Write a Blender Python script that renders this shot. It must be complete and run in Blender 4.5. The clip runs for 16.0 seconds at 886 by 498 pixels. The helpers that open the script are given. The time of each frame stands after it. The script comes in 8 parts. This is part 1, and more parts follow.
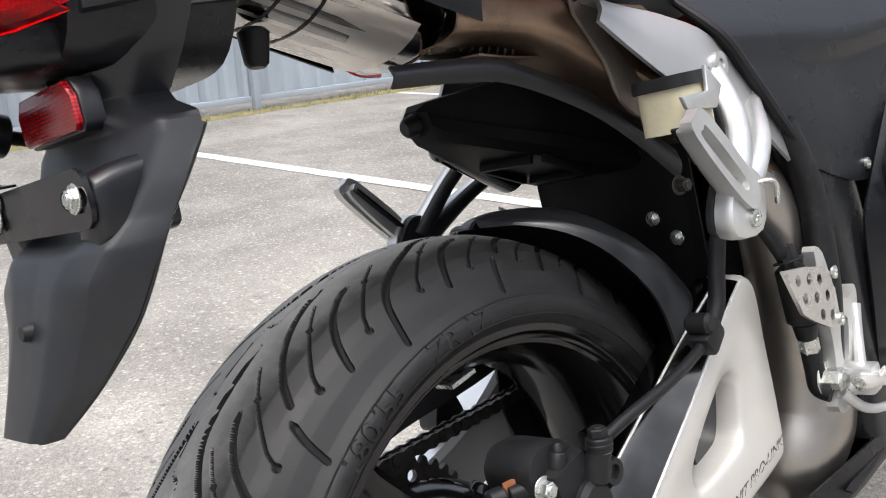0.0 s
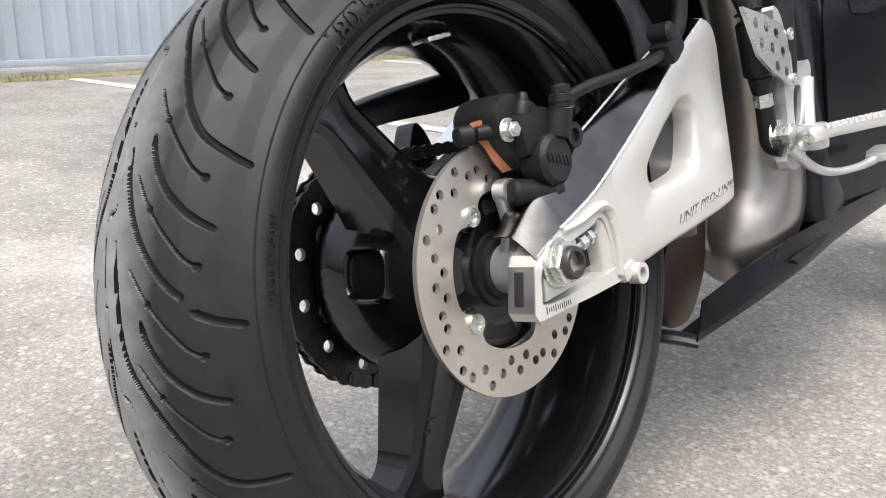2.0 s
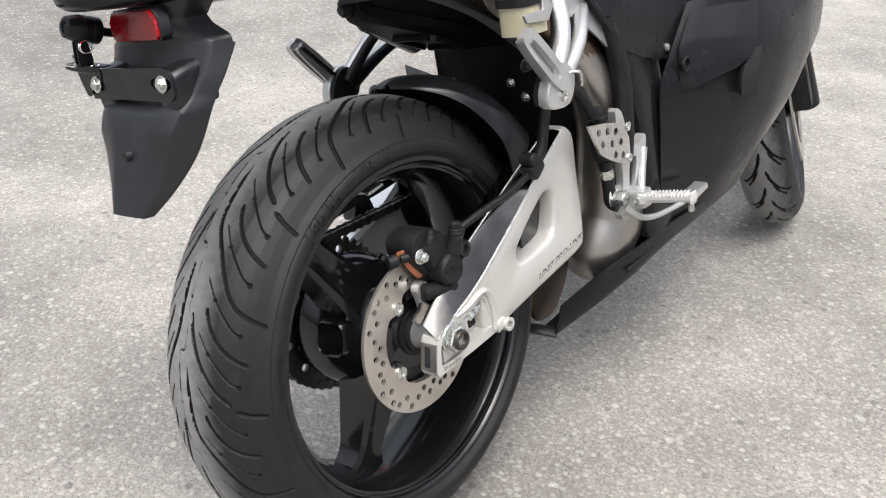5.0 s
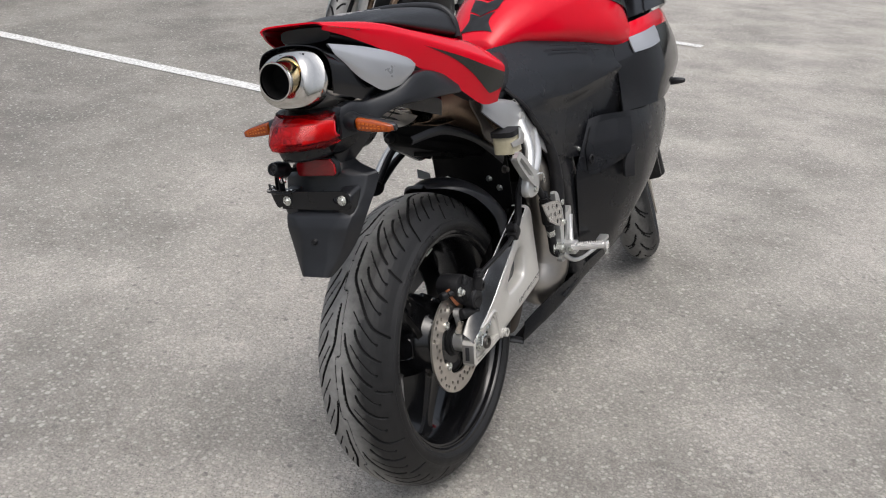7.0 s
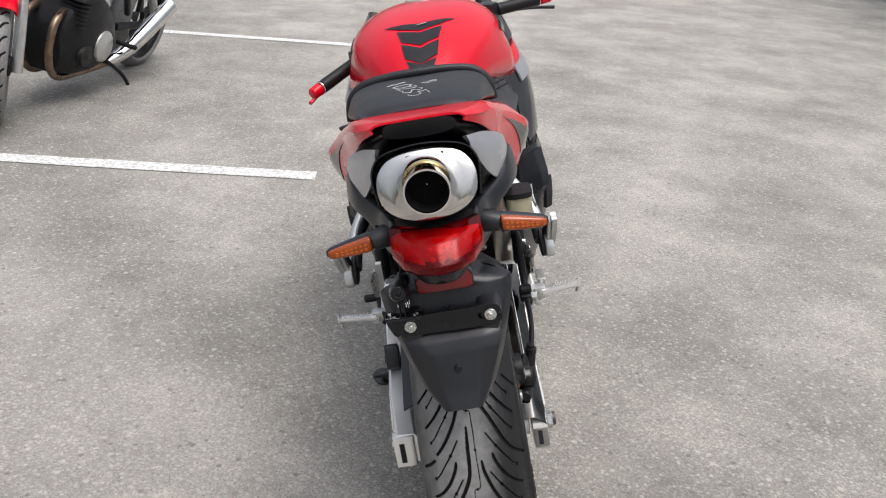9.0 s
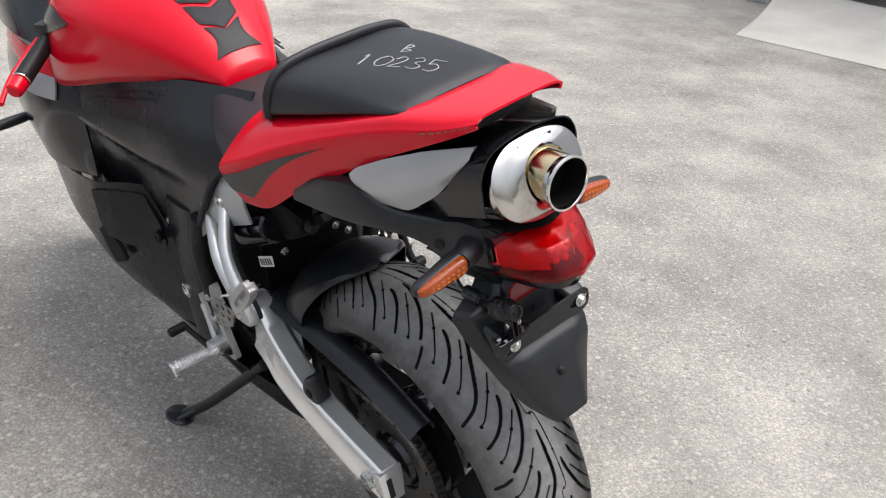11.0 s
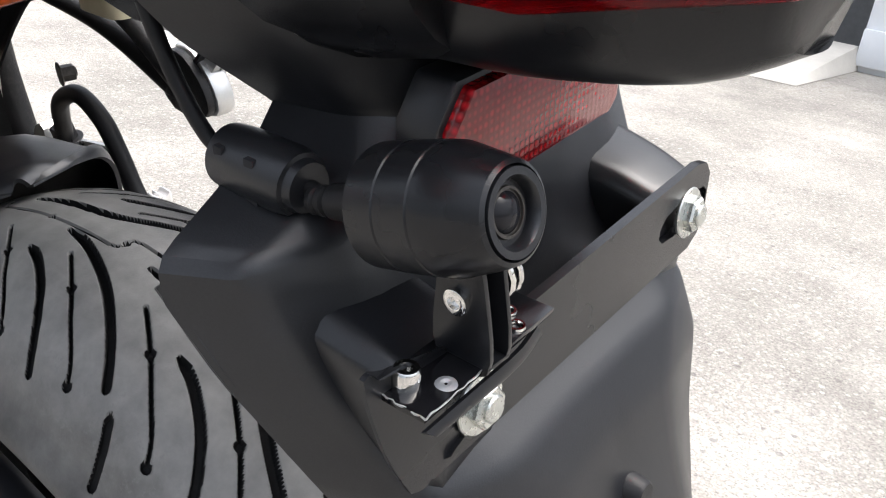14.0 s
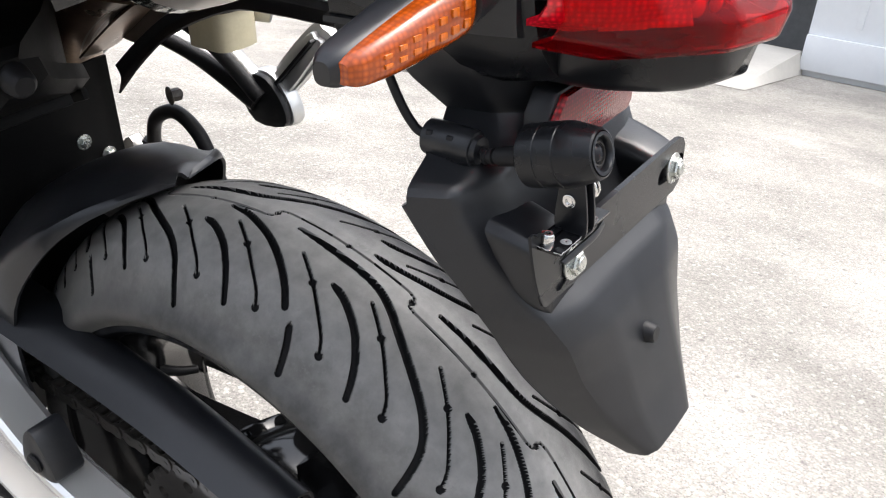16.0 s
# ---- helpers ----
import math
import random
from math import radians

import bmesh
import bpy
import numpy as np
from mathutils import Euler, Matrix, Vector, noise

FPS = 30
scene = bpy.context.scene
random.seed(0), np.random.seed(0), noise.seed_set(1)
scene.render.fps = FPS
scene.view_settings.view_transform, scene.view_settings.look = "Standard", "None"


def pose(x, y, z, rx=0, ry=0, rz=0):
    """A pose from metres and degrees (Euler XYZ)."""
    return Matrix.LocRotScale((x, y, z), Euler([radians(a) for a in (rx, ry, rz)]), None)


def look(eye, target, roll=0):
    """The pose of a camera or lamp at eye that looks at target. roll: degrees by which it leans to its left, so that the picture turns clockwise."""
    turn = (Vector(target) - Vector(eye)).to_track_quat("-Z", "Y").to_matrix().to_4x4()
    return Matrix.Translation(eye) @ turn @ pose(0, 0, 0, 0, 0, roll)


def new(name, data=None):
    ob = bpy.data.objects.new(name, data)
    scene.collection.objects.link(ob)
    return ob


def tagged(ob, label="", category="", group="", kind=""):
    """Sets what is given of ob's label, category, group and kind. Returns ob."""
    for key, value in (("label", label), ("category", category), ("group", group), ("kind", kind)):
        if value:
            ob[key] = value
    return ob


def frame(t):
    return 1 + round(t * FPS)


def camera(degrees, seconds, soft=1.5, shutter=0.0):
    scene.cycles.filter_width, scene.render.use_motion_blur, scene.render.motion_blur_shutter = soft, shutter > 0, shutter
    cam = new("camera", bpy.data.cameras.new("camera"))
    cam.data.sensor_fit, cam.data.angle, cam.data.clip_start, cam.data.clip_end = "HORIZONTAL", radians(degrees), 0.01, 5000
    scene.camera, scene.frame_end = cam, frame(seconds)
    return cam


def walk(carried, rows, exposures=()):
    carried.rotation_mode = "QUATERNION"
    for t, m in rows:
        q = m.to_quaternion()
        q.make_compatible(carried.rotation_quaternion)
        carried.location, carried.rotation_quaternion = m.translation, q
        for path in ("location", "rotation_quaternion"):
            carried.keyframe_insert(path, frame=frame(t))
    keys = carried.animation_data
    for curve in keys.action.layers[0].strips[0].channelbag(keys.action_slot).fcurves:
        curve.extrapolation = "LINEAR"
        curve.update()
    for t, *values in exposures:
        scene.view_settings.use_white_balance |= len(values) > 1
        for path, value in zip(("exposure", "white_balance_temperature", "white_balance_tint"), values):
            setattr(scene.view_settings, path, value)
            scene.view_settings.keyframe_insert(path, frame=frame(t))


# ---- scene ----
# Camera and its walk: first along the rear wheel, then round the tail to the left side.
cam = camera(53.51, 16.0, 1.1)
PATH = [
    (0.00, pose(0.4467, -0.4814, 0.8066, 74.434, 3.176, 42.879)),
    (0.50, pose(0.4855, -0.5350, 0.6552, 74.789, 1.260, 42.816)),
    (1.00, pose(0.5140, -0.5525, 0.5828, 75.547, 0.038, 42.756)),
    (1.50, pose(0.5197, -0.5692, 0.5631, 75.414, -0.200, 42.875)),
    (2.00, pose(0.5258, -0.5748, 0.5472, 74.356, -0.314, 42.182)),
    (2.50, pose(0.5304, -0.5812, 0.5414, 72.883, -0.582, 41.111)),
    (3.00, pose(0.5376, -0.5834, 0.5378, 71.856, -1.013, 40.498)),
    (3.50, pose(0.5515, -0.5812, 0.5487, 71.032, -1.202, 40.181)),
    (4.00, pose(0.5731, -0.5762, 0.6509, 68.032, -1.486, 40.325)),
    (4.50, pose(0.6216, -0.6388, 0.8355, 63.289, -1.507, 39.921)),
    (5.00, pose(0.7000, -0.7617, 0.9974, 61.103, -1.567, 38.462)),
    (5.20, pose(0.7464, -0.8081, 1.0376, 61.137, -1.621, 37.927)),
    (5.72, pose(0.7842, -0.9868, 1.1336, 61.543, -1.869, 35.520)),
    (6.25, pose(0.8036, -1.1965, 1.2086, 62.864, -2.205, 32.738)),
    (6.78, pose(0.7786, -1.3894, 1.2651, 64.449, -2.504, 29.262)),
    (7.30, pose(0.6866, -1.5188, 1.3066, 65.628, -2.648, 24.827)),
    (7.50, pose(0.5881, -1.5211, 1.3050, 65.814, -2.292, 22.450)),
    (8.00, pose(0.3470, -1.5115, 1.3139, 66.244, -2.388, 15.574)),
    (8.20, pose(0.2356, -1.5158, 1.3129, 66.609, -2.749, 11.905)),
    (8.72, pose(-0.0394, -1.4547, 1.3186, 66.295, -3.405, 2.682)),
    (9.25, pose(-0.3303, -1.3689, 1.3251, 65.570, -4.246, -7.341)),
    (9.78, pose(-0.5926, -1.2604, 1.3267, 64.700, -4.934, -17.588)),
    (10.30, pose(-0.7838, -1.1326, 1.3179, 63.965, -5.141, -27.467)),
    (10.50, pose(-0.8260, -1.0773, 1.3172, 63.575, -5.127, -31.642)),
    (11.00, pose(-0.8363, -0.8891, 1.2737, 63.251, -3.991, -40.360)),
    (11.50, pose(-0.7857, -0.6856, 1.2085, 63.595, -3.339, -49.086)),
    (12.00, pose(-0.6886, -0.5254, 1.0889, 65.177, -4.185, -54.427)),
    (12.50, pose(-0.5111, -0.4467, 0.9308, 66.718, -5.729, -54.705)),
    (13.00, pose(-0.3821, -0.3991, 0.8464, 67.136, -6.496, -54.010)),
    (13.50, pose(-0.3186, -0.3834, 0.8159, 66.975, -7.171, -52.530)),
    (14.00, pose(-0.3085, -0.3750, 0.8071, 67.137, -7.660, -51.548)),
    (14.50, pose(-0.3088, -0.3712, 0.8089, 67.578, -7.413, -51.698)),
    (15.00, pose(-0.3212, -0.3759, 0.8082, 68.010, -7.046, -52.160)),
    (15.50, pose(-0.3756, -0.3962, 0.8252, 68.438, -6.898, -52.969)),
    (16.00, pose(-0.5051, -0.4349, 0.8392, 68.321, -6.805, -54.613)),
]
EXPOSURES = [(0.0, 1.08), (1.0, 1.16), (2.0, 1.26), (3.5, 1.24), (5.0, 0.98), (7.3, 0.30), (8.2, 0.36), (10.3, 0.64), (11.5, 0.85), (12.0, 1.0), (12.5, 1.21), (13.0, 1.27), (13.5, 1.42), (15.0, 1.46), (16.0, 1.42)]
walk(cam, PATH, EXPOSURES)

# ---- overcast daylight ----
world = bpy.data.worlds.new("overcast_sky")
scene.world = world
world.use_nodes = True
wn = world.node_tree
sky = wn.nodes.new("ShaderNodeTexSky")
sky.sky_type, sky.sun_disc = "NISHITA", False
sky.sun_elevation, sky.sun_rotation = radians(70), radians(137)
sky.dust_density, sky.air_density = 4.0, 1.0
soft_sky = wn.nodes.new("ShaderNodeHueSaturation")
soft_sky.inputs["Saturation"].default_value = 0.40
wn.links.new(sky.outputs["Color"], soft_sky.inputs["Color"])
background = wn.nodes["Background"]
# cloud cover: the zenith much brighter than the horizon, which trees and houses shade
way, height = wn.nodes.new("ShaderNodeTexCoord"), wn.nodes.new("ShaderNodeSeparateXYZ")
wn.links.new(way.outputs["Generated"], height.inputs["Vector"])
cloud = wn.nodes.new("ShaderNodeMapRange")
for key, v in (("From Min", 0.0), ("From Max", 1.0), ("To Min", 0.48), ("To Max", 2.30)):
    cloud.inputs[key].default_value = v
wn.links.new(height.outputs["Z"], cloud.inputs["Value"])
dome = wn.nodes.new("ShaderNodeVectorMath")
dome.operation = "SCALE"
wn.links.new(soft_sky.outputs["Color"], dome.inputs[0])
wn.links.new(cloud.outputs["Result"], dome.inputs["Scale"])
wn.links.new(dome.outputs["Vector"], background.inputs["Color"])
background.inputs["Strength"].default_value = 0.117
sun = new("sun", bpy.data.lights.new("sun", "SUN"))
sun.data.energy, sun.data.angle, sun.data.color = 0.35, radians(60), (1.0, 0.97, 0.93)
sun.matrix_world = look((0.55, -0.60, 2.2), (0, 0, 0))


# ---- materials ----
def shader(name):
    m = bpy.data.materials.new(name)
    m.use_nodes = True
    return m, m.node_tree, m.node_tree.nodes["Principled BSDF"]


def noise_node(nt, scale, detail=4.0, rough=0.6, coord="Object", stretch=None):
    tc = nt.nodes.new("ShaderNodeTexCoord")
    n = nt.nodes.new("ShaderNodeTexNoise")
    n.inputs["Scale"].default_value, n.inputs["Detail"].default_value, n.inputs["Roughness"].default_value = scale, detail, rough
    if stretch:
        mp = nt.nodes.new("ShaderNodeMapping")
        mp.inputs["Scale"].default_value = stretch
        nt.links.new(tc.outputs[coord], mp.inputs["Vector"])
        nt.links.new(mp.outputs["Vector"], n.inputs["Vector"])
    else:
        nt.links.new(tc.outputs[coord], n.inputs["Vector"])
    return n.outputs["Fac"]


def remap(nt, value, lo, hi, a=0.0, b=1.0):
    r = nt.nodes.new("ShaderNodeMapRange")
    for key, v in zip(("From Min", "From Max", "To Min", "To Max"), (lo, hi, a, b)):
        r.inputs[key].default_value = v
    nt.links.new(value, r.inputs["Value"])
    return r.outputs["Result"]


def blend(nt, fac, a, b, mode="MIX"):
    x = nt.nodes.new("ShaderNodeMix")
    x.data_type, x.blend_type = "RGBA", mode
    for sock, v in ((x.inputs[0], fac), (x.inputs[6], a), (x.inputs[7], b)):
        if isinstance(v, (int, float)):
            sock.default_value = v
        elif isinstance(v, tuple):
            sock.default_value = (*v[:3], 1.0)
        else:
            nt.links.new(v, sock)
    return x.outputs[2]


def relief(nt, bsdf, height, strength, distance=0.001):
    b = nt.nodes.new("ShaderNodeBump")
    b.inputs["Strength"].default_value, b.inputs["Distance"].default_value = strength, distance
    nt.links.new(height, b.inputs["Height"])
    nt.links.new(b.outputs["Normal"], bsdf.inputs["Normal"])


def surface(name, color, rough=0.5, metal=0.0, vary=0.12, big=14.0, fine=260.0, bump=0.0, coat=0.0, spec=0.5, grain=None, dust=0.0):
    """A painted, cast or moulded surface: slow stains, fine grain, uneven gloss."""
    m, nt, p = shader(name)
    slow, quick = noise_node(nt, big, 5), noise_node(nt, fine, 3, 0.7, stretch=grain)
    dark, light = tuple(c * (1 - vary) for c in color), tuple(min(1, c * (1 + vary)) for c in color)
    c = blend(nt, remap(nt, slow, 0.3, 0.7), dark, light)
    c = blend(nt, remap(nt, quick, 0.35, 0.75, 0, vary), c, tuple(min(1, k * 1.5 + 0.01) for k in color))
    if dust:
        c = blend(nt, remap(nt, noise_node(nt, 55, 6, 0.75), 0.55, 0.8, 0, dust), c, (0.30, 0.28, 0.25))
    nt.links.new(c, p.inputs["Base Color"])
    nt.links.new(remap(nt, slow, 0.25, 0.75, max(0.02, rough - 0.06), min(1, rough + 0.08)), p.inputs["Roughness"])
    p.inputs["Metallic"].default_value, p.inputs["Coat Weight"].default_value = metal, coat
    p.inputs["Coat Roughness"].default_value = 0.04
    p.inputs["Specular IOR Level"].default_value = spec
    if bump:
        relief(nt, p, quick, bump, 0.0006)
    return m


RED = surface("red_paint", (0.58, 0.002, 0.015), 0.13, 0.0, 0.05, 6, 700, 0, 0.12, spec=0.22)
BLACK_GLOSS = surface("black_gloss_paint", (0.004, 0.004, 0.005), 0.12, 0.0, 0.2, 8, 300, 0, 0.0, spec=0.45, dust=0.01)
PLASTIC = surface("black_moulded_plastic", (0.0082, 0.0088, 0.0108), 0.33, 0.0, 0.25, 18, 1500, 0.10, spec=0.50, dust=0.025)
SATIN = surface("satin_black_panel", (0.0062, 0.0066, 0.0080), 0.25, 0.0, 0.2, 9, 1200, 0.05, 0.0, spec=0.34, dust=0.012)
# black plastic with the shade under the seat put into colour and gloss
SHADED_PLASTIC = surface("shaded_black_plastic", (0.0028, 0.0028, 0.003), 0.5, 0.0, 0.25, 18, 900, 0.10, spec=0.12, dust=0.02)
RIM_BLACK = surface("black_wheel_paint", (0.004, 0.004, 0.0046), 0.12, 0.0, 0.3, 16, 500, 0.02, 0.0, spec=0.46, dust=0.02)
CAST_BLACK = surface("black_cast_metal", (0.010, 0.010, 0.011), 0.42, 0.1, 0.3, 25, 900, 0.5, spec=0.25, dust=0.10)
SILVER = surface("silver_paint", (0.42, 0.43, 0.45), 0.30, 0.6, 0.05, 8, 2200, 0.03, 0.3)
SWING = surface("satin_light_alloy", (0.57, 0.555, 0.52), 0.34, 0.45, 0.07, 10, 900, 0.05, 0.1, dust=0.08)
RAIL = surface("silver_painted_rail", (0.36, 0.362, 0.366), 0.34, 0.5, 0.08, 9, 900, 0.04)
HEAT_PANEL = surface("brown_grey_heat_panel", (0.20, 0.175, 0.155), 0.38, 0.6, 0.25, 14, 500, 0.05)
ARM_BRIGHT = surface("bright_rubbed_alloy", (0.86, 0.85, 0.83), 0.24, 0.7, 0.02, 2, 420, 0.0, dust=0.0)
ALLOY = surface("cast_alloy", (0.55, 0.55, 0.54), 0.33, 0.75, 0.10, 30, 900, 0.12, dust=0.10)
BRUSHED = surface("brushed_alloy", (0.55, 0.54, 0.52), 0.24, 0.95, 0.16, 9, 380, 0.10, grain=(1, 1, 9), dust=0.05)
DARK_ALLOY = surface("dull_brushed_alloy", (0.30, 0.295, 0.285), 0.34, 0.9, 0.2, 20, 420, 0.10, grain=(9, 1, 1), dust=0.08)
CHROME = surface("polished_steel", (0.72, 0.71, 0.69), 0.07, 1.0, 0.04, 12, 300)
# black that stands in for the shade deep inside the tail pipe
BORE_SHADE = surface("shaded_pipe_bore", (0.004, 0.004, 0.004), 0.85, spec=0.1)
CAP_STEEL = surface("satin_polished_steel", (0.58, 0.56, 0.53), 0.12, 1.0, 0.10, 20, 400, 0.03)
# polished steel with the dark surroundings it mirrors put into its colour
SLEEVE = surface("steel_with_dark_reflections", (0.40, 0.385, 0.37), 0.10, 1.0, 0.12, 12, 300)
# lighter copy of that steel: bright ground mirrored below is in the colour
BELLY = surface("lightened_muffler_steel", (0.66, 0.62, 0.58), 0.30, 0.85, 0.12, 12, 300, 0.03, grain=(1, 6, 1), dust=0.1)
GOLD_STEEL = surface("heat_tinted_steel", (0.62, 0.50, 0.30), 0.11, 1.0, 0.12, 26, 300)
DISC_STEEL = surface("brake_disc_steel", (0.52, 0.48, 0.43), 0.33, 0.85, 0.14, 12, 500, 0.10, dust=0.15)
ZINC = surface("zinc_bolt", (0.55, 0.56, 0.53), 0.27, 0.9, 0.15, 120, 900, 0.05)
BURNT = surface("burnt_exhaust_steel", (0.22, 0.155, 0.11), 0.30, 0.9, 0.5, 14, 120, 0.10, dust=0.08)
POLISHED = surface("dark_polished_alloy", (0.075, 0.074, 0.072), 0.16, 1.0, 0.35, 20, 500, 0.05, grain=(1, 1, 6), dust=0.03)
SCORCHED = surface("dark_brown_scorched_steel", (0.040, 0.027, 0.019), 0.45, 0.5, 0.45, 22, 300, 0.2)
COLLECTOR = surface("satin_collector_steel", (0.40, 0.375, 0.345), 0.34, 0.95, 0.16, 12, 500, 0.08, grain=(1, 1, 5), dust=0.10)
RUST = surface("rusty_copper_clip", (0.30, 0.11, 0.05), 0.5, 0.4, 0.45, 60, 400, 0.3)
RUBBER = surface("black_hose_rubber", (0.008, 0.008, 0.009), 0.45, 0.0, 0.2, 30, 500, 0.2, spec=0.25, dust=0.04)
VINYL = surface("black_seat_vinyl", (0.013, 0.013, 0.015), 0.36, 0.0, 0.2, 10, 1400, 0.5, spec=0.35, dust=0.02)
CARBON = surface("dark_tank_pad", (0.03, 0.03, 0.033), 0.42, 0.0, 0.3, 40, 900, 0.3)
STRIPE = surface("dark_graphic_film", (0.010, 0.011, 0.009), 0.22, 0.0, 0.15, 8, 500, 0, 0.2)
CHALK = surface("chalk_mark", (0.30, 0.30, 0.30), 0.9, 0.0, 0.4, 60, 300)
CREAM = surface("yellowed_translucent_plastic", (0.44, 0.40, 0.28), 0.4, 0.0, 0.12, 25, 300, 0.05)
PRINT = surface("dark_print", (0.05, 0.05, 0.05), 0.5)
PALE_PRINT = surface("pale_print", (0.14, 0.14, 0.14), 0.4)
WHITE_LABEL = surface("white_label", (0.75, 0.75, 0.74), 0.5, 0.0, 0.05)
CHAIN_STEEL = surface("oily_chain_steel", (0.06, 0.055, 0.05), 0.34, 0.7, 0.5, 90, 600, 0.2, dust=0.1)
FENCE = surface("grey_fence_sheet", (0.33, 0.37, 0.41), 0.5, 0.1, 0.08, 1.3, 30, 0.03)
WALL_WHITE = surface("white_painted_sheet", (0.70, 0.72, 0.74), 0.5, 0.0, 0.06, 1.5, 30, 0.05)
# near-black that stands in for the shade inside openings, slots and holes
HOLE_SHADE = surface("painted_hole_shade", (0.02, 0.02, 0.022), 0.8, spec=0.2)
# darker than the outer wall: the doorway's shade is put into this grey
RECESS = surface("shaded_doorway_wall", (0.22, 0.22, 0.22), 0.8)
MOSS = surface("dry_grass", (0.16, 0.14, 0.06), 0.9, 0.0, 0.4, 9, 60, 0.3)
GLASS_DARK = surface("smoked_screen", (0.012, 0.012, 0.014), 0.06, 0.0, 0.05, 8, 300, 0, 0.6)


def lens_glass(name, color, rough=0.06, clear=0.75):
    m, nt, p = shader(name)
    p.inputs["Base Color"].default_value = (*color, 1)
    nt.links.new(remap(nt, noise_node(nt, 30, 4), 0.3, 0.7, rough, rough + 0.06), p.inputs["Roughness"])
    p.inputs["Transmission Weight"].default_value = clear
    p.inputs["IOR"].default_value = 1.28
    p.inputs["Coat Weight"].default_value = 0.0
    return m


RED_LENS = lens_glass("red_lens", (0.80, 0.004, 0.012), 0.0, 0.95)
LENS_BLACK = lens_glass("black_camera_glass", (0.01, 0.01, 0.012), 0.03, 0.0)


def honeycomb(name, color, scale, high=1.5, low=0.35, deep=0.35):
    """Moulded prisms of a reflector."""
    m, nt, p = shader(name)
    tc, v = nt.nodes.new("ShaderNodeTexCoord"), nt.nodes.new("ShaderNodeTexVoronoi")
    v.inputs["Scale"].default_value, v.inputs["Randomness"].default_value = scale, 0.15
    nt.links.new(tc.outputs["Object"], v.inputs["Vector"])
    nt.links.new(blend(nt, remap(nt, v.outputs["Distance"], 0.1, 0.6), tuple(k * high for k in color), tuple(k * low for k in color)), p.inputs["Base Color"])
    p.inputs["Roughness"].default_value, p.inputs["Coat Weight"].default_value = 0.16, 0.25
    relief(nt, p, v.outputs["Distance"], deep, 0.0008)
    return m


REFLECTOR = honeycomb("red_reflector", (0.42, 0.006, 0.012), 420)
AMBER_PRISM = honeycomb("amber_ribbed_lens", (0.38, 0.062, 0.003), 420, 1.2, 0.65, 0.10)
AMBER_LED = honeycomb("amber_lens_square", (0.56, 0.125, 0.010), 600, 1.1, 0.8, 0.1)
RED_PRISM = honeycomb("red_lamp_prisms", (0.85, 0.010, 0.030), 420, 1.15, 0.6, 0.3)
DIODE = honeycomb("pink_lamp_diode", (0.95, 0.30, 0.34), 900, 1.05, 0.8, 0.2)


def rubber_tread(name):
    """Tyre rubber: worn grey and dusty along the middle, paler further out on the left, darker shoulders, scuffs."""
    m, nt, p = shader(name)
    tc, sep = nt.nodes.new("ShaderNodeTexCoord"), nt.nodes.new("ShaderNodeSeparateXYZ")
    nt.links.new(tc.outputs["Object"], sep.inputs["Vector"])
    ab = nt.nodes.new("ShaderNodeMath")
    ab.operation = "ABSOLUTE"
    aside = nt.nodes.new("ShaderNodeMath")
    aside.inputs[1].default_value = 0.029
    nt.links.new(sep.outputs["X"], aside.inputs[0])
    nt.links.new(aside.outputs[0], ab.inputs[0])
    wob = nt.nodes.new("ShaderNodeMath")
    wob.operation = "MULTIPLY_ADD"
    nt.links.new(noise_node(nt, 26, 5, 0.7), wob.inputs[0])
    wob.inputs[1].default_value = 0.030
    nt.links.new(ab.outputs[0], wob.inputs[2])
    worn = remap(nt, wob.outputs[0], 0.046, 0.088, 1, 0)
    fine, mid = noise_node(nt, 900, 3, 0.7), noise_node(nt, 60, 5)
    side = blend(nt, remap(nt, mid, 0.3, 0.7), (0.0065, 0.0065, 0.007), (0.013, 0.013, 0.0135))
    top = blend(nt, remap(nt, mid, 0.3, 0.7), (0.150, 0.148, 0.143), (0.235, 0.231, 0.223))
    c = blend(nt, worn, side, top)
    edge = remap(nt, wob.outputs[0], 0.050, 0.066, 1, 0)
    inner = remap(nt, wob.outputs[0], 0.036, 0.050, 0, 1)
    both = nt.nodes.new("ShaderNodeMath")
    both.operation = "MULTIPLY"
    nt.links.new(edge, both.inputs[0])
    nt.links.new(inner, both.inputs[1])
    spots = nt.nodes.new("ShaderNodeMath")
    spots.operation = "MULTIPLY"
    nt.links.new(remap(nt, noise_node(nt, 330, 5, 0.75), 0.54, 0.62), spots.inputs[0])
    nt.links.new(both.outputs[0], spots.inputs[1])
    c = blend(nt, spots.outputs[0], c, (0.17, 0.17, 0.165))
    nt.links.new(c, p.inputs["Base Color"])
    nt.links.new(remap(nt, mid, 0.3, 0.7, 0.42, 0.58), p.inputs["Roughness"])
    p.inputs["Specular IOR Level"].default_value = 0.32
    relief(nt, p, fine, 0.25, 0.0006)
    return m


TREAD = rubber_tread("tyre_rubber")
GROOVE = surface("clean_groove_rubber", (0.006, 0.006, 0.0065), 0.6, 0.0, 0.2, 60, 600, 0.1, spec=0.15)
RAISED = surface("raised_tyre_rubber", (0.009, 0.009, 0.0095), 0.52, 0.0, 0.25, 40, 500, 0.2, spec=0.25)


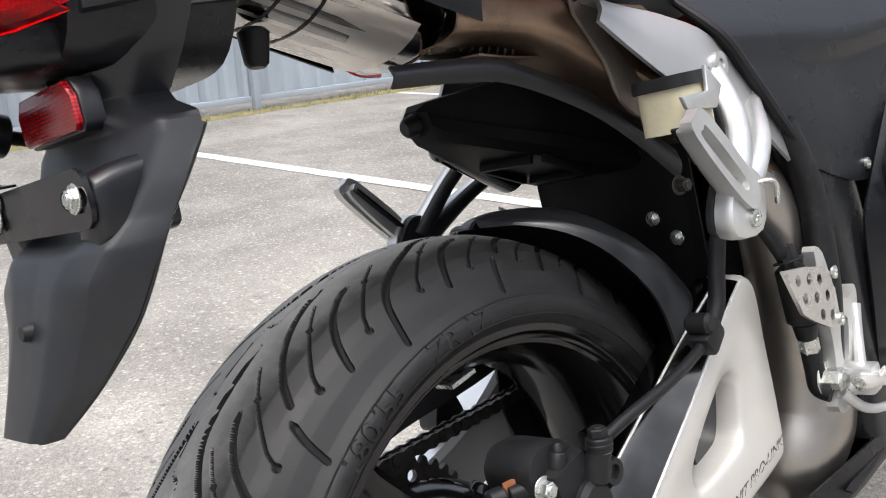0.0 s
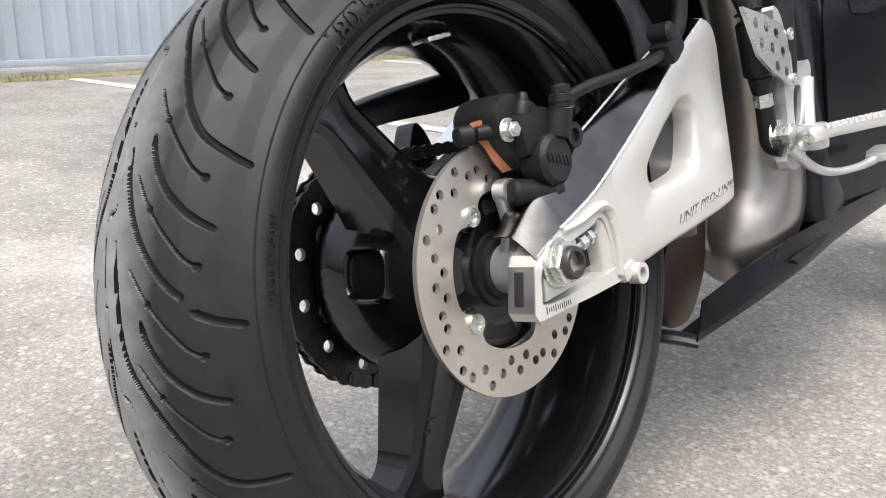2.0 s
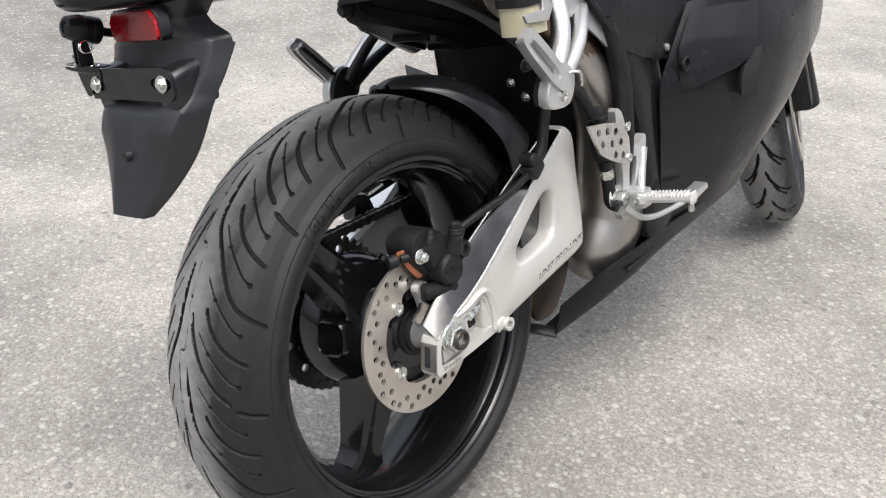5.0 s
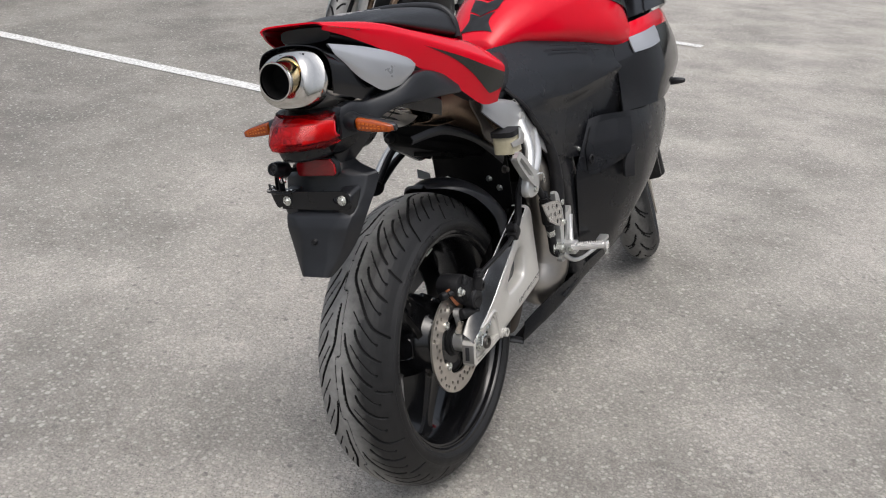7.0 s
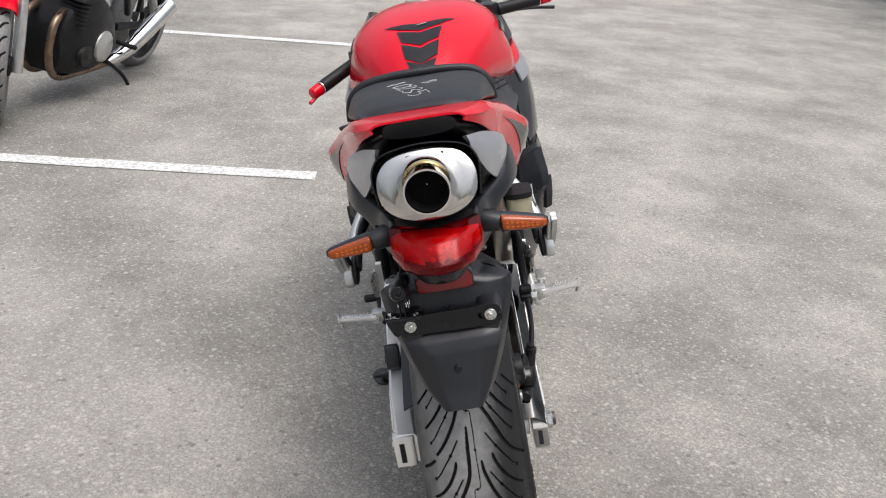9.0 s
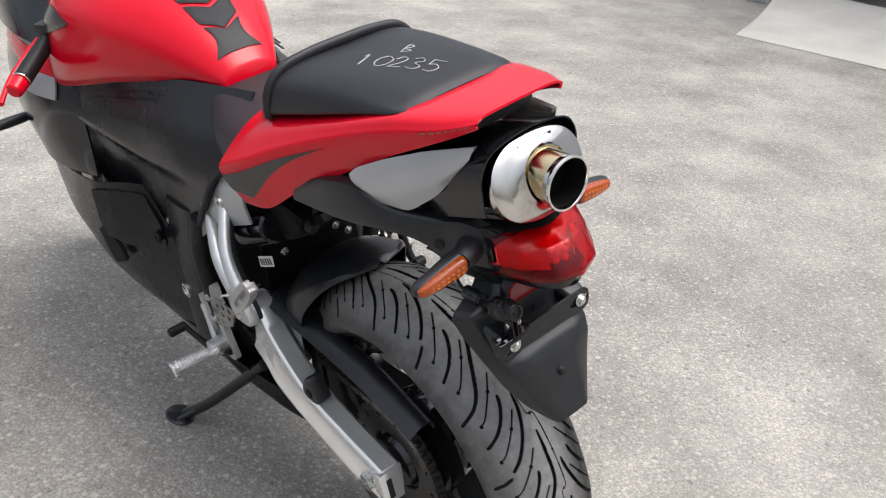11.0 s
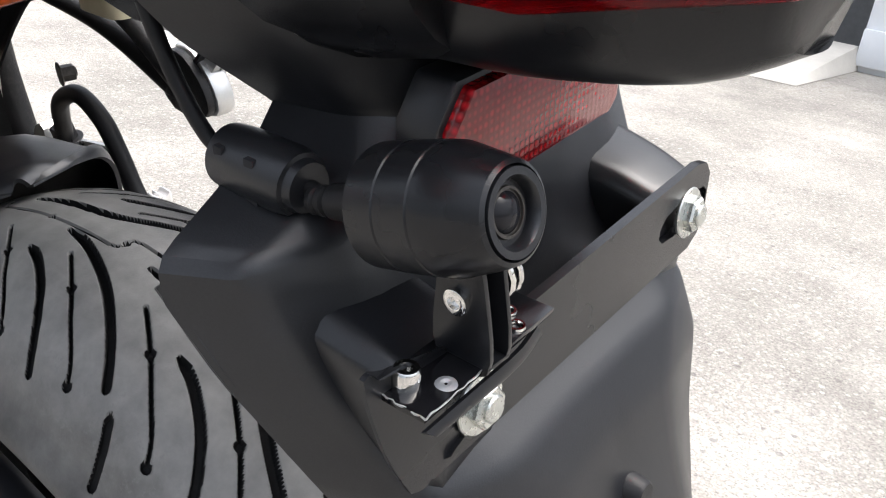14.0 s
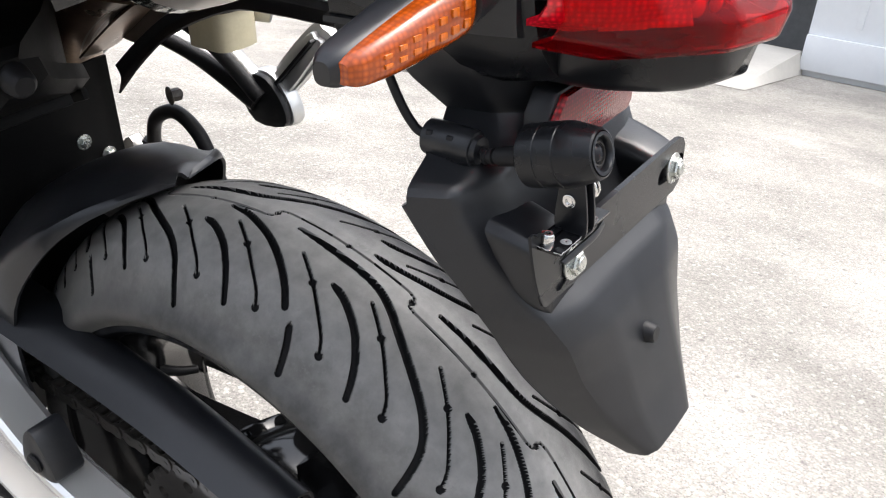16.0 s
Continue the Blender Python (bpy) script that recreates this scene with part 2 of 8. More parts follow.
def asphalt():
    """Old light asphalt: stones of some millimetres in pale binder, with patches."""
    m, nt, p = shader("worn_asphalt")
    tc = nt.nodes.new("ShaderNodeTexCoord")
    v = nt.nodes.new("ShaderNodeTexVoronoi")
    v.inputs["Scale"].default_value = 135
    nt.links.new(tc.outputs["Object"], v.inputs["Vector"])
    v2 = nt.nodes.new("ShaderNodeTexVoronoi")
    v2.inputs["Scale"].default_value = 380
    nt.links.new(tc.outputs["Object"], v2.inputs["Vector"])
    sep = nt.nodes.new("ShaderNodeSeparateColor")
    nt.links.new(v.outputs["Color"], sep.inputs["Color"])
    sep2 = nt.nodes.new("ShaderNodeSeparateColor")
    nt.links.new(v2.outputs["Color"], sep2.inputs["Color"])
    stone = blend(nt, remap(nt, sep.outputs[0], 0.1, 0.95), (0.335, 0.315, 0.284), (0.480, 0.450, 0.404))
    grit = blend(nt, remap(nt, sep2.outputs[1], 0, 1), (0.285, 0.268, 0.242), (0.455, 0.427, 0.384))
    c = blend(nt, remap(nt, sep.outputs[1], 0.45, 0.6), grit, stone)
    c = blend(nt, remap(nt, v.outputs["Distance"], 0.34, 0.62, 0, 0.42), c, (0.16, 0.151, 0.138))
    patch, slow = noise_node(nt, 2.2, 6, 0.65), noise_node(nt, 0.45, 4)
    c = blend(nt, remap(nt, patch, 0.35, 0.75, 0, 0.35), c, (0.30, 0.283, 0.256))
    c = blend(nt, remap(nt, slow, 0.4, 0.7, 0, 0.3), c, (0.43, 0.405, 0.365))
    c = blend(nt, remap(nt, noise_node(nt, 13, 3, 0.5), 0.70, 0.76, 0, 0.5), c, (0.07, 0.065, 0.06))
    stain = remap(nt, noise_node(nt, 1.4, 9, 0.78), 0.36, 0.64, 0.74, 1.20)
    shade = nt.nodes.new("ShaderNodeVectorMath")
    shade.operation = "SCALE"
    # darker towards the fence side, with a ragged edge
    place = nt.nodes.new("ShaderNodeSeparateXYZ")
    nt.links.new(tc.outputs["Object"], place.inputs["Vector"])
    across, edge_noise, darker = (nt.nodes.new("ShaderNodeMath") for _ in range(3))
    across.operation = "MULTIPLY_ADD"
    nt.links.new(place.outputs["X"], across.inputs[0])
    across.inputs[1].default_value = 1.0
    across.inputs[2].default_value = 0.0
    edge_noise.operation = "MULTIPLY_ADD"
    nt.links.new(noise_node(nt, 0.9, 6, 0.65), edge_noise.inputs[0])
    edge_noise.inputs[1].default_value = 1.6
    nt.links.new(across.outputs[0], edge_noise.inputs[2])
    darker.operation = "MULTIPLY"
    broad = nt.nodes.new("ShaderNodeMath")
    broad.operation = "MULTIPLY"
    nt.links.new(remap(nt, edge_noise.outputs[0], -1.9, 0.1, 0.70, 1.06), broad.inputs[0])
    nt.links.new(remap(nt, noise_node(nt, 1.7, 2.5, 0.6), 0.36, 0.64, 0.84, 1.13), broad.inputs[1])
    nt.links.new(broad.outputs[0], darker.inputs[0])
    nt.links.new(stain, darker.inputs[1])
    nt.links.new(c, shade.inputs[0])
    nt.links.new(darker.outputs[0], shade.inputs["Scale"])
    bright = remap(nt, sep.outputs[2], 0.93, 0.97, 0, 0.42)
    dark = remap(nt, sep2.outputs[2], 0.88, 0.93, 0, 0.5)
    c = blend(nt, dark, shade.outputs["Vector"], (0.11, 0.105, 0.10))
    c = blend(nt, bright, c, (0.62, 0.59, 0.54))
    v3 = nt.nodes.new("ShaderNodeTexVoronoi")
    v3.inputs["Scale"].default_value = 42
    nt.links.new(tc.outputs["Object"], v3.inputs["Vector"])
    sep3 = nt.nodes.new("ShaderNodeSeparateColor")
    nt.links.new(v3.outputs["Color"], sep3.inputs["Color"])
    for channel, lo, tint in ((0, 0.86, (0.60, 0.575, 0.53)), (1, 0.87, (0.13, 0.125, 0.118))):
        chip = nt.nodes.new("ShaderNodeMath")
        chip.operation = "MULTIPLY"
        nt.links.new(remap(nt, sep3.outputs[channel], lo, lo + 0.06, 0, 0.55), chip.inputs[0])
        nt.links.new(remap(nt, v3.outputs["Distance"], 0.24, 0.34, 1, 0), chip.inputs[1])
        c = blend(nt, chip.outputs[0], c, tint)
    nt.links.new(c, p.inputs["Base Color"])
    p.inputs["Roughness"].default_value = 0.92
    h = nt.nodes.new("ShaderNodeMath")
    h.operation = "MULTIPLY_ADD"
    nt.links.new(v.outputs["Distance"], h.inputs[0])
    h.inputs[1].default_value = -1.0
    nt.links.new(noise_node(nt, 500, 3), h.inputs[2])
    relief(nt, p, h.outputs[0], 1.0, 0.004)
    return m


ASPHALT = asphalt()
CONCRETE = surface("pale_concrete", (0.47, 0.45, 0.41), 0.9, 0.0, 0.14, 2.5, 60, 0.5)


def road_paint():
    m, nt, p = shader("worn_road_paint")
    worn = remap(nt, noise_node(nt, 60, 6, 0.75), 0.44, 0.62)
    nt.links.new(blend(nt, worn, (0.66, 0.66, 0.64), (0.30, 0.29, 0.28)), p.inputs["Base Color"])
    p.inputs["Roughness"].default_value = 0.85
    relief(nt, p, noise_node(nt, 260, 3), 0.6, 0.002)
    return m


ROAD_PAINT = road_paint()


# ---- mesh helpers ----
def part(name, bm, material, parent, label="", angle=38):
    """Link a bmesh as one mesh object under a thing or a part."""
    bmesh.ops.recalc_face_normals(bm, faces=bm.faces)
    me = bpy.data.meshes.new(name)
    bm.to_mesh(me)
    bm.free()
    for f in me.polygons:
        f.use_smooth = True
    me.set_sharp_from_angle(angle=radians(angle))
    me.materials.append(material)
    ob = new(name, me)
    ob.parent = parent
    return tagged(ob, label) if label else ob


def thing(name, m, label, category, group="", kind=""):
    ob = new(name)
    ob.empty_display_size = 0.1
    ob.matrix_basis = m
    return tagged(ob, label, category, group, kind)


def V(*a):
    return Vector(a)


def spline(pts, n, closed=False):
    """Points along a smooth curve through pts, n to each stretch."""
    pts = [Vector(p) for p in pts]
    k, out = len(pts), []
    for i in range(k if closed else k - 1):
        if closed:
            a, b, c, d = (pts[(i + j) % k] for j in (-1, 0, 1, 2))
        else:
            a, b, c, d = pts[max(i - 1, 0)], pts[i], pts[i + 1], pts[min(i + 2, k - 1)]
        for j in range(n):
            t = j / n
            out.append(0.5 * (2 * b + (c - a) * t + (2 * a - 5 * b + 4 * c - d) * t * t + (3 * b - a - 3 * c + d) * t ** 3))
    if not closed:
        out.append(pts[-1].copy())
    return out


def rings(bm, rows, closed=True, caps=True, loop=False):
    """Skin a list of point rows."""
    vs = [[bm.verts.new(p) for p in row] for row in rows]
    n = len(vs[0])
    for i in range(len(vs) if loop else len(vs) - 1):
        a, b = vs[i], vs[(i + 1) % len(vs)]
        for j in range(n if closed else n - 1):
            k = (j + 1) % n
            bm.faces.new((a[j], a[k], b[k], b[j]))
    if caps and closed and not loop:
        bm.faces.new(vs[0][::-1])
        bm.faces.new(vs[-1])
    return vs


def lofted(sections, n_along=4, n_round=4, bm=None, caps=True):
    """A closed body through rings of control points."""
    bm = bm or bmesh.new()
    rounds = [spline(s, n_round, True) for s in sections]
    cols = [spline(c, n_along) for c in zip(*rounds)]
    rings(bm, [list(r) for r in zip(*cols)], True, caps)
    return bm


def half_body(sections, n_along=4, n_round=4):
    """A symmetric closed body: each section runs (x, y, z) from top middle to bottom middle on the right."""
    full = []
    for s in sections:
        s = [Vector(p) for p in s]
        inner = [p for p in s if p.x > 1e-6]
        mid = [p for p in s if p.x <= 1e-6]
        full.append([mid[0], *inner, mid[-1], *[V(-p.x, p.y, p.z) for p in inner[::-1]]])
    return lofted(full, n_along, n_round)


def facets(pts, ease):
    """Points along a broken line whose corners are eased."""
    pts = [Vector(p) for p in pts]
    out = [pts[0]]
    for a, b, c in zip(pts, pts[1:], pts[2:]):
        p, q = b.lerp(a, ease), b.lerp(c, ease)
        out += [p, (p + 2 * b + q) / 4, q]
    return out + [pts[-1]]


def grid_points(grid, nu, nv, ease=0):
    rows = [facets(r, ease) if ease else spline(r, nv) for r in grid]
    cols = [facets(c, ease) if ease else spline(c, nu) for c in zip(*rows)]
    return [list(r) for r in zip(*cols)]


def shell(grid, nu=5, nv=5, thick=0.003, bm=None, flip=1, ease=0):
    """A smooth panel with thickness through a grid of control points."""
    bm = bm or bmesh.new()
    pts = grid_points(grid, nu, nv, ease)
    R, C = len(pts), len(pts[0])

    def normal(i, j):
        du = pts[min(i + 1, R - 1)][j] - pts[max(i - 1, 0)][j]
        dv = pts[i][min(j + 1, C - 1)] - pts[i][max(j - 1, 0)]
        k = du.cross(dv)
        return k.normalized() if k.length > 1e-12 else V(0, 0, 0)
    back = [[pts[i][j] - normal(i, j) * thick * flip for j in range(C)] for i in range(R)]
    a = [[bm.verts.new(p) for p in r] for r in pts]
    b = [[bm.verts.new(p) for p in r] for r in back]
    for i in range(R - 1):
        for j in range(C - 1):
            bm.faces.new((a[i][j], a[i][j + 1], a[i + 1][j + 1], a[i + 1][j]))
            bm.faces.new((b[i][j], b[i + 1][j], b[i + 1][j + 1], b[i][j + 1]))
    for i in range(R - 1):
        for j in (0, C - 1):
            bm.faces.new((a[i][j], a[i + 1][j], b[i + 1][j], b[i][j]))
    for j in range(C - 1):
        for i in (0, R - 1):
            bm.faces.new((a[i][j], b[i][j], b[i][j + 1], a[i][j + 1]))
    return bm


def mirrored(points):
    """The same nested points on the other side of the machine."""
    if isinstance(points[0], (int, float)):
        return (-points[0], points[1], points[2])
    return [mirrored(p) for p in points]


def round_edges(bm, width, segments=2, angle=30):
    if width:
        edges = [e for e in bm.edges if len(e.link_faces) == 2 and e.calc_face_angle(0) > radians(angle)]
        bmesh.ops.bevel(bm, geom=edges, offset=width, segments=segments, profile=0.6, affect="EDGES", clamp_overlap=True)
    return bm


def box(c, size, rot=(0, 0, 0), bevel=0.002, bm=None, taper=None):
    own = bmesh.new()
    bmesh.ops.create_cube(own, size=1)
    for v in own.verts:
        if taper and v.co.z > 0:
            v.co.x, v.co.y = v.co.x * taper[0], v.co.y * taper[1]
        v.co = V(v.co.x * size[0], v.co.y * size[1], v.co.z * size[2])
    round_edges(own, bevel)
    bmesh.ops.transform(own, matrix=pose(*c, *rot), verts=own.verts)
    return join(bm, own)


def join(bm, other):
    if bm is None:
        return other
    me = bpy.data.meshes.new("scratch")
    other.to_mesh(me)
    other.free()
    bm.from_mesh(me)
    bpy.data.meshes.remove(me)
    return bm


def frame_of(d):
    d = d.normalized()
    u = d.cross(V(0, 0, 1) if abs(d.z) < 0.9 else V(1, 0, 0)).normalized()
    return u, d.cross(u)


def rod(p0, p1, r0, r1=None, seg=20, bevel=0.0, bm=None):
    """A round bar with flat or eased ends."""
    bm = bm or bmesh.new()
    p0, p1 = Vector(p0), Vector(p1)
    r1 = r0 if r1 is None else r1
    d = (p1 - p0)
    u, w = frame_of(d)
    e = d.normalized() * bevel
    stations = [(p0, r0 - bevel), (p0 + e, r0), (p1 - e, r1), (p1, r1 - bevel)] if bevel else [(p0, r0), (p1, r1)]
    rings(bm, [[c + (u * math.cos(a) + w * math.sin(a)) * r for a in (2 * math.pi * i / seg for i in range(seg))] for c, r in stations])
    return bm


def tube(pts, r, seg=12, n=6, bm=None, flat=1.0, up=None):
    """A hose, pipe or rail along a smooth curve; r may be one radius or one for each point."""
    bm = bm or bmesh.new()
    line = spline(pts, n)
    rs = r if isinstance(r, (list, tuple)) else [r] * len(pts)
    rr = [p.x for p in spline([(q, 0, 0) for q in rs], n)]
    rows, u = [], None
    for i, p in enumerate(line):
        d = (line[min(i + 1, len(line) - 1)] - line[max(i - 1, 0)]).normalized()
        if u is None:
            u = Vector(up) if up else frame_of(d)[0]
        u = (u - d * u.dot(d)).normalized()
        w = d.cross(u)
        rows.append([p + (u * math.cos(a) * flat + w * math.sin(a)) * rr[i] for a in (2 * math.pi * k / seg for k in range(seg))])
    rings(bm, rows)
    return bm


def lathe(profile, seg=64, origin=(0, 0, 0), bm=None, loop=False, axis="x"):
    """Turn (along, radius) pairs about an axis."""
    bm = bm or bmesh.new()
    o = Vector(origin)
    rows = []
    for i in range(seg):
        a = 2 * math.pi * i / seg
        c, s = math.cos(a), math.sin(a)
        if axis == "x":
            rows.append([o + V(x, r * c, r * s) for x, r in profile])
        elif axis == "y":
            rows.append([o + V(r * c, x, r * s) for x, r in profile])
        else:
            rows.append([o + V(r * c, r * s, x) for x, r in profile])
    rings(bm, rows, closed=loop, caps=False, loop=True)
    return bm


def slab(poly, x0, x1, bevel=0.002, place=None, bm=None, holes=()):
    """A plate cut to an outline in (y, z), between x0 and x1; holes are outlines too."""
    own = bmesh.new()
    loops = [poly, *holes]
    edges = []
    for lp in loops:
        vs = [own.verts.new((x0, y, z)) for y, z in lp]
        edges += [own.edges.new((vs[i], vs[(i + 1) % len(vs)])) for i in range(len(vs))]
    if holes:
        bmesh.ops.triangle_fill(own, use_beauty=True, use_dissolve=False, edges=edges)
    else:
        own.faces.new(own.verts[:])
    out = bmesh.ops.extrude_face_region(own, geom=own.faces[:])
    for v in (g for g in out["geom"] if isinstance(g, bmesh.types.BMVert)):
        v.co.x = x1
    bmesh.ops.recalc_face_normals(own, faces=own.faces)
    if bevel:
        round_edges(own, bevel, 2, 40)
    if place is not None:
        bmesh.ops.transform(own, matrix=place, verts=own.verts)
    return join(bm, own)


def circle(cy, cz, r, n=14, turn=0.0):
    return [(cy + r * math.cos(turn + 2 * math.pi * i / n), cz + r * math.sin(turn + 2 * math.pi * i / n)) for i in range(n)]


def smooth_outline(pts, n=5):
    return [(p.x, p.y) for p in spline([(a, b, 0) for a, b in pts], n, True)]


def resample(loop, n):
    """n points evenly along a closed outline."""
    pts = [Vector((a, b, 0)) for a, b in loop]
    pts.append(pts[0])
    run = [0.0]
    for i in range(len(pts) - 1):
        run.append(run[-1] + (pts[i + 1] - pts[i]).length)
    out, k = [], 0
    for i in range(n):
        s = run[-1] * i / n
        while run[k + 1] < s:
            k += 1
        t = (s - run[k]) / max(run[k + 1] - run[k], 1e-9)
        p = pts[k].lerp(pts[k + 1], t)
        out.append((p.x, p.y))
    return out


def hex_bolt(c, axis, r=0.006, h=0.005, bm=None, washer=True):
    c, axis = Vector(c), Vector(axis).normalized()
    bm = bm or bmesh.new()
    if washer:
        rod(c, c + axis * 0.0015, r * 1.45, None, 20, 0.0004, bm)
    rod(c, c + axis * h, r, None, 6, 0.0008, bm)
    rod(c + axis * h * 0.9, c + axis * (h + 0.0012), r * 0.62, None, 14, 0.0005, bm)
    return bm


def cap_screw(c, axis, r=0.005, h=0.005, bm=None):
    c, axis = Vector(c), Vector(axis).normalized()
    bm = bm or bmesh.new()
    u, w = frame_of(axis)
    seg = 18
    ring = lambda rr, d, n=seg: [c + axis * d + (u * math.cos(2 * math.pi * i / seg) + w * math.sin(2 * math.pi * i / seg)) * rr for i in range(seg)]
    rings(bm, [ring(r, 0), ring(r, h * 0.85), ring(r * 0.85, h), ring(r * 0.5, h), ring(r * 0.45, h * 0.4)])
    return bm


def letters(text, size, extrude=0.0008):
    """Built-in font letters as loose points and faces, in their own plane."""
    cu = bpy.data.curves.new("lettering", "FONT")
    cu.body, cu.size, cu.extrude, cu.resolution_u = text, size, extrude, 2
    cu.align_x = "CENTER"
    ob = new("lettering", cu)
    bpy.context.view_layer.update()
    me = bpy.data.meshes.new_from_object(ob.evaluated_get(bpy.context.evaluated_depsgraph_get()))
    bm = bmesh.new()
    bm.from_mesh(me)
    bpy.data.objects.remove(ob)
    bpy.data.curves.remove(cu)
    bpy.data.meshes.remove(me)
    return bm


# ---- the yard ----
bm = bmesh.new()
bmesh.ops.create_grid(bm, x_segments=8, y_segments=8, size=300)
ground = part("ground", bm, ASPHALT, None)
tagged(ground, "worn light grey asphalt yard with coarse stones", "asphalt", kind="structure")


def road_line(name, a, b, width):
    a, b = V(*a, 0.004), V(*b, 0.004)
    side = (b - a).normalized().cross(V(0, 0, 1)) * width / 2
    bm, n = bmesh.new(), 40
    rows = []
    for i in range(n + 1):
        p = a.lerp(b, i / n)
        j = [noise.noise(V(i * 1.7, k * 9.1, a.y)) * 0.006 for k in (0, 1)]
        rows.append([p - side * (1 + j[0] / width * 2), p + side * (1 + j[1] / width * 2)])
    rings(bm, rows, closed=False)
    ob = part(name, bm, ROAD_PAINT, None)
    return tagged(ob, "worn white painted parking line on asphalt", "road marking", "parking lines", "structure")


road_line("parking_line", (-5.8, 2.42), (-0.52, 2.28), 0.105)
road_line("parking_line", (-5.8, 5.55), (-0.5, 5.22), 0.105)
road_line("parking_line", (-5.8, 8.45), (-0.5, 8.16), 0.105)


def grass_strip():
    """Dry tufts and soil along the foot of the fence."""
    bm = bmesh.new()
    rnd = random.Random(5)
    for i in range(5200):
        y = rnd.uniform(-1.5, 9.5)
        x = -5.92 + rnd.gauss(0, 0.05)
        h = rnd.uniform(0.02, 0.09) * (0.6 + 0.7 * noise.noise(V(0, y * 1.3, 3)))
        h = max(h, 0.012)
        a, lean = rnd.uniform(0, 6.28), rnd.uniform(0.1, 0.9) * h
        w = rnd.uniform(0.002, 0.006)
        d, tip = V(math.cos(a), math.sin(a), 0), V(x, y, h) + V(rnd.uniform(-1, 1), rnd.uniform(-1, 1), 0) * lean
        vs = [bm.verts.new(V(x, y, -0.002) - d * w), bm.verts.new(V(x, y, -0.002) + d * w), bm.verts.new(tip)]
        bm.faces.new(vs)
    return bm


def grass_material():
    m, nt, p = shader("dry_grass_blades")
    g = nt.nodes.new("ShaderNodeNewGeometry")
    r = nt.nodes.new("ShaderNodeValToRGB")
    r.color_ramp.elements[0].color, r.color_ramp.elements[1].color = (0.07, 0.09, 0.02, 1), (0.34, 0.28, 0.13, 1)
    nt.links.new(g.outputs["Random Per Island"], r.inputs["Fac"])
    nt.links.new(r.outputs["Color"], p.inputs["Base Color"])
    p.inputs["Roughness"].default_value = 0.85
    return m


GRASS = grass_material()
tagged(part("grass", grass_strip(), GRASS, None), "strip of dry yellow grass along a fence", "grass", kind="stuff")
bm = bmesh.new()
rows = []
for i in range(61):
    y = -2 + 0.2 * i
    w = 0.09 + 0.03 * noise.noise(V(1, y * 2, 0))
    rows.append([V(-5.93 - w, y, 0.003), V(-5.93 - w * 0.4, y, 0.022), V(-5.93 + w * 0.4, y, 0.02), V(-5.93 + w, y, 0.003)])
rings(bm, rows, closed=False)
tagged(part("soil_strip", bm, MOSS, None), "band of dry soil and moss under the fence", "soil", kind="structure")


def build_fence():
    f = thing("fence", pose(-6.0, 0, 0), "grey ribbed sheet-metal fence with square posts", "fence")
    pitch, y0 = 2.13, 1.86 - 3 * 2.13
    sheet = bmesh.new()
    prof, y = [], 0.0
    while y < pitch - 0.02:
        prof += [(0.0, y), (0.0, y + 0.085), (-0.028, y + 0.105), (-0.028, y + 0.165)]
        y += 0.19
    rows = [[V(x, yy, z) for x, yy in prof] for z in (0.10, 2.1)]
    rings(sheet, rows, closed=False)
    first = None
    for k in range(11):
        base = y0 + k * pitch
        if first is None:
            first = part("sheet_panel", sheet, FENCE, f)
            first.location = (0, base, 0)
            data = first.data
        else:
            ob = new("sheet_panel", data)
            ob.parent, ob.location = f, (0, base, 0)
        part("post", box((0.045, base, 1.05), (0.06, 0.06, 2.12), bevel=0.006), FENCE, f)
        part("bottom_rail", box((0.02, base + pitch / 2, 0.115), (0.03, pitch - 0.07, 0.05), bevel=0.004), FENCE, f)
    return f


build_fence()

# ---- building with a ramp ----
WX = 6.08


def wall_piece(name, y0, y1, z0, z1):
    bm = box((WX + 0.1, (y0 + y1) / 2, (z0 + z1) / 2), (0.2, y1 - y0, z1 - z0), bevel=0.004)
    y = y0 + 0.12
    while y < y1 - 0.1 and z0 < 0.5:
        box((WX - 0.006, y, (z0 + z1) / 2 + 0.18), (0.014, 0.05, z1 - z0 - 0.36), bevel=0.003, bm=bm)
        y += 0.24
    if z0 < 0.5:
        box((WX - 0.02, (y0 + y1) / 2, 0.16), (0.045, y1 - y0, 0.24), bevel=0.01, bm=bm)
    ob = part(name, bm, WALL_WHITE, None)
    return tagged(ob, "white painted sheet wall of a low building", "wall", kind="structure")


wall_piece("wall_south", -9.0, 1.03, 0.0, 4.2)
wall_piece("wall_north", 2.95, 16.0, 0.0, 4.2)
wall_piece("wall_lintel", 1.03, 2.95, 2.4, 4.2)
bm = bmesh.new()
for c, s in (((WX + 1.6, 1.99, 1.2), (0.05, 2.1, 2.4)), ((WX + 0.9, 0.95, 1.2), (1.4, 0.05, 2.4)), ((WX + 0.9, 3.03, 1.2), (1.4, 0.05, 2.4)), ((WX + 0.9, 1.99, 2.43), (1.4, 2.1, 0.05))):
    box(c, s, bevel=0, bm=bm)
tagged(part("doorway_recess", bm, RECESS, None), "doorway recess with its shade painted as grey walls", "doorway", kind="structure")

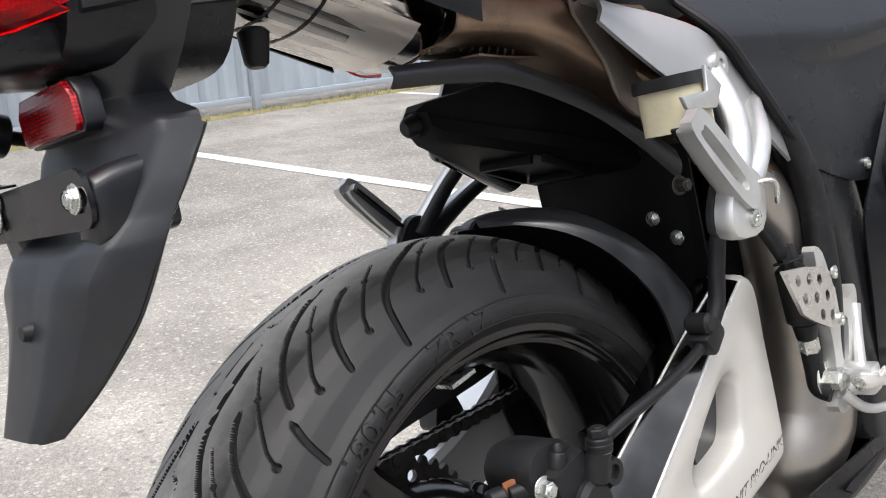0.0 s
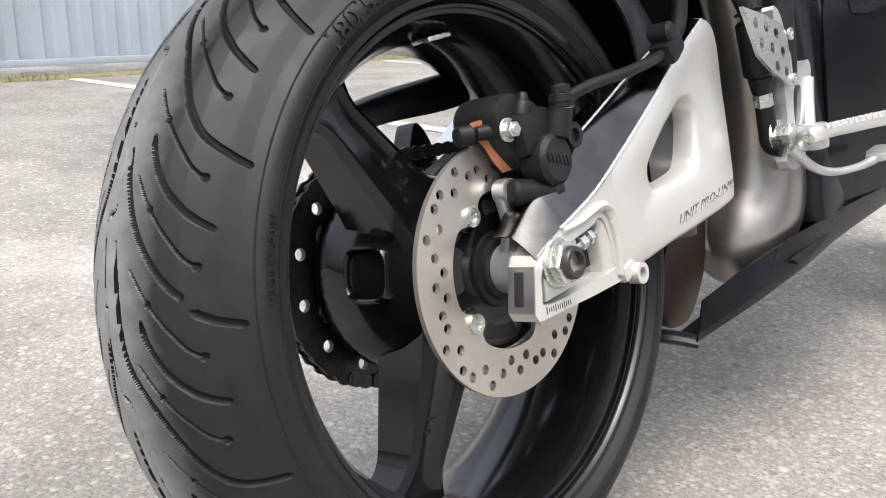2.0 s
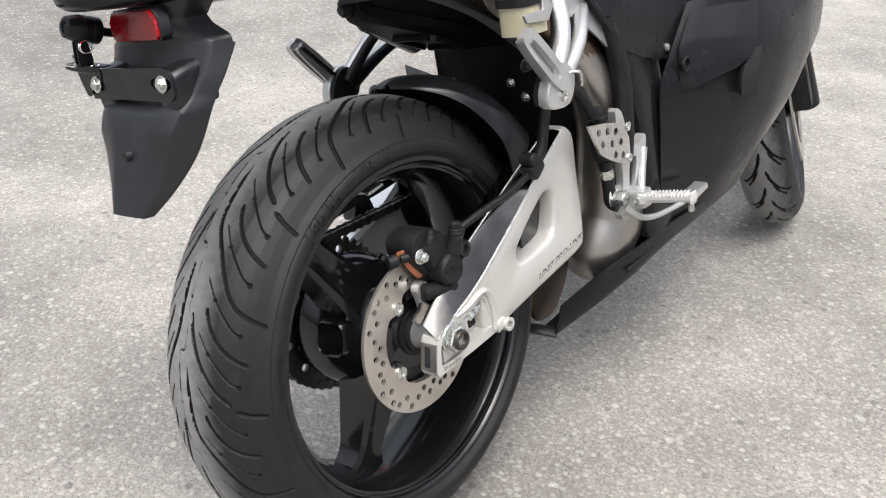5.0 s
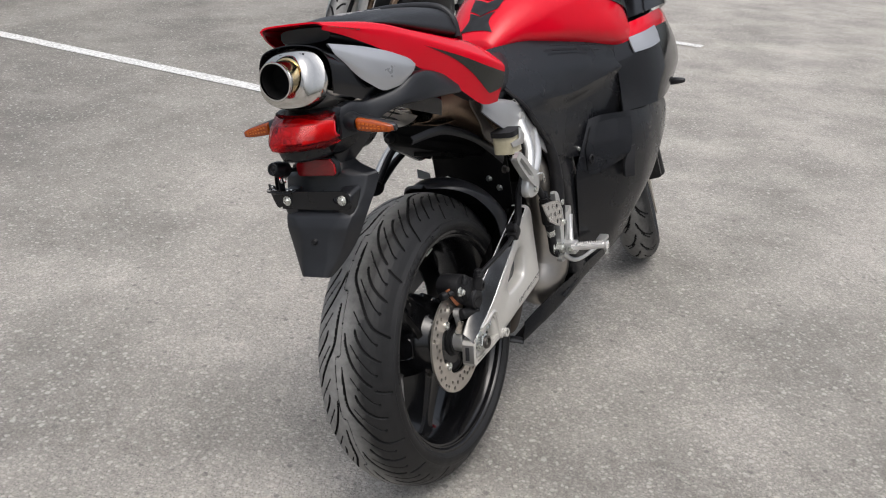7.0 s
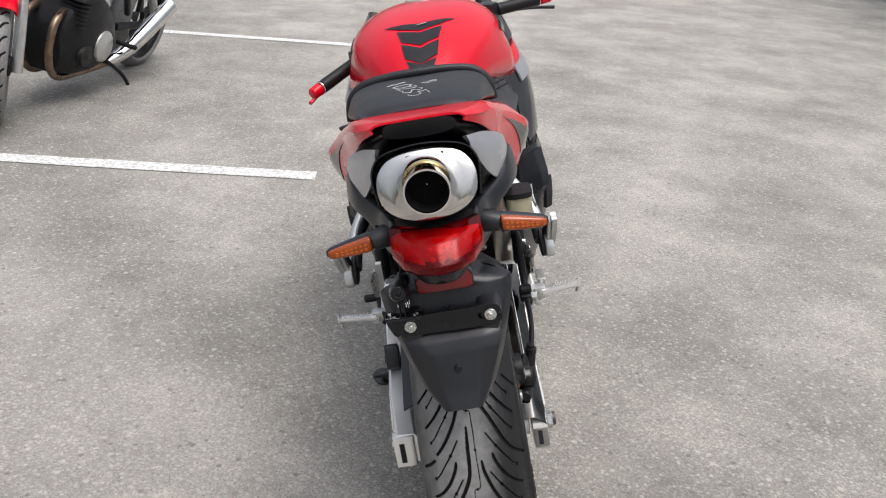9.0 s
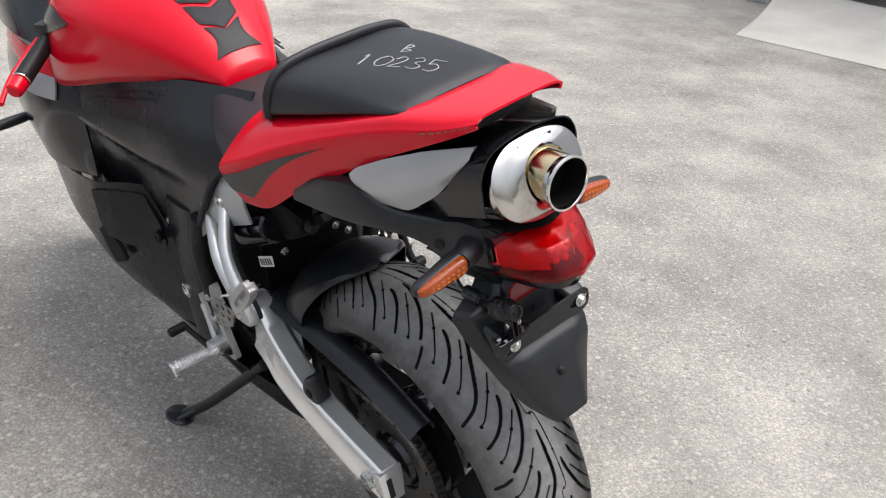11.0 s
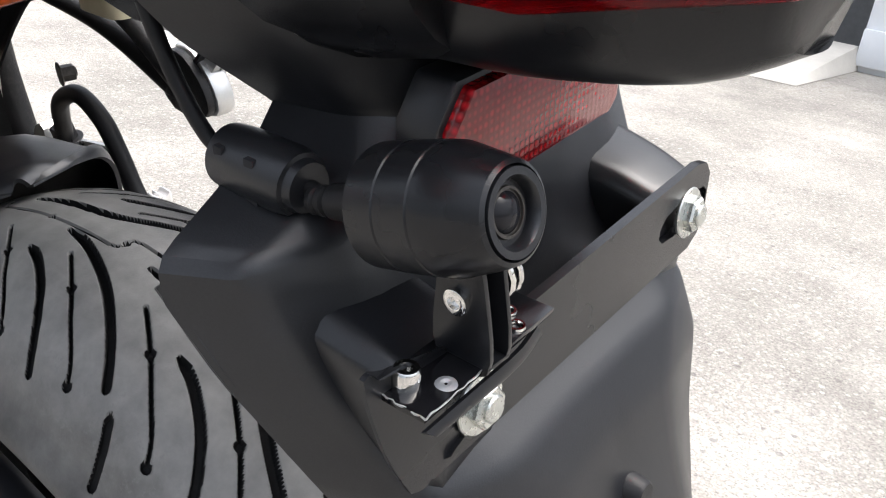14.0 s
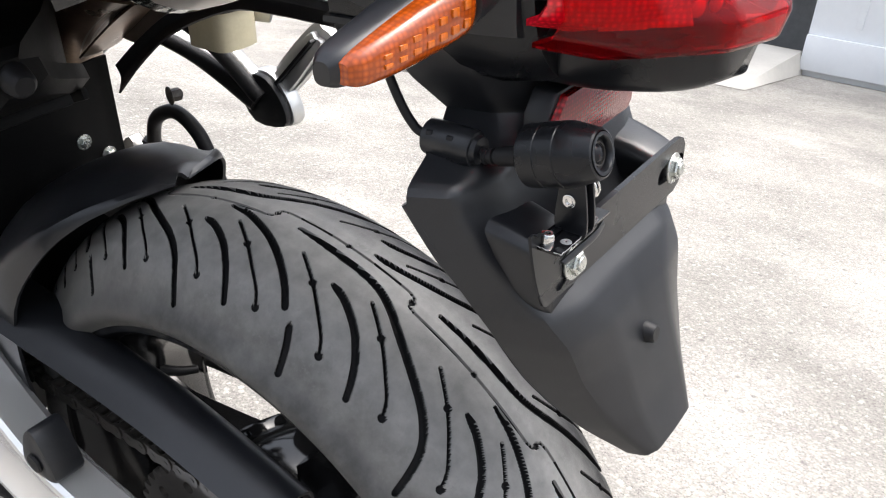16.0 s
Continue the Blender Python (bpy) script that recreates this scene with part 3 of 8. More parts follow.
bm = bmesh.new()
lo = [V(4.86, 1.03, 0.004), V(4.73, 2.39, 0.004), V(WX, 2.90, 0.004), V(WX, 1.00, 0.004)]
hi = [V(4.93, 1.07, 0.02), V(4.81, 2.36, 0.02), V(WX, 2.85, 0.16), V(WX, 1.04, 0.16)]
rings(bm, [lo, hi])
bmesh.ops.subdivide_edges(bm, edges=bm.edges[:], cuts=6, use_grid_fill=True)
for v in bm.verts:
    if v.co.z > 0.01:
        v.co.z += 0.006 * noise.noise(v.co * 3)
tagged(part("ramp", bm, CONCRETE, None), "pale concrete ramp up to a doorway", "ramp", kind="structure")

# ---- the motorcycle: x to its right, y ahead, z up from the rear axle; it leans on its side stand ----
LEAN = pose(0, 0, 0.3094, 0, -12.585, 0) @ pose(0, 0, 0, 0.516)
bike = thing("motorcycle", LEAN, "red and black sports motorcycle leaning on its side stand", "motorcycle")

# tyre section: (x, radius)
SECTION = [(0.0, 0.315), (0.012, 0.3145), (0.024, 0.3125), (0.036, 0.3092), (0.047, 0.3048), (0.058, 0.2975), (0.066, 0.2895), (0.073, 0.2800), (0.080, 0.2680), (0.0855, 0.2610)]
SIDEWALL = [(0.0855, 0.2610), (0.0890, 0.2565), (0.0905, 0.2510), (0.0895, 0.2460), (0.0868, 0.2420), (0.0845, 0.2395), (0.0825, 0.2372), (0.079, 0.2340), (0.072, 0.2300)]
PITCH = 22.95

GROOVE_W = [(0, .030), (2.3, .033), (5.9, .043), (8.7, .055), (10.3, .064), (11.3, .071)]
GROOVE_S = [(-6.2, .023), (-2.1, .037), (1.0, .049), (3.7, .059), (4.9, .066)]
GROOVE_LONG = [(-9.7, .006), (-4.0, .008), (3.0, .010), (6.7, .016), (11.1, .029), (16.1, .042), (19.6, .051), (22.3, .061), (23.8, .071), (24.9, .080)]
GROOVE_SHORT = [(1.6, .011), (4.7, .013), (8.4, .019), (12.0, .027), (15.5, .038), (18.3, .049), (20.1, .058)]
GROOVE_DASH = [(22.0, .063), (23.4, .072), (24.3, .081)]


def tyre_rows(section, n_round, n_across, grooves=None):
    """Vertices of the tread, left edge to right edge, pressed in where a groove runs."""
    xs, rs = np.array([p[0] for p in section]), np.array([p[1] for p in section])
    arc = np.concatenate([[0], np.cumsum(np.hypot(np.diff(xs), np.diff(rs)))])
    s = np.linspace(-arc[-1], arc[-1], n_across + 1)
    x, r = np.sign(s) * np.interp(abs(s), arc, xs), np.interp(abs(s), arc, rs)
    for _ in range(2):
        r[1:-1] = (r[:-2] + 2 * r[1:-1] + r[2:]) / 4
    phi = np.linspace(0, 360, n_round, endpoint=False)
    P, S = np.meshgrid(phi, s, indexing="ij")
    depth = np.zeros_like(P)
    if grooves:
        depth = grooves(P, S, x, arc, xs)
    R = r[None, :] - depth
    a = np.radians(P)
    return np.stack([np.broadcast_to(x[None, :], P.shape), R * np.cos(a), R * np.sin(a)], -1)


def press(P, S, line, side, base, arc, xs, radius, wide, deep, depth, taper=True):
    """Sink one groove: line in (degrees from base, x) on the given side."""
    pts = [(p.x, p.y) for p in spline([(a, b, 0) for a, b in line], 3)]
    a0, a1 = min(p[0] for p in pts) - 2, max(p[0] for p in pts) + 2
    lo, hi = base + a0, base + a1
    if hi < 0.5 or lo > 359.5:
        return
    i0, i1 = np.searchsorted(P[:, 0], [max(lo, 0), min(hi, 360)])
    if i1 <= i0:
        return
    k = math.radians(1) * radius
    U, W = (P[i0:i1] - base) * k, S[i0:i1] * side
    best = np.full(U.shape, 9.0)
    where = np.zeros(U.shape)
    n = len(pts) - 1
    for j in range(n):
        (ua, xa), (ub, xb) = pts[j], pts[j + 1]
        ua, ub = ua * k, ub * k
        wa, wb = np.interp(xa, xs, arc), np.interp(xb, xs, arc)
        du, dw = ub - ua, wb - wa
        t = np.clip(((U - ua) * du + (W - wa) * dw) / (du * du + dw * dw + 1e-12), 0, 1)
        d = np.hypot(U - ua - t * du, W - wa - t * dw)
        near = d < best
        best = np.where(near, d, best)
        where = np.where(near, (j + t) / n, where)
    half = wide / 2 * (np.minimum(1, 0.45 + 5 * np.minimum(where, 1.15 - where)) if taper else 1)
    cut = deep * np.clip((half - best) / 0.0008 + 0.5, 0, 1)
    depth[i0:i1] = np.maximum(depth[i0:i1], cut)


def rear_grooves(P, S, x, arc, xs):
    depth = np.zeros_like(P)
    for side, anchor, odd in ((1, 150.73, 0), (-1, 105.98, 1)):
        for k in range(-7, 12):
            base = anchor + k * PITCH
            args = (arc, xs, 0.302)
            press(P, S, GROOVE_W, side, base, *args, 0.0046, 0.0045, depth)
            for off in (0, PITCH / 2):
                press(P, S, GROOVE_S, side, base + off, *args, 0.0019, 0.0035, depth, False)
                for q, rr in ((1, 0.0047), (4, 0.0056)):
                    u, w = GROOVE_S[q]
                    press(P, S, [(u - 0.03, w), (u, w), (u + 0.03, w)], side, base + off, *args, rr, 0.004, depth, False)
            if (k + odd) % 2:
                press(P, S, GROOVE_LONG, side, base, *args, 0.0050, 0.0048, depth)
            else:
                press(P, S, GROOVE_SHORT, side, base, *args, 0.0046, 0.0045, depth)
                press(P, S, GROOVE_DASH, side, base, *args, 0.0052, 0.004, depth)
    for k in range(-2, 22):
        b = 160.4 + (k - 8) * PITCH
        hi, lo = (0.0035, -0.0075) if k % 2 == 0 else (-0.0075, 0.0035)
        line = [(-PITCH / 2 + 1, hi), (-1.2, hi), (0, (hi + lo) / 2), (1.2, lo), (PITCH / 2 + 1, lo)]
        press(P, S, line, 1, b, np.concatenate([-arc[::-1], arc]), np.concatenate([-xs[::-1], xs]), 0.315, 0.0013, 0.0022, depth, False)
        press(P, S, [(-0.05, (hi + lo) / 2), (0.05, (hi + lo) / 2)], 1, b, np.concatenate([-arc[::-1], arc]), np.concatenate([-xs[::-1], xs]), 0.315, 0.0042, 0.0025, depth, False)
        press(P, S, [(PITCH / 2 - 0.05, lo), (PITCH / 2 + 0.05, lo)], 1, b, np.concatenate([-arc[::-1], arc]), np.concatenate([-xs[::-1], xs]), 0.315, 0.0036, 0.0025, depth, False)
    return depth


def tyre_mesh(name, rows, sidewall, material, parent, label):
    """Tread grid plus both sidewalls down to the bead, as one mesh."""
    n, m, _ = rows.shape
    a = np.radians(np.linspace(0, 360, n, endpoint=False))
    cols = [rows]
    for side in (-1, 1):
        line = [(p.x, p.y) for p in spline([(x, r, 0) for x, r in sidewall], 2)][1:]
        block = np.stack([np.stack([np.full(n, side * x), r * np.cos(a), r * np.sin(a)], -1) for x, r in line], 1)
        if side < 0:
            cols.insert(0, block[:, ::-1])
        else:
            cols.append(block)
    v = np.concatenate(cols, 1)
    n, m, _ = v.shape
    idx = np.arange(n * m).reshape(n, m)
    nxt = np.roll(idx, -1, 0)
    quads = np.stack([idx[:, :-1], idx[:, 1:], nxt[:, 1:], nxt[:, :-1]], -1).reshape(-1, 4)
    me = bpy.data.meshes.new(name)
    me.vertices.add(n * m)
    me.vertices.foreach_set("co", v.reshape(-1).astype(np.float32))
    me.loops.add(quads.size)
    me.loops.foreach_set("vertex_index", quads.reshape(-1).astype(np.int32))
    me.polygons.add(len(quads))
    me.polygons.foreach_set("loop_start", np.arange(0, quads.size, 4, dtype=np.int32))
    me.update(calc_edges=True)
    me.polygons.foreach_set("use_smooth", np.ones(len(quads), dtype=bool))
    # the grooves keep clean, unworn rubber
    ring = np.hypot(v[..., 1], v[..., 2])
    sunk = ring.max(0)[None, :] - ring
    face = (sunk[:, :-1] + sunk[:, 1:] + np.roll(sunk, -1, 0)[:, 1:] + np.roll(sunk, -1, 0)[:, :-1]) / 4
    me.polygons.foreach_set("material_index", (face > 0.0011).astype(np.int32).reshape(-1))
    me.materials.append(material)
    me.materials.append(GROOVE)
    me.set_sharp_from_angle(angle=radians(42))
    ob = new(name, me)
    ob.parent = parent
    return tagged(ob, label)


def spoke(bm, phi, r0, r1, w0, w1, t0, t1, seg=10):
    """A hollow-looking cast spoke that swells into hub and rim."""
    rows = []
    for i in range(seg + 1):
        q = i / seg
        r = r0 + (r1 - r0) * q
        flare = 1 + 0.95 * max(0, (q - 0.80) / 0.20) ** 2 + 0.45 * max(0, (0.45 - q) / 0.45) ** 2
        w, t = (w0 + (w1 - w0) * q) * flare / 2, (t0 + (t1 - t0) * q) / 2
        ring = []
        for x, y in ((-t * .8, -w), (t * .8, -w), (t, -w * .72), (t * .86, -w * .45), (t * .86, w * .45), (t, w * .72), (t * .8, w), (-t * .8, w), (-t, w * .7), (-t, -w * .7)):
            a = math.radians(phi)
            ring.append(V(x, r * math.cos(a) - y * math.sin(a), r * math.sin(a) + y * math.cos(a)))
        rows.append(ring)
    rings(bm, rows)


def rear_wheel():
    barrel = [(0.0815, 0.2366), (0.0800, 0.2385), (0.0770, 0.2370), (0.0760, 0.2285), (0.0670, 0.2240), (0.0560, 0.2185), (0.0300, 0.2090), (-0.0250, 0.2080),
              (-0.0560, 0.2185), (-0.0670, 0.2240), (-0.0760, 0.2285), (-0.0770, 0.2370), (-0.0800, 0.2385), (-0.0815, 0.2366), (-0.0812, 0.2305), (-0.0780, 0.2265),
              (-0.0690, 0.2200), (-0.0580, 0.2135), (-0.0270, 0.2020), (0.0320, 0.2030), (0.0580, 0.2135), (0.0690, 0.2200), (0.0700, 0.2235), (0.0745, 0.2240), (0.0750, 0.2265), (0.0780, 0.2275), (0.0812, 0.2305)]
    bm = lathe(barrel, 160, loop=True)
    wheel = part("rear_wheel", bm, RIM_BLACK, bike, "gloss black three-spoke wheel rim", 32)
    for phi in (5, 125, 245):
        bm = bmesh.new()
        spoke(bm, phi, 0.030, 0.207, 0.074, 0.037, 0.084, 0.042, 18)
        part("spoke", bm, RIM_BLACK, wheel, "", 32)
    bm = lathe([(-0.062, 0.018), (-0.062, 0.088), (-0.056, 0.094), (-0.040, 0.095), (-0.020, 0.092), (0.004, 0.086), (0.026, 0.077), (0.044, 0.066), (0.058, 0.058), (0.064, 0.052), (0.066, 0.046), (0.066, 0.018)], 72)
    part("hub", bm, RIM_BLACK, wheel, "", 40)
    tyre_mesh("tyre", tyre_rows(SECTION, 2700, 270, rear_grooves), SIDEWALL, TREAD, wheel, "worn black rubber tyre with curved grooves")
    # rounded openings in the hub between the spokes, each with a raised lip
    for phi in (170, 291, 50):
        a = math.radians(phi)
        c = V(0.000, 0.0875 * math.cos(a), 0.0875 * math.sin(a))
        d = V(0.22, math.cos(a), math.sin(a)).normalized()
        side = V(0, -math.sin(a), math.cos(a))
        across = side.cross(d)

        def lip(grow, lift):
            return [c + d * lift + (across * math.copysign(abs(math.cos(t)) ** 0.62, math.cos(t)) * 0.0200 + side * math.copysign(abs(math.sin(t)) ** 0.62, math.sin(t)) * 0.0215) * grow for t in (2 * math.pi * i / 32 for i in range(32))]
        bm = bmesh.new()
        rings(bm, [lip(1.26, -0.006), lip(1.16, 0.0022), lip(1.08, 0.0036), lip(1.0, 0.0020), lip(0.95, -0.012)], True, False)
        ring = part("hub_opening", bm, RIM_BLACK, wheel)
        # flat sheet painted as the shade within the opening
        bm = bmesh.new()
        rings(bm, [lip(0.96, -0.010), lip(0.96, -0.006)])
        part("opening_floor", bm, HOLE_SHADE, ring)
    # brake disc with its carrier
    n = 150
    inner = []
    for i in range(n):
        t = 2 * math.pi * i / n
        lobe = max(0.0, math.cos(4 * (t - math.radians(125)))) ** 3
        inner.append((0.069 - 0.015 * lobe))
    bm = bmesh.new()
    rows = []
    for i in range(n):
        t = 2 * math.pi * i / n
        c, s, ri = math.cos(t), math.sin(t), inner[i]
        rows.append([V(x, r * c, r * s) for x, r in ((0.0835, 0.1095), (0.0828, 0.110), (0.0795, 0.110), (0.0788, 0.1095), (0.0788, ri), (0.0835, ri))])
    disc = bmesh.new()
    holes, out = [], circle(0, 0, 0.110, 120)
    for i in range(24):
        t = math.radians(15 * i + 5)
        r = (0.101, 0.090, 0.0795)[i % 3] if i % 2 else (0.0795, 0.101, 0.090)[i % 3]
        for rr, dt in ((r, 0), ((0.090 if r != 0.090 else 0.1015), 7.5)):
            holes.append(circle(rr * math.cos(t + math.radians(dt)), rr * math.sin(t + math.radians(dt)), 0.0044, 12))
    core = [(inner[i] * math.cos(2 * math.pi * i / n), inner[i] * math.sin(2 * math.pi * i / n)) for i in range(0, n, 1)]
    slab(out, 0.0788, 0.0835, 0.0, bm=disc, holes=[core, *holes])
    part("brake_disc", disc, DISC_STEEL, wheel, "drilled steel brake disc with wear marks", 30)
    bm = lathe([(0.068, 0.026), (0.0725, 0.028), (0.0740, 0.040), (0.0740, 0.066), (0.0725, 0.0705), (0.066, 0.071), (0.058, 0.056)], 64)
    for k in range(4):
        a = math.radians(125 + 90 * k)
        for q in (0, 45):
            b = a + math.radians(q)
            if q == 0:
                rod((0.066, 0.062 * math.cos(b), 0.062 * math.sin(b)), (0.0780, 0.062 * math.cos(b), 0.062 * math.sin(b)), 0.013, None, 20, 0.001, bm)
    carrier = part("disc_carrier", bm, RIM_BLACK, wheel)
    for k in range(4):
        arc = [math.radians(170 + 90 * k + q) for q in (-19, -10, 0, 10, 19)]
        outline = [(0.061 * math.cos(q), 0.061 * math.sin(q)) for q in arc] + [(0.049 * math.cos(q), 0.049 * math.sin(q)) for q in arc[::-1]]
        part("carrier_slot", slab(smooth_outline(outline, 3), 0.0735, 0.0746, 0.0004), HOLE_SHADE, carrier)
    for k in range(4):
        a = math.radians(125 + 90 * k)
        part("disc_bolt", cap_screw((0.0834, 0.0625 * math.cos(a), 0.0625 * math.sin(a)), (1, 0, 0), 0.0088, 0.0035), ZINC, wheel)
    for phi, r in ((125, 0.118), (245, 0.128), (245, 0.146)):
        a = math.radians(phi - 4)
        bm = lathe([(0.0285, 0.0005), (0.0292, 0.006), (0.0300, 0.0075), (0.0292, 0.009), (0.026, 0.0095)] if r < 0.14 else [(0.0285, 0.0005), (0.0295, 0.004), (0.026, 0.005)], 20, origin=(-0.004, r * math.cos(a), r * math.sin(a)))
        part("cast_mark", bm, RIM_BLACK, wheel)
    # spacer and seal between hub and swingarm
    part("hub_seal", lathe([(0.064, 0.040), (0.070, 0.040), (0.071, 0.034), (0.076, 0.033), (0.077, 0.028), (0.082, 0.0275), (0.082, 0.020)], 40), RUBBER, wheel)
    part("axle_spacer", rod((0.078, 0, 0), (0.106, 0, 0), 0.0215, None, 32, 0.0015), ALLOY, wheel)
    # driven sprocket and its rubber carrier
    teeth = 43
    prof = []
    for i in range(teeth * 4):
        prof.append((0.1105, 0.1120, 0.1045, 0.1045)[i % 4])
    outline = [(prof[i] * math.cos(2 * math.pi * i / len(prof)), prof[i] * math.sin(2 * math.pi * i / len(prof))) for i in range(len(prof))]
    holes = [circle(0.092 * math.cos(math.radians(30 * k + 8)), 0.092 * math.sin(math.radians(30 * k + 8)), 0.0062, 10) for k in range(12)]
    part("sprocket", slab(outline, -0.094, -0.088, 0.0, holes=[circle(0, 0, 0.058, 40), *holes]), CHAIN_STEEL, wheel, "dark steel rear sprocket")
    part("sprocket_carrier", lathe([(-0.060, 0.050), (-0.062, 0.086), (-0.068, 0.090), (-0.076, 0.084), (-0.084, 0.076), (-0.0875, 0.074), (-0.0875, 0.050), (-0.10, 0.045), (-0.10, 0.018)], 56), RIM_BLACK, wheel)
    for k in range(6):
        a = math.radians(60 * k + 20)
        part("sprocket_nut", hex_bolt((-0.0862, 0.071 * math.cos(a), 0.071 * math.sin(a)), (1, 0, 0), 0.008, 0.009), ZINC, wheel)
    a = math.radians(20)
    part("valve_stem", tube([(0.0, 0.203 * math.cos(a), 0.203 * math.sin(a)), (0.012, 0.19 * math.cos(a), 0.19 * math.sin(a)), (0.028, 0.18 * math.cos(a), 0.18 * math.sin(a))], [0.0055, 0.005, 0.0042], 12), RUBBER, wheel)
    a = math.radians(92)
    part("balance_weight", box((0.045, 0.2035 * math.cos(a), 0.2035 * math.sin(a)), (0.02, 0.03, 0.004), (8, 0, 0), 0.001), ZINC, wheel)

    # raised sidewall lettering
    def arc_text(text, size, r, phi, height=0.0007, stretch=1.0, material=TREAD, upside=False):
        bm = letters(text, size)
        for v in bm.verts:
            rr = r + v.co.y * (-1 if upside else 1)
            a = math.radians(phi) - v.co.x * stretch / r * (-1 if upside else 1)
            xs = np.interp(-rr, [-p[1] for p in SIDEWALL], [p[0] for p in SIDEWALL])
            v.co = V(xs + 0.0006 + (height if v.co.z > 0 else -0.001), rr * math.cos(a), rr * math.sin(a))
        return bm
    part("size_marking", arc_text("180/55", 0.0205, 0.2460, 121.5, 0.0012, 1.25), RAISED, wheel, "raised tyre size lettering")
    part("size_marking", arc_text("ZR 17", 0.0205, 0.2460, 98, 0.0012, 1.25), RAISED, wheel, "raised tyre size lettering")
    part("origin_marking", arc_text("MADE IN SPAIN", 0.0085, 0.247, 166, 0.0008), RAISED, wheel, "raised origin lettering")
    # sidewall panels, ribs and unreadable raised marks
    for phi, length in ((97, 9), (78, 12), (216, 16), (232, 14), (252, 15), (285, 12), (308, 10)):
        bm = bmesh.new()
        steps = max(3, int(length))
        for j in range(steps):
            a0 = math.radians(phi + (j + 0.15) * length / steps)
            a1 = math.radians(phi + (j + 0.78) * length / steps)
            rows = []
            for a in (a0, a1):
                rows.append([V(np.interp(-r, [-p[1] for p in SIDEWALL], [p[0] for p in SIDEWALL]) + 0.0006, r * math.cos(a), r * math.sin(a)) for r in (0.2465, 0.252, 0.2585)])
            rings(bm, rows, closed=False)
        part("sidewall_marking", bm, TREAD, wheel)
    for r in (0.2445, 0.2600):
        x = float(np.interp(-r, [-p[1] for p in SIDEWALL], [p[0] for p in SIDEWALL]))
        part("sidewall_rib", lathe([(x - 0.0015, r - 0.0010), (x + 0.0006, r - 0.0005), (x + 0.0006, r + 0.0005), (x - 0.0015, r + 0.0010)], 160), TREAD, wheel)
    return wheel


rear_wheel()


# ---- chain ----
def build_chain():
    """A roller chain round both sprockets, in links."""
    c0, r0, c1, r1 = V(-0.091, 0, 0), 0.109, V(-0.091, 0.590, 0.055), 0.042
    d = c1 - c0
    base, L = math.atan2(d.z, d.y), d.length
    off = math.acos((r0 - r1) / L)
    step = 0.0159
    up0 = base + off
    path = []
    for i in range(60):
        a = up0 + (2 * math.pi - 2 * off) * i / 59
        path.append(c0 + V(0, math.cos(a), math.sin(a)) * r0)
    for i in range(30):
        a = base - off + 2 * off * i / 29
        path.append(c1 + V(0, math.cos(a), math.sin(a)) * r1)
    loop = path + [path[0]]
    total = sum((loop[i + 1] - loop[i]).length for i in range(len(loop) - 1))
    n = int(total / step / 2) * 2
    step, want, k, pos = total / n, 0.0, 0, 0.0
    pins = []
    for i in range(n):
        want = i * step
        while pos + (loop[k + 1] - loop[k]).length < want:
            pos += (loop[k + 1] - loop[k]).length
            k += 1
        pins.append(loop[k].lerp(loop[k + 1], (want - pos) / (loop[k + 1] - loop[k]).length))
    bm = bmesh.new()
    for i in range(n):
        a, b = pins[i], pins[(i + 1) % n]
        d = (b - a).normalized()
        w = V(1, 0, 0).cross(d)
        wide = 0.0058 if i % 2 else 0.0075
        for s in (-1, 1):
            prof = [(-0.0065, 0.002), (-0.004, 0.0062), (0.0, 0.0072), (step / 2, 0.0052), (step, 0.0072), (step + 0.004, 0.0062), (step + 0.0065, 0.002)]
            prof += [(u, -v) for u, v in prof[::-1]]
            rings(bm, [[a + d * u + w * v + V(s * wide + x, 0, 0) for u, v in prof] for x in (-0.0009, 0.0009)])
        rod(a - V(0.0088, 0, 0), a + V(0.0088, 0, 0), 0.0026, None, 8, 0, bm)
        rod(a - V(0.0048, 0, 0), a + V(0.0048, 0, 0), 0.0050, None, 10, 0, bm)
    return bm


part("drive_chain", build_chain(), CHAIN_STEEL, bike, "oily steel drive chain")


# ---- swingarm ----
SW_OUT = [(0.072, 0.058), (0.120, 0.084), (0.1735, 0.116), (0.240, 0.160), (0.294, 0.192), (0.320, 0.197), (0.337, 0.178), (0.339, 0.125), (0.342, 0.064),
          (0.340, 0.012), (0.326, -0.002), (0.250, -0.014), (0.193, -0.020), (0.126, -0.028), (0.078, -0.031), (0.070, 0.020)]
SW_WIN = [(0.256, 0.116), (0.267, 0.103), (0.264, 0.076), (0.256, 0.053), (0.238, 0.0445), (0.180, 0.038), (0.165, 0.043), (0.164, 0.060), (0.180, 0.076), (0.212, 0.098), (0.236, 0.114)]


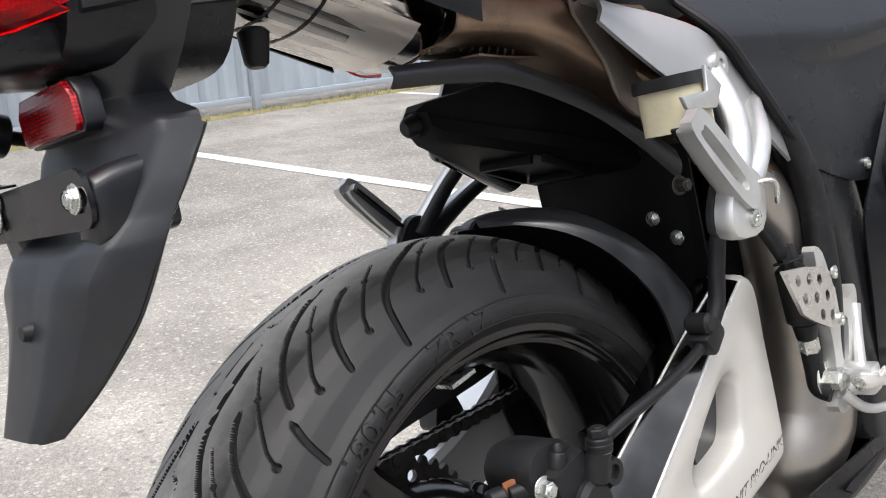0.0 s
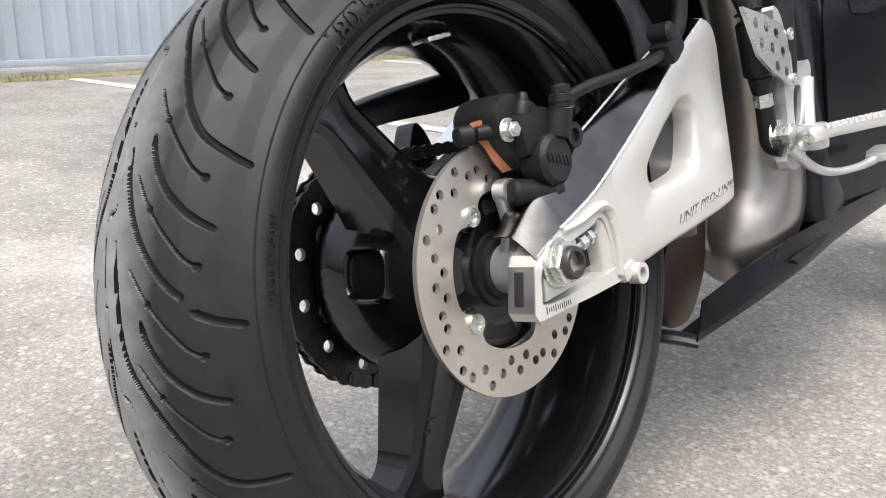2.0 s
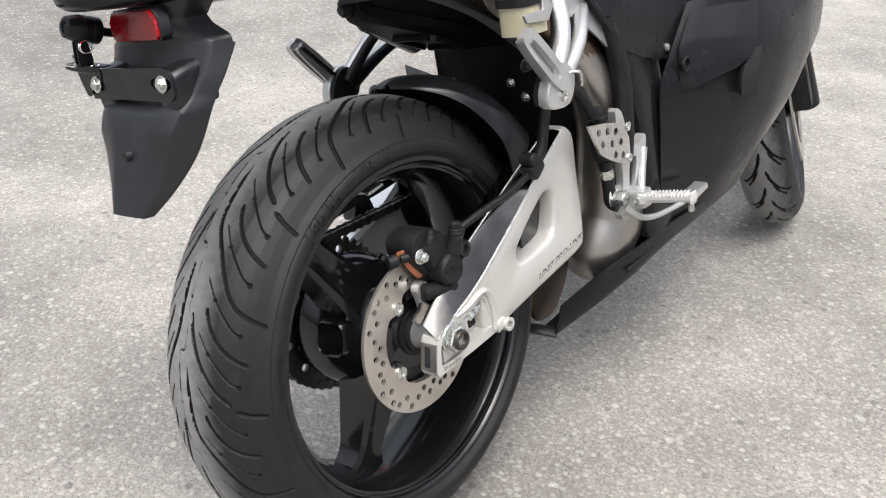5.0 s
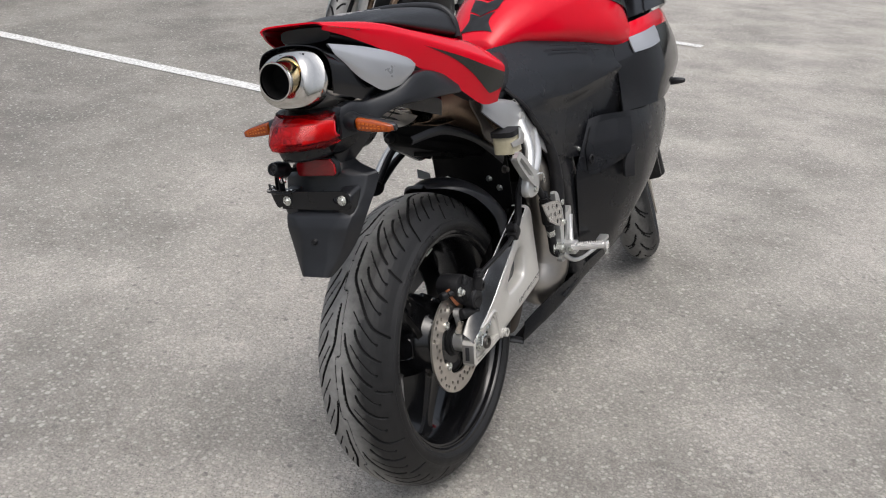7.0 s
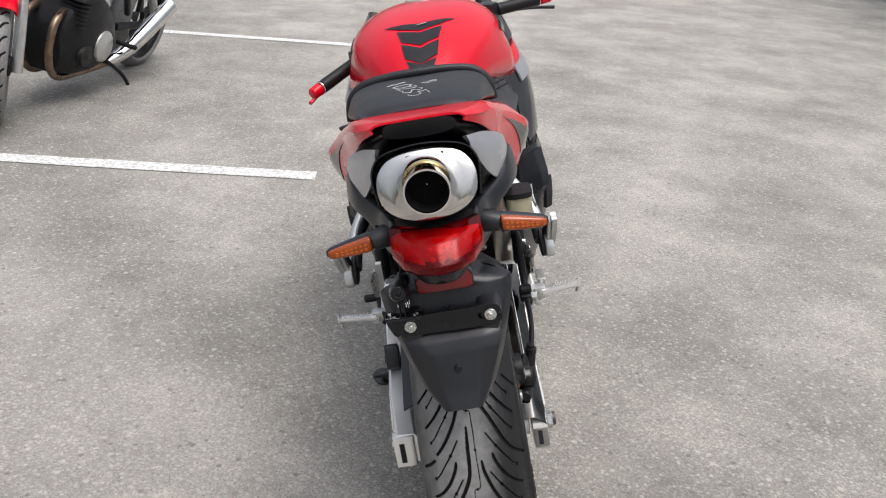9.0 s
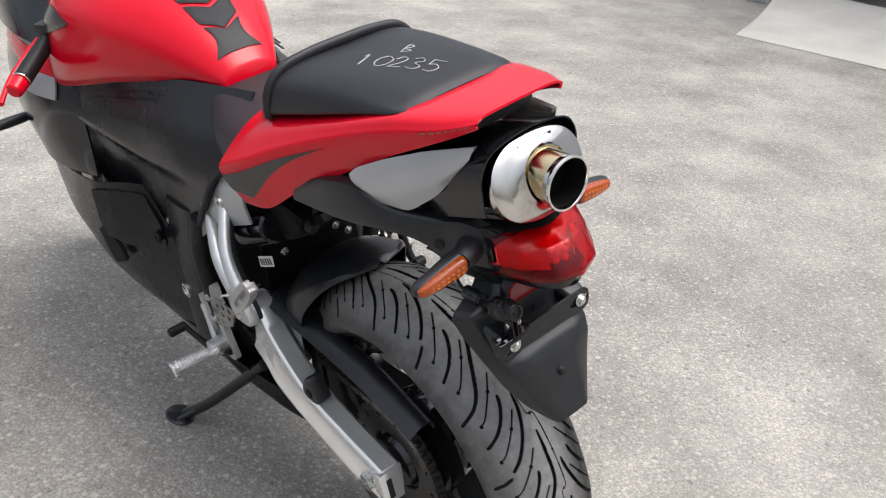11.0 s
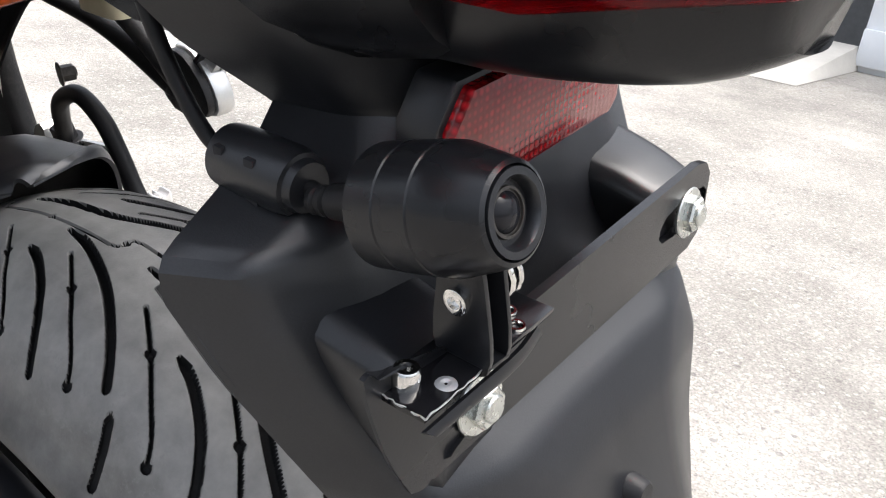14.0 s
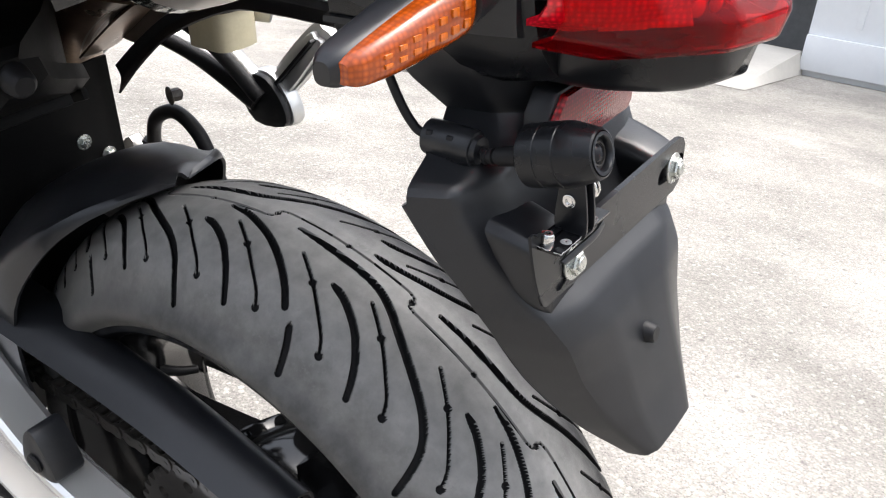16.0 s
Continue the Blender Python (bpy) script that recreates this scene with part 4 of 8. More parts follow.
def right_arm():
    bm = bmesh.new()
    n = 160
    o, i = resample(smooth_outline(SW_OUT, 4), n), resample(smooth_outline(SW_WIN, 4), n)
    cy = sum(p[0] for p in i) / n
    cz = sum(p[1] for p in i) / n
    oo = sorted(o, key=lambda p: math.atan2(p[1] - cz, p[0] - cy))
    ii = sorted(i, key=lambda p: math.atan2(p[1] - cz, p[0] - cy))
    # pair by bearing
    def at(loop, a):
        for k in range(len(loop)):
            p, q = loop[k], loop[(k + 1) % len(loop)]
            ap, aq = math.atan2(p[1] - cz, p[0] - cy), math.atan2(q[1] - cz, q[0] - cy)
            da = (aq - ap + math.pi) % (2 * math.pi) - math.pi
            db = (a - ap + math.pi) % (2 * math.pi) - math.pi
            if 0 <= db <= da:
                t = db / da if da else 0
                return (p[0] + (q[0] - p[0]) * t, p[1] + (q[1] - p[1]) * t)
        return loop[0]
    angs = sorted({math.atan2(p[1] - cz, p[0] - cy) for p in oo[::1]} | {math.atan2(p[1] - cz, p[0] - cy) for p in ii[::3]})
    rows = []
    for a in angs:
        (y0, z0), (y1, z1) = at(oo, a), at(ii, a)
        L = math.hypot(y1 - y0, z1 - z0)
        uy, uz = (y1 - y0) / L, (z1 - z0) / L
        depth = 0.028 if y0 < 0.1 else 0.034
        xo = 0.1385
        prof = [(0.0, xo - depth - 0.004), (0.0, xo - 0.012), (0.0010, xo - 0.007), (0.0040, xo - 0.0018), (0.0085, xo), (max(L * 0.5, 0.009), xo + 0.0006), (L - 0.008, xo), (L - 0.003, xo - 0.0022), (L, xo - 0.007), (L, xo - depth - 0.004)]
        rows.append([V(x, y0 + uy * min(s, L), z0 + uz * min(s, L)) for s, x in prof])
    rings(bm, rows, closed=True, caps=False, loop=True)
    return bm


swing = part("swingarm", right_arm(), SWING, bike, "satin silver alloy swingarm with triangular brace", 42)
fork = [(0.094, 0.064), (0.045, 0.043), (0.0056, 0.0315), (-0.027, 0.0155), (-0.032, 0.009), (-0.041, -0.030), (-0.037, -0.0365), (-0.0026, -0.0355), (0.040, -0.0345), (0.090, -0.032)]
pocket = smooth_outline([(-0.022, 0.0055), (0.008, 0.0150), (0.034, 0.0200), (0.054, 0.0246), (0.066, 0.0292), (0.0745, 0.0215), (0.0800, -0.0110), (0.0762, -0.0200), (0.030, -0.0235), (-0.024, -0.0265), (-0.0285, -0.0150)], 4)
rear = part("rear_block", slab(fork, 0.112, 0.1392, 0.0, holes=[pocket]), SWING, swing, "flat alloy arm end with axle pocket", 25)
part("pocket_floor", slab([(-0.026, 0.012), (0.078, 0.036), (0.082, -0.024), (-0.030, -0.029)], 0.1130, 0.1180, 0.0), BRUSHED, rear)
# dark boxes laid on the metal as the shade of its holes
for y, z, w, h in ((0.060, 0.018, 0.018, 0.013), (0.064, -0.007, 0.015, 0.016)):
    part("pocket_hole", box((0.1182, y, z), (0.002, w, h), (8, 0, 0), 0.0008), HOLE_SHADE, rear)
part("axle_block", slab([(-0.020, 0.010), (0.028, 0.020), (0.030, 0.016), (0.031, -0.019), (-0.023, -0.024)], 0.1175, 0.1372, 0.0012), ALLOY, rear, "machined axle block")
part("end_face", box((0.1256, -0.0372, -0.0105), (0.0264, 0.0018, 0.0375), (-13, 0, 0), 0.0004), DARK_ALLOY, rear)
part("end_slot", box((0.1240, -0.0375, -0.010), (0.0085, 0.004, 0.028), (-13, 0, 0), 0.0008), HOLE_SHADE, rear)
part("block_gap", box((0.1190, -0.0255, -0.010), (0.006, 0.005, 0.028), (-8, 0, 0), 0.0005), HOLE_SHADE, rear)
# the wide polished chamfer along the top of the arm: (y, z at the crest, z where it meets the face)
chamfer = [(-0.030, 0.0310, 0.0120), (0.006, 0.0580, 0.0310), (0.020, 0.0668, 0.0355), (0.068, 0.0945, 0.0545), (0.130, 0.1240, 0.0900), (0.187, 0.1510, 0.1250), (0.250, 0.1790, 0.1665), (0.300, 0.1985, 0.1945)]
part("polished_edge", shell([[(0.096, y, c + 0.001) for y, c, f in chamfer], [(0.112, y, c + 0.0015) for y, c, f in chamfer], [(0.1195, y, c - 0.001) for y, c, f in chamfer], [(0.131, y, c * 0.42 + f * 0.58 + 0.0008) for y, c, f in chamfer], [(0.1398, y, f) for y, c, f in chamfer]], 3, 6, 0.0014), POLISHED, swing, "polished upper edge of the arm")
for name, line in (("upper_edge", [(0.1185, y, c + 0.0006) for y, c, f in chamfer[1:]]), ("lower_edge", [(0.1400, y, f + 0.0004) for y, c, f in chamfer[1:]])):
    part(name, tube(line, 0.0013, 8, 5), ARM_BRIGHT, swing, "thin bright line along the chamfer")
part("weld_bead", tube([(0.139, 0.010, 0.0285), (0.1395, 0.036, 0.0315), (0.1395, 0.062, 0.0385), (0.1395, 0.076, 0.0370), (0.1395, 0.084, 0.026), (0.1395, 0.088, -0.002), (0.139, 0.086, -0.026)], [0.0028, 0.0036, 0.0042, 0.0048, 0.0048, 0.0046, 0.0036], 10, 10, flat=1.3), SWING, swing)
for k in range(20):
    t = 0.30 + 0.70 * k / 19
    p = spline([(0.1405, 0.012, 0.0290), (0.1415, 0.060, 0.0385), (0.1418, 0.080, 0.033), (0.1418, 0.088, 0.000), (0.141, 0.087, -0.024)], 8)
    c = p[min(len(p) - 1, int(t * (len(p) - 1)))]
    part("weld_ripple", lathe([(-0.001, 0.0046), (0.0006, 0.0043), (0.0014, 0.0030), (0.0016, 0.0003)], 12, origin=tuple(c)), SWING, swing)
bm = rod((0.136, -0.002, 0.004), (0.1410, -0.002, 0.004), 0.021, None, 40, 0.0012)
rod((0.1410, -0.002, 0.004), (0.152, -0.002, 0.004), 0.0185, None, 6, 0.0018, bm)
part("axle_nut", bm, ZINC, swing, "large plated axle nut")
part("axle_end", lathe([(0.148, 0.0140), (0.1565, 0.0135), (0.1580, 0.0125), (0.1580, 0.0092), (0.150, 0.0088), (0.150, 0.0005)], 32, origin=(0, -0.002, 0.004)), CHAIN_STEEL, swing, "dark hollow axle end")
bm = rod((0.130, 0.024, 0.006), (0.130, 0.070, 0.016), 0.0036, None, 14, 0.0005)
hex_bolt((0.130, 0.044, 0.0102), (0, 1, 0.22), 0.0068, 0.008, bm, False)
hex_bolt((0.130, 0.056, 0.0130), (0, 1, 0.22), 0.0072, 0.005, bm, False)
part("chain_adjuster", bm, ZINC, swing)
bm = bmesh.new()
for k in range(12):
    box((0.1394, -0.026 + 0.0030 * k, -0.0300 - 0.0001 * k), (0.0006, 0.0006, 0.004 if k % 4 else 0.0065), (0, 0, 0), 0, bm)
part("adjustment_scale", bm, PRINT, swing)
bm = lathe([(-0.006, 0.0055), (-0.006, 0.010), (0.006, 0.010), (0.006, 0.0055)], 24, origin=(0.140, 0.114, -0.031), loop=True)
box((0.137, 0.100, -0.026), (0.011, 0.022, 0.013), (20, 0, 0), 0.003, bm)
part("stand_lug", bm, SWING, swing)
bm = letters("UNIT PRO-LINK", 0.0160, 0.0002)
bmesh.ops.transform(bm, matrix=Matrix(((0, 0, 1, 0.1392), (1.12, 0.42, 0, 0.266), (0.16, 0.92, 0, 0.0050), (0, 0, 0, 1))), verts=bm.verts)
part("arm_marking", bm, PRINT, swing, "dark printed slanted lettering")
bm = letters("UNIT PRO-LINK", 0.0160, 0.0002)
for v in bm.verts:
    v.co.x, v.co.y = v.co.x * 0.995, v.co.y * 0.62 + 0.0
bmesh.ops.transform(bm, matrix=Matrix(((0, 0, 1, 0.1395), (1.12, 0.42, 0, 0.266), (0.16, 0.92, 0, 0.0050), (0, 0, 0, 1))), verts=bm.verts)
part("marking_fill", bm, SWING, swing)
# left arm, bowed
left = []
for y, top, low, xo in ((-0.032, 0.040, -0.030, 0.148), (0.016, 0.056, -0.021, 0.152), (0.060, 0.070, -0.009, 0.155), (0.140, 0.091, 0.014, 0.157), (0.200, 0.122, 0.026, 0.156), (0.257, 0.166, 0.040, 0.153), (0.292, 0.206, 0.056, 0.148), (0.350, 0.190, 0.060, 0.138)):
    mid = (top + low) / 2
    left.append([(-xo + dx, y, z) for dx, z in ((0.040, low + 0.004), (0.008, low), (-0.004, low + 0.006), (-0.0095, low + 0.014), (-0.0090, low + 0.018), (-0.003, low + 0.026), (0.004, mid + 0.006), (0.004, top - 0.020), (-0.001, top - 0.008), (0.0, top - 0.003), (0.004, top), (0.034, top - 0.003), (0.040, top - 0.010), (0.041, mid))])
larm = part("left_arm", lofted(left, 6, 1), ARM_BRIGHT, swing, "bright rubbed alloy arm", 30)
part("left_end_block", box((-0.136, -0.030, 0.004), (0.040, 0.026, 0.064), (-8, 0, 0), 0.004), ARM_BRIGHT, swing)
part("left_end_slot", box((-0.140, -0.0435, 0.004), (0.010, 0.002, 0.040), (-8, 0, 0), 0.0006), HOLE_SHADE, swing)
bm = rod((-0.150, 0, 0.0), (-0.162, 0, 0.0), 0.018, None, 6, 0.002)
part("axle_head", bm, ZINC, swing)
bm = bmesh.new()
box((-0.03, 0.350, 0.09), (0.17, 0.05, 0.10), (0, 0, 0), 0.012, bm)
part("cross_member", bm, BRUSHED, swing)

# ---- chain guard and rear hugger ----
bm = shell([[(-0.130, 0.300, 0.196), (-0.125, 0.22, 0.184), (-0.118, 0.12, 0.168), (-0.116, 0.02, 0.154), (-0.116, -0.085, 0.128)],
            [(-0.100, 0.300, 0.204), (-0.096, 0.22, 0.194), (-0.092, 0.12, 0.180), (-0.090, 0.02, 0.166), (-0.090, -0.085, 0.140)],
            [(-0.074, 0.300, 0.202), (-0.072, 0.22, 0.190), (-0.072, 0.12, 0.176), (-0.072, 0.02, 0.162), (-0.073, -0.085, 0.136)],
            [(-0.070, 0.300, 0.178), (-0.069, 0.22, 0.160), (-0.069, 0.12, 0.146), (-0.069, 0.02, 0.140), (-0.070, -0.085, 0.122)]], 4, 4, 0.003)
guard = part("chain_guard", bm, PLASTIC, bike, "black plastic chain guard")
part("guard_tab", slab(smooth_outline([(0.160, 0.090), (0.118, 0.092), (0.124, 0.122), (0.136, 0.140), (0.152, 0.124)], 4), -0.158, -0.130, 0.003), PLASTIC, guard)
part("guard_screw", rod((-0.158, 0.140, 0.104), (-0.161, 0.140, 0.104), 0.009, None, 18, 0.001), RUBBER, guard)


def hugger():
    grid = []
    for phi, w, r in ((71.5, 0.006, 0.3245), (70.3, 0.026, 0.3270), (69, 0.042, 0.329), (64, 0.070, 0.332), (57, 0.092, 0.334), (46, 0.108, 0.335), (34, 0.112, 0.335), (22, 0.110, 0.334), (8, 0.104, 0.332), (-6, 0.100, 0.330)):
        a = math.radians(phi)
        skirt = float(np.interp(-phi, [-72, -64, -57, -46, -34, -22, 6], [0.002, 0.014, 0.028, 0.050, 0.085, 0.115, 0.120]))
        lift = float(np.interp(-phi, [-72, -69, -64, -57, -46, -34, 6], [0.0, 0.003, 0.011, 0.021, 0.031, 0.036, 0.036]))
        row = []
        for x, d in ((-1.02, skirt), (-1.0, skirt * 0.45), (-0.88, min(0.012, skirt) - 0.3 * lift), (-0.5, -0.8 * lift), (0, -lift - 0.002), (0.5, -0.8 * lift), (0.88, min(0.012, skirt) - 0.3 * lift), (1.0, skirt * 0.45), (1.02, skirt)):
            row.append((x * w, (r - d) * math.cos(a), (r - d) * math.sin(a)))
        grid.append(row)
    return shell(grid, 4, 3, 0.003)


hug = part("rear_hugger", hugger(), PLASTIC, bike, "matt black plastic rear mudguard")
# ---- brake caliper, hose, heel plates ----
caliper = part("brake_caliper", slab(smooth_outline([(-0.014, 0.112), (-0.016, 0.132), (-0.002, 0.1455), (0.022, 0.1445), (0.044, 0.1330), (0.056, 0.112), (0.057, 0.088), (0.042, 0.072), (0.014, 0.078), (0.000, 0.090)], 4), 0.060, 0.110, 0.007), CAST_BLACK, bike, "black sliding brake caliper with dusty casting")
bm = rod((0.104, 0.032, 0.086), (0.131, 0.032, 0.086), 0.0240, 0.0225, 36, 0.004)
box((0.110, 0.022, 0.112), (0.026, 0.046, 0.036), (10, 0, 0), 0.009, bm)
box((0.113, 0.046, 0.104), (0.024, 0.036, 0.030), (-30, 0, 0), 0.009, bm)
part("piston_housing", bm, CAST_BLACK, caliper)
bm = bmesh.new()
for k in range(6):
    box((0.1314, 0.0185 + 0.0052 * k, 0.0895 - 0.0012 * k), (0.0012, 0.0036, 0.0085), (12, 0, 0), 0.0003, bm)
part("cast_lettering", bm, CAST_BLACK, caliper)
part("banjo_boss", rod((0.124, 0.042, 0.104), (0.131, 0.046, 0.130), 0.0120, 0.0100, 24, 0.002), CAST_BLACK, caliper)
bm = rod((0.131, 0.046, 0.127), (0.1315, 0.047, 0.139), 0.0105, None, 24, 0.001)
rod((0.1312, 0.0466, 0.1315), (0.1313, 0.0468, 0.1345), 0.0112, None, 24, 0.0005, bm)
hex_bolt((0.1315, 0.047, 0.139), (0.03, 0.04, 1), 0.0080, 0.0075, bm, False)
part("banjo_bolt", bm, RUBBER, caliper)
part("banjo_washer", rod((0.1312, 0.0466, 0.1265), (0.1313, 0.0468, 0.1310), 0.0098, None, 24, 0.0005), ZINC, caliper)
bm = rod((0.112, 0.014, 0.126), (0.114, 0.016, 0.1385), 0.0085, 0.0068, 18, 0.001)
rod((0.114, 0.016, 0.138), (0.1145, 0.0165, 0.1455), 0.0055, 0.0040, 16, 0.001, bm)
part("bleed_nipple", bm, RUBBER, caliper)
part("pad_pin", hex_bolt((0.1110, -0.0055, 0.1165), (1, -0.12, 0), 0.0070, 0.0095), ZINC, caliper)
bm = rod((0.092, -0.024, 0.1175), (0.106, 0.002, 0.1180), 0.0062, 0.0070, 18, 0.001)
rod((0.084, -0.040, 0.1175), (0.090, -0.026, 0.1175), 0.0085, 0.0090, 18, 0.002, bm)
part("slide_boot", bm, RUBBER, caliper)
clip = [(-0.026, 0.1270, 0.0900), (-0.025, 0.1180, 0.0905), (-0.016, 0.1050, 0.0925), (-0.010, 0.0930, 0.0945), (-0.002, 0.0820, 0.0960)]
part("pad_spring", shell([[(x, y, z), (x + 0.0045, y + 0.008, z + 0.001), (x + 0.0055, y + 0.0175, z - 0.003)] for y, z, x in clip], 5, 4, 0.0022), RUST, caliper, "rusty copper-coloured pad clip")
bm = rod((0.106, -0.008, 0.0655), (0.117, 0.032, 0.0590), 0.0115, 0.0110, 22, 0.003)
rod((0.1155, 0.028, 0.0595), (0.1185, 0.041, 0.0570), 0.0135, 0.0125, 22, 0.003, bm)
part("lower_boot", bm, RUBBER, caliper)
part("side_plug", lathe([(0.108, 0.012), (0.112, 0.0125), (0.117, 0.011), (0.117, 0.006), (0.113, 0.0055), (0.113, 0.0005)], 24, origin=(0.013, 0.062, 0.103)), CAST_BLACK, caliper)
bm = slab(smooth_outline([(-0.010, 0.068), (0.006, 0.072), (0.012, 0.052), (0.024, 0.022), (0.014, -0.016), (-0.014, -0.018), (-0.014, 0.014), (-0.006, 0.038)], 4), 0.088, 0.0985, 0.003)
lathe([(0.088, 0.005), (0.088, 0.011), (0.101, 0.011), (0.101, 0.005)], 24, origin=(0, 0.000, 0.066), bm=bm, loop=True)
part("caliper_bracket", bm, ALLOY, caliper, "cast alloy caliper bracket")
hose = part("brake_hose", tube([(0.132, 0.048, 0.134), (0.139, 0.084, 0.1430), (0.145, 0.142, 0.1510), (0.146, 0.200, 0.1630), (0.147, 0.234, 0.186), (0.147, 0.250, 0.222), (0.147, 0.266, 0.250), (0.148, 0.298, 0.264), (0.150, 0.336, 0.246), (0.158, 0.360, 0.208), (0.162, 0.372, 0.180)], [0.0052] * 4 + [0.0078] * 7, 14, 8), RUBBER, bike, "black rubber brake hose")
bm = box((0.145, 0.212, 0.168), (0.024, 0.030, 0.024), (35, 0, 0), 0.006)
rod((0.134, 0.204, 0.182), (0.158, 0.204, 0.182), 0.010, None, 18, 0.003, bm)
part("hose_clamp", bm, RUBBER, hose)


def footrest(side, name):
    """Heel plate, alloy bracket and hinged peg on one side."""
    s = side
    plate = [(0.312, 0.199), (0.360, 0.191), (0.400, 0.181), (0.419, 0.170), (0.419, 0.112), (0.402, 0.115), (0.366, 0.132), (0.340, 0.148)]
    holes = [circle(y, z, 0.0058, 12) for y, z in ((0.340, 0.182), (0.365, 0.177), (0.389, 0.170), (0.350, 0.161), (0.376, 0.155), (0.402, 0.150), (0.384, 0.135), (0.406, 0.128))]
    heel = part("heel_plate", slab(plate, s * 0.176, s * 0.180, 0.0, holes=holes), BRUSHED, bike, "drilled alloy heel plate")
    for y, z in ((0.426, 0.168), (0.424, 0.118)):
        part("plate_bolt", cap_screw((s * 0.180, y, z), (s, 0, 0), 0.0070, 0.0028), ZINC, heel)
    outline = [(0.404, 0.196), (0.424, 0.190), (0.438, 0.150), (0.466, 0.128), (0.490, 0.138), (0.494, 0.118), (0.462, 0.064), (0.452, 0.030), (0.420, 0.018), (0.398, 0.030), (0.412, 0.080), (0.410, 0.130)]
    hole = smooth_outline([(0.438, 0.106), (0.460, 0.108), (0.448, 0.072), (0.432, 0.066)], 3)
    hanger = part("footrest_bracket", slab(smooth_outline(outline, 3), s * 0.160, s * 0.173, 0.0, holes=[hole]), ALLOY, bike, "cast alloy footrest bracket")
    bm = tube([(s * 0.172, 0.486, 0.116), (s * 0.176, 0.470, 0.082), (s * 0.182, 0.448, 0.046)], [0.007, 0.006, 0.007], 12, 5)
    part("bracket_rib", bm, ALLOY, hanger)
    bm = box((s * 0.188, 0.428, 0.052), (0.036, 0.028, 0.030), (0, 0, 0), 0.005)
    part("peg_joint", bm, ALLOY, hanger)
    part("joint_pin", cap_screw((s * 0.194, 0.4125, 0.052), (0, -1, 0), 0.0075, 0.004), ZINC, hanger)
    peg = lofted([[(s * x, 0.420 + dy * w, 0.054 + (x - 0.20) * 0.10 + dz * h) for dy, dz in ((-1, -0.7), (-1, 0.7), (-0.7, 1), (0.7, 1), (1, 0.7), (1, -0.7), (0.6, -1), (-0.6, -1))] for x, w, h in ((0.196, 0.010, 0.009), (0.215, 0.008, 0.006), (0.240, 0.009, 0.0055), (0.276, 0.009, 0.0055), (0.284, 0.010, 0.010), (0.287, 0.008, 0.008))], 3, 2)
    part("footpeg", peg, ARM_BRIGHT, hanger, "ribbed alloy footpeg")
    bm = bmesh.new()
    for k in range(11):
        x = 0.214 + 0.0060 * k
        box((s * x, 0.420, 0.0615 + (x - 0.20) * 0.10), (0.0030, 0.019, 0.006), (0, 0, 0), 0.001, bm, (0.5, 1))
    part("peg_teeth", bm, ARM_BRIGHT, hanger)
    part("peg_feeler", rod((s * 0.280, 0.420, 0.054), (s * 0.281, 0.420, 0.040), 0.0045, 0.005, 14, 0.002), ZINC, hanger)
    return hanger


right_rest = footrest(1, "right")
left_rest = footrest(-1, "left")
# rear brake master cylinder, clevis and pedal on the right
bm = rod((0.160, 0.372, 0.188), (0.158, 0.386, 0.128), 0.016, 0.017, 24, 0.003)
rod((0.158, 0.386, 0.128), (0.157, 0.390, 0.108), 0.013, 0.011, 20, 0.002, bm)
mc = part("brake_cylinder", bm, RUBBER, bike, "black rear brake cylinder")
bm = rod((0.157, 0.390, 0.108), (0.157, 0.392, 0.092), 0.0105, None, 6, 0.001)
part("cylinder_nut", bm, ZINC, mc)
part("lower_hose_end", tube([(0.157, 0.392, 0.094), (0.156, 0.396, 0.070), (0.158, 0.398, 0.052), (0.170, 0.398, 0.046)], [0.0105, 0.0105, 0.012, 0.011], 14), RUBBER, mc)
part("clevis_bolt", hex_bolt((0.162, 0.400, 0.060), (1, 0, 0), 0.0125, 0.020), ZINC, mc)
part("top_bolt", hex_bolt((0.162, 0.366, 0.196), (-0.2, 0, 1), 0.0105, 0.016), RUBBER, mc)
bm = tube([(0.176, 0.404, 0.044), (0.188, 0.430, 0.018), (0.196, 0.470, 0.006), (0.204, 0.530, 0.003), (0.210, 0.566, 0.006)], [0.0065, 0.0055, 0.0048, 0.0048, 0.006], 12, 6)
box((0.212, 0.588, 0.010), (0.022, 0.050, 0.010), (6, 0, 0), 0.003, bm)
for k in range(8):
    box((0.212, 0.570 + k * 0.005, 0.0135 + k * 0.0005), (0.022, 0.0022, 0.006), (6, 0, 0), 0.0006, bm)
part("brake_pedal", bm, ALLOY, bike, "cast alloy rear brake pedal")
bm = tube([(-0.176, 0.404, 0.044), (-0.190, 0.45, 0.030), (-0.196, 0.52, 0.030), (-0.200, 0.555, 0.036)], 0.006, 12, 6)
rod((-0.196, 0.556, 0.036), (-0.235, 0.556, 0.036), 0.010, None, 16, 0.003, bm)
part("gear_lever", bm, RUBBER, bike, "black gear lever with rubber tip")


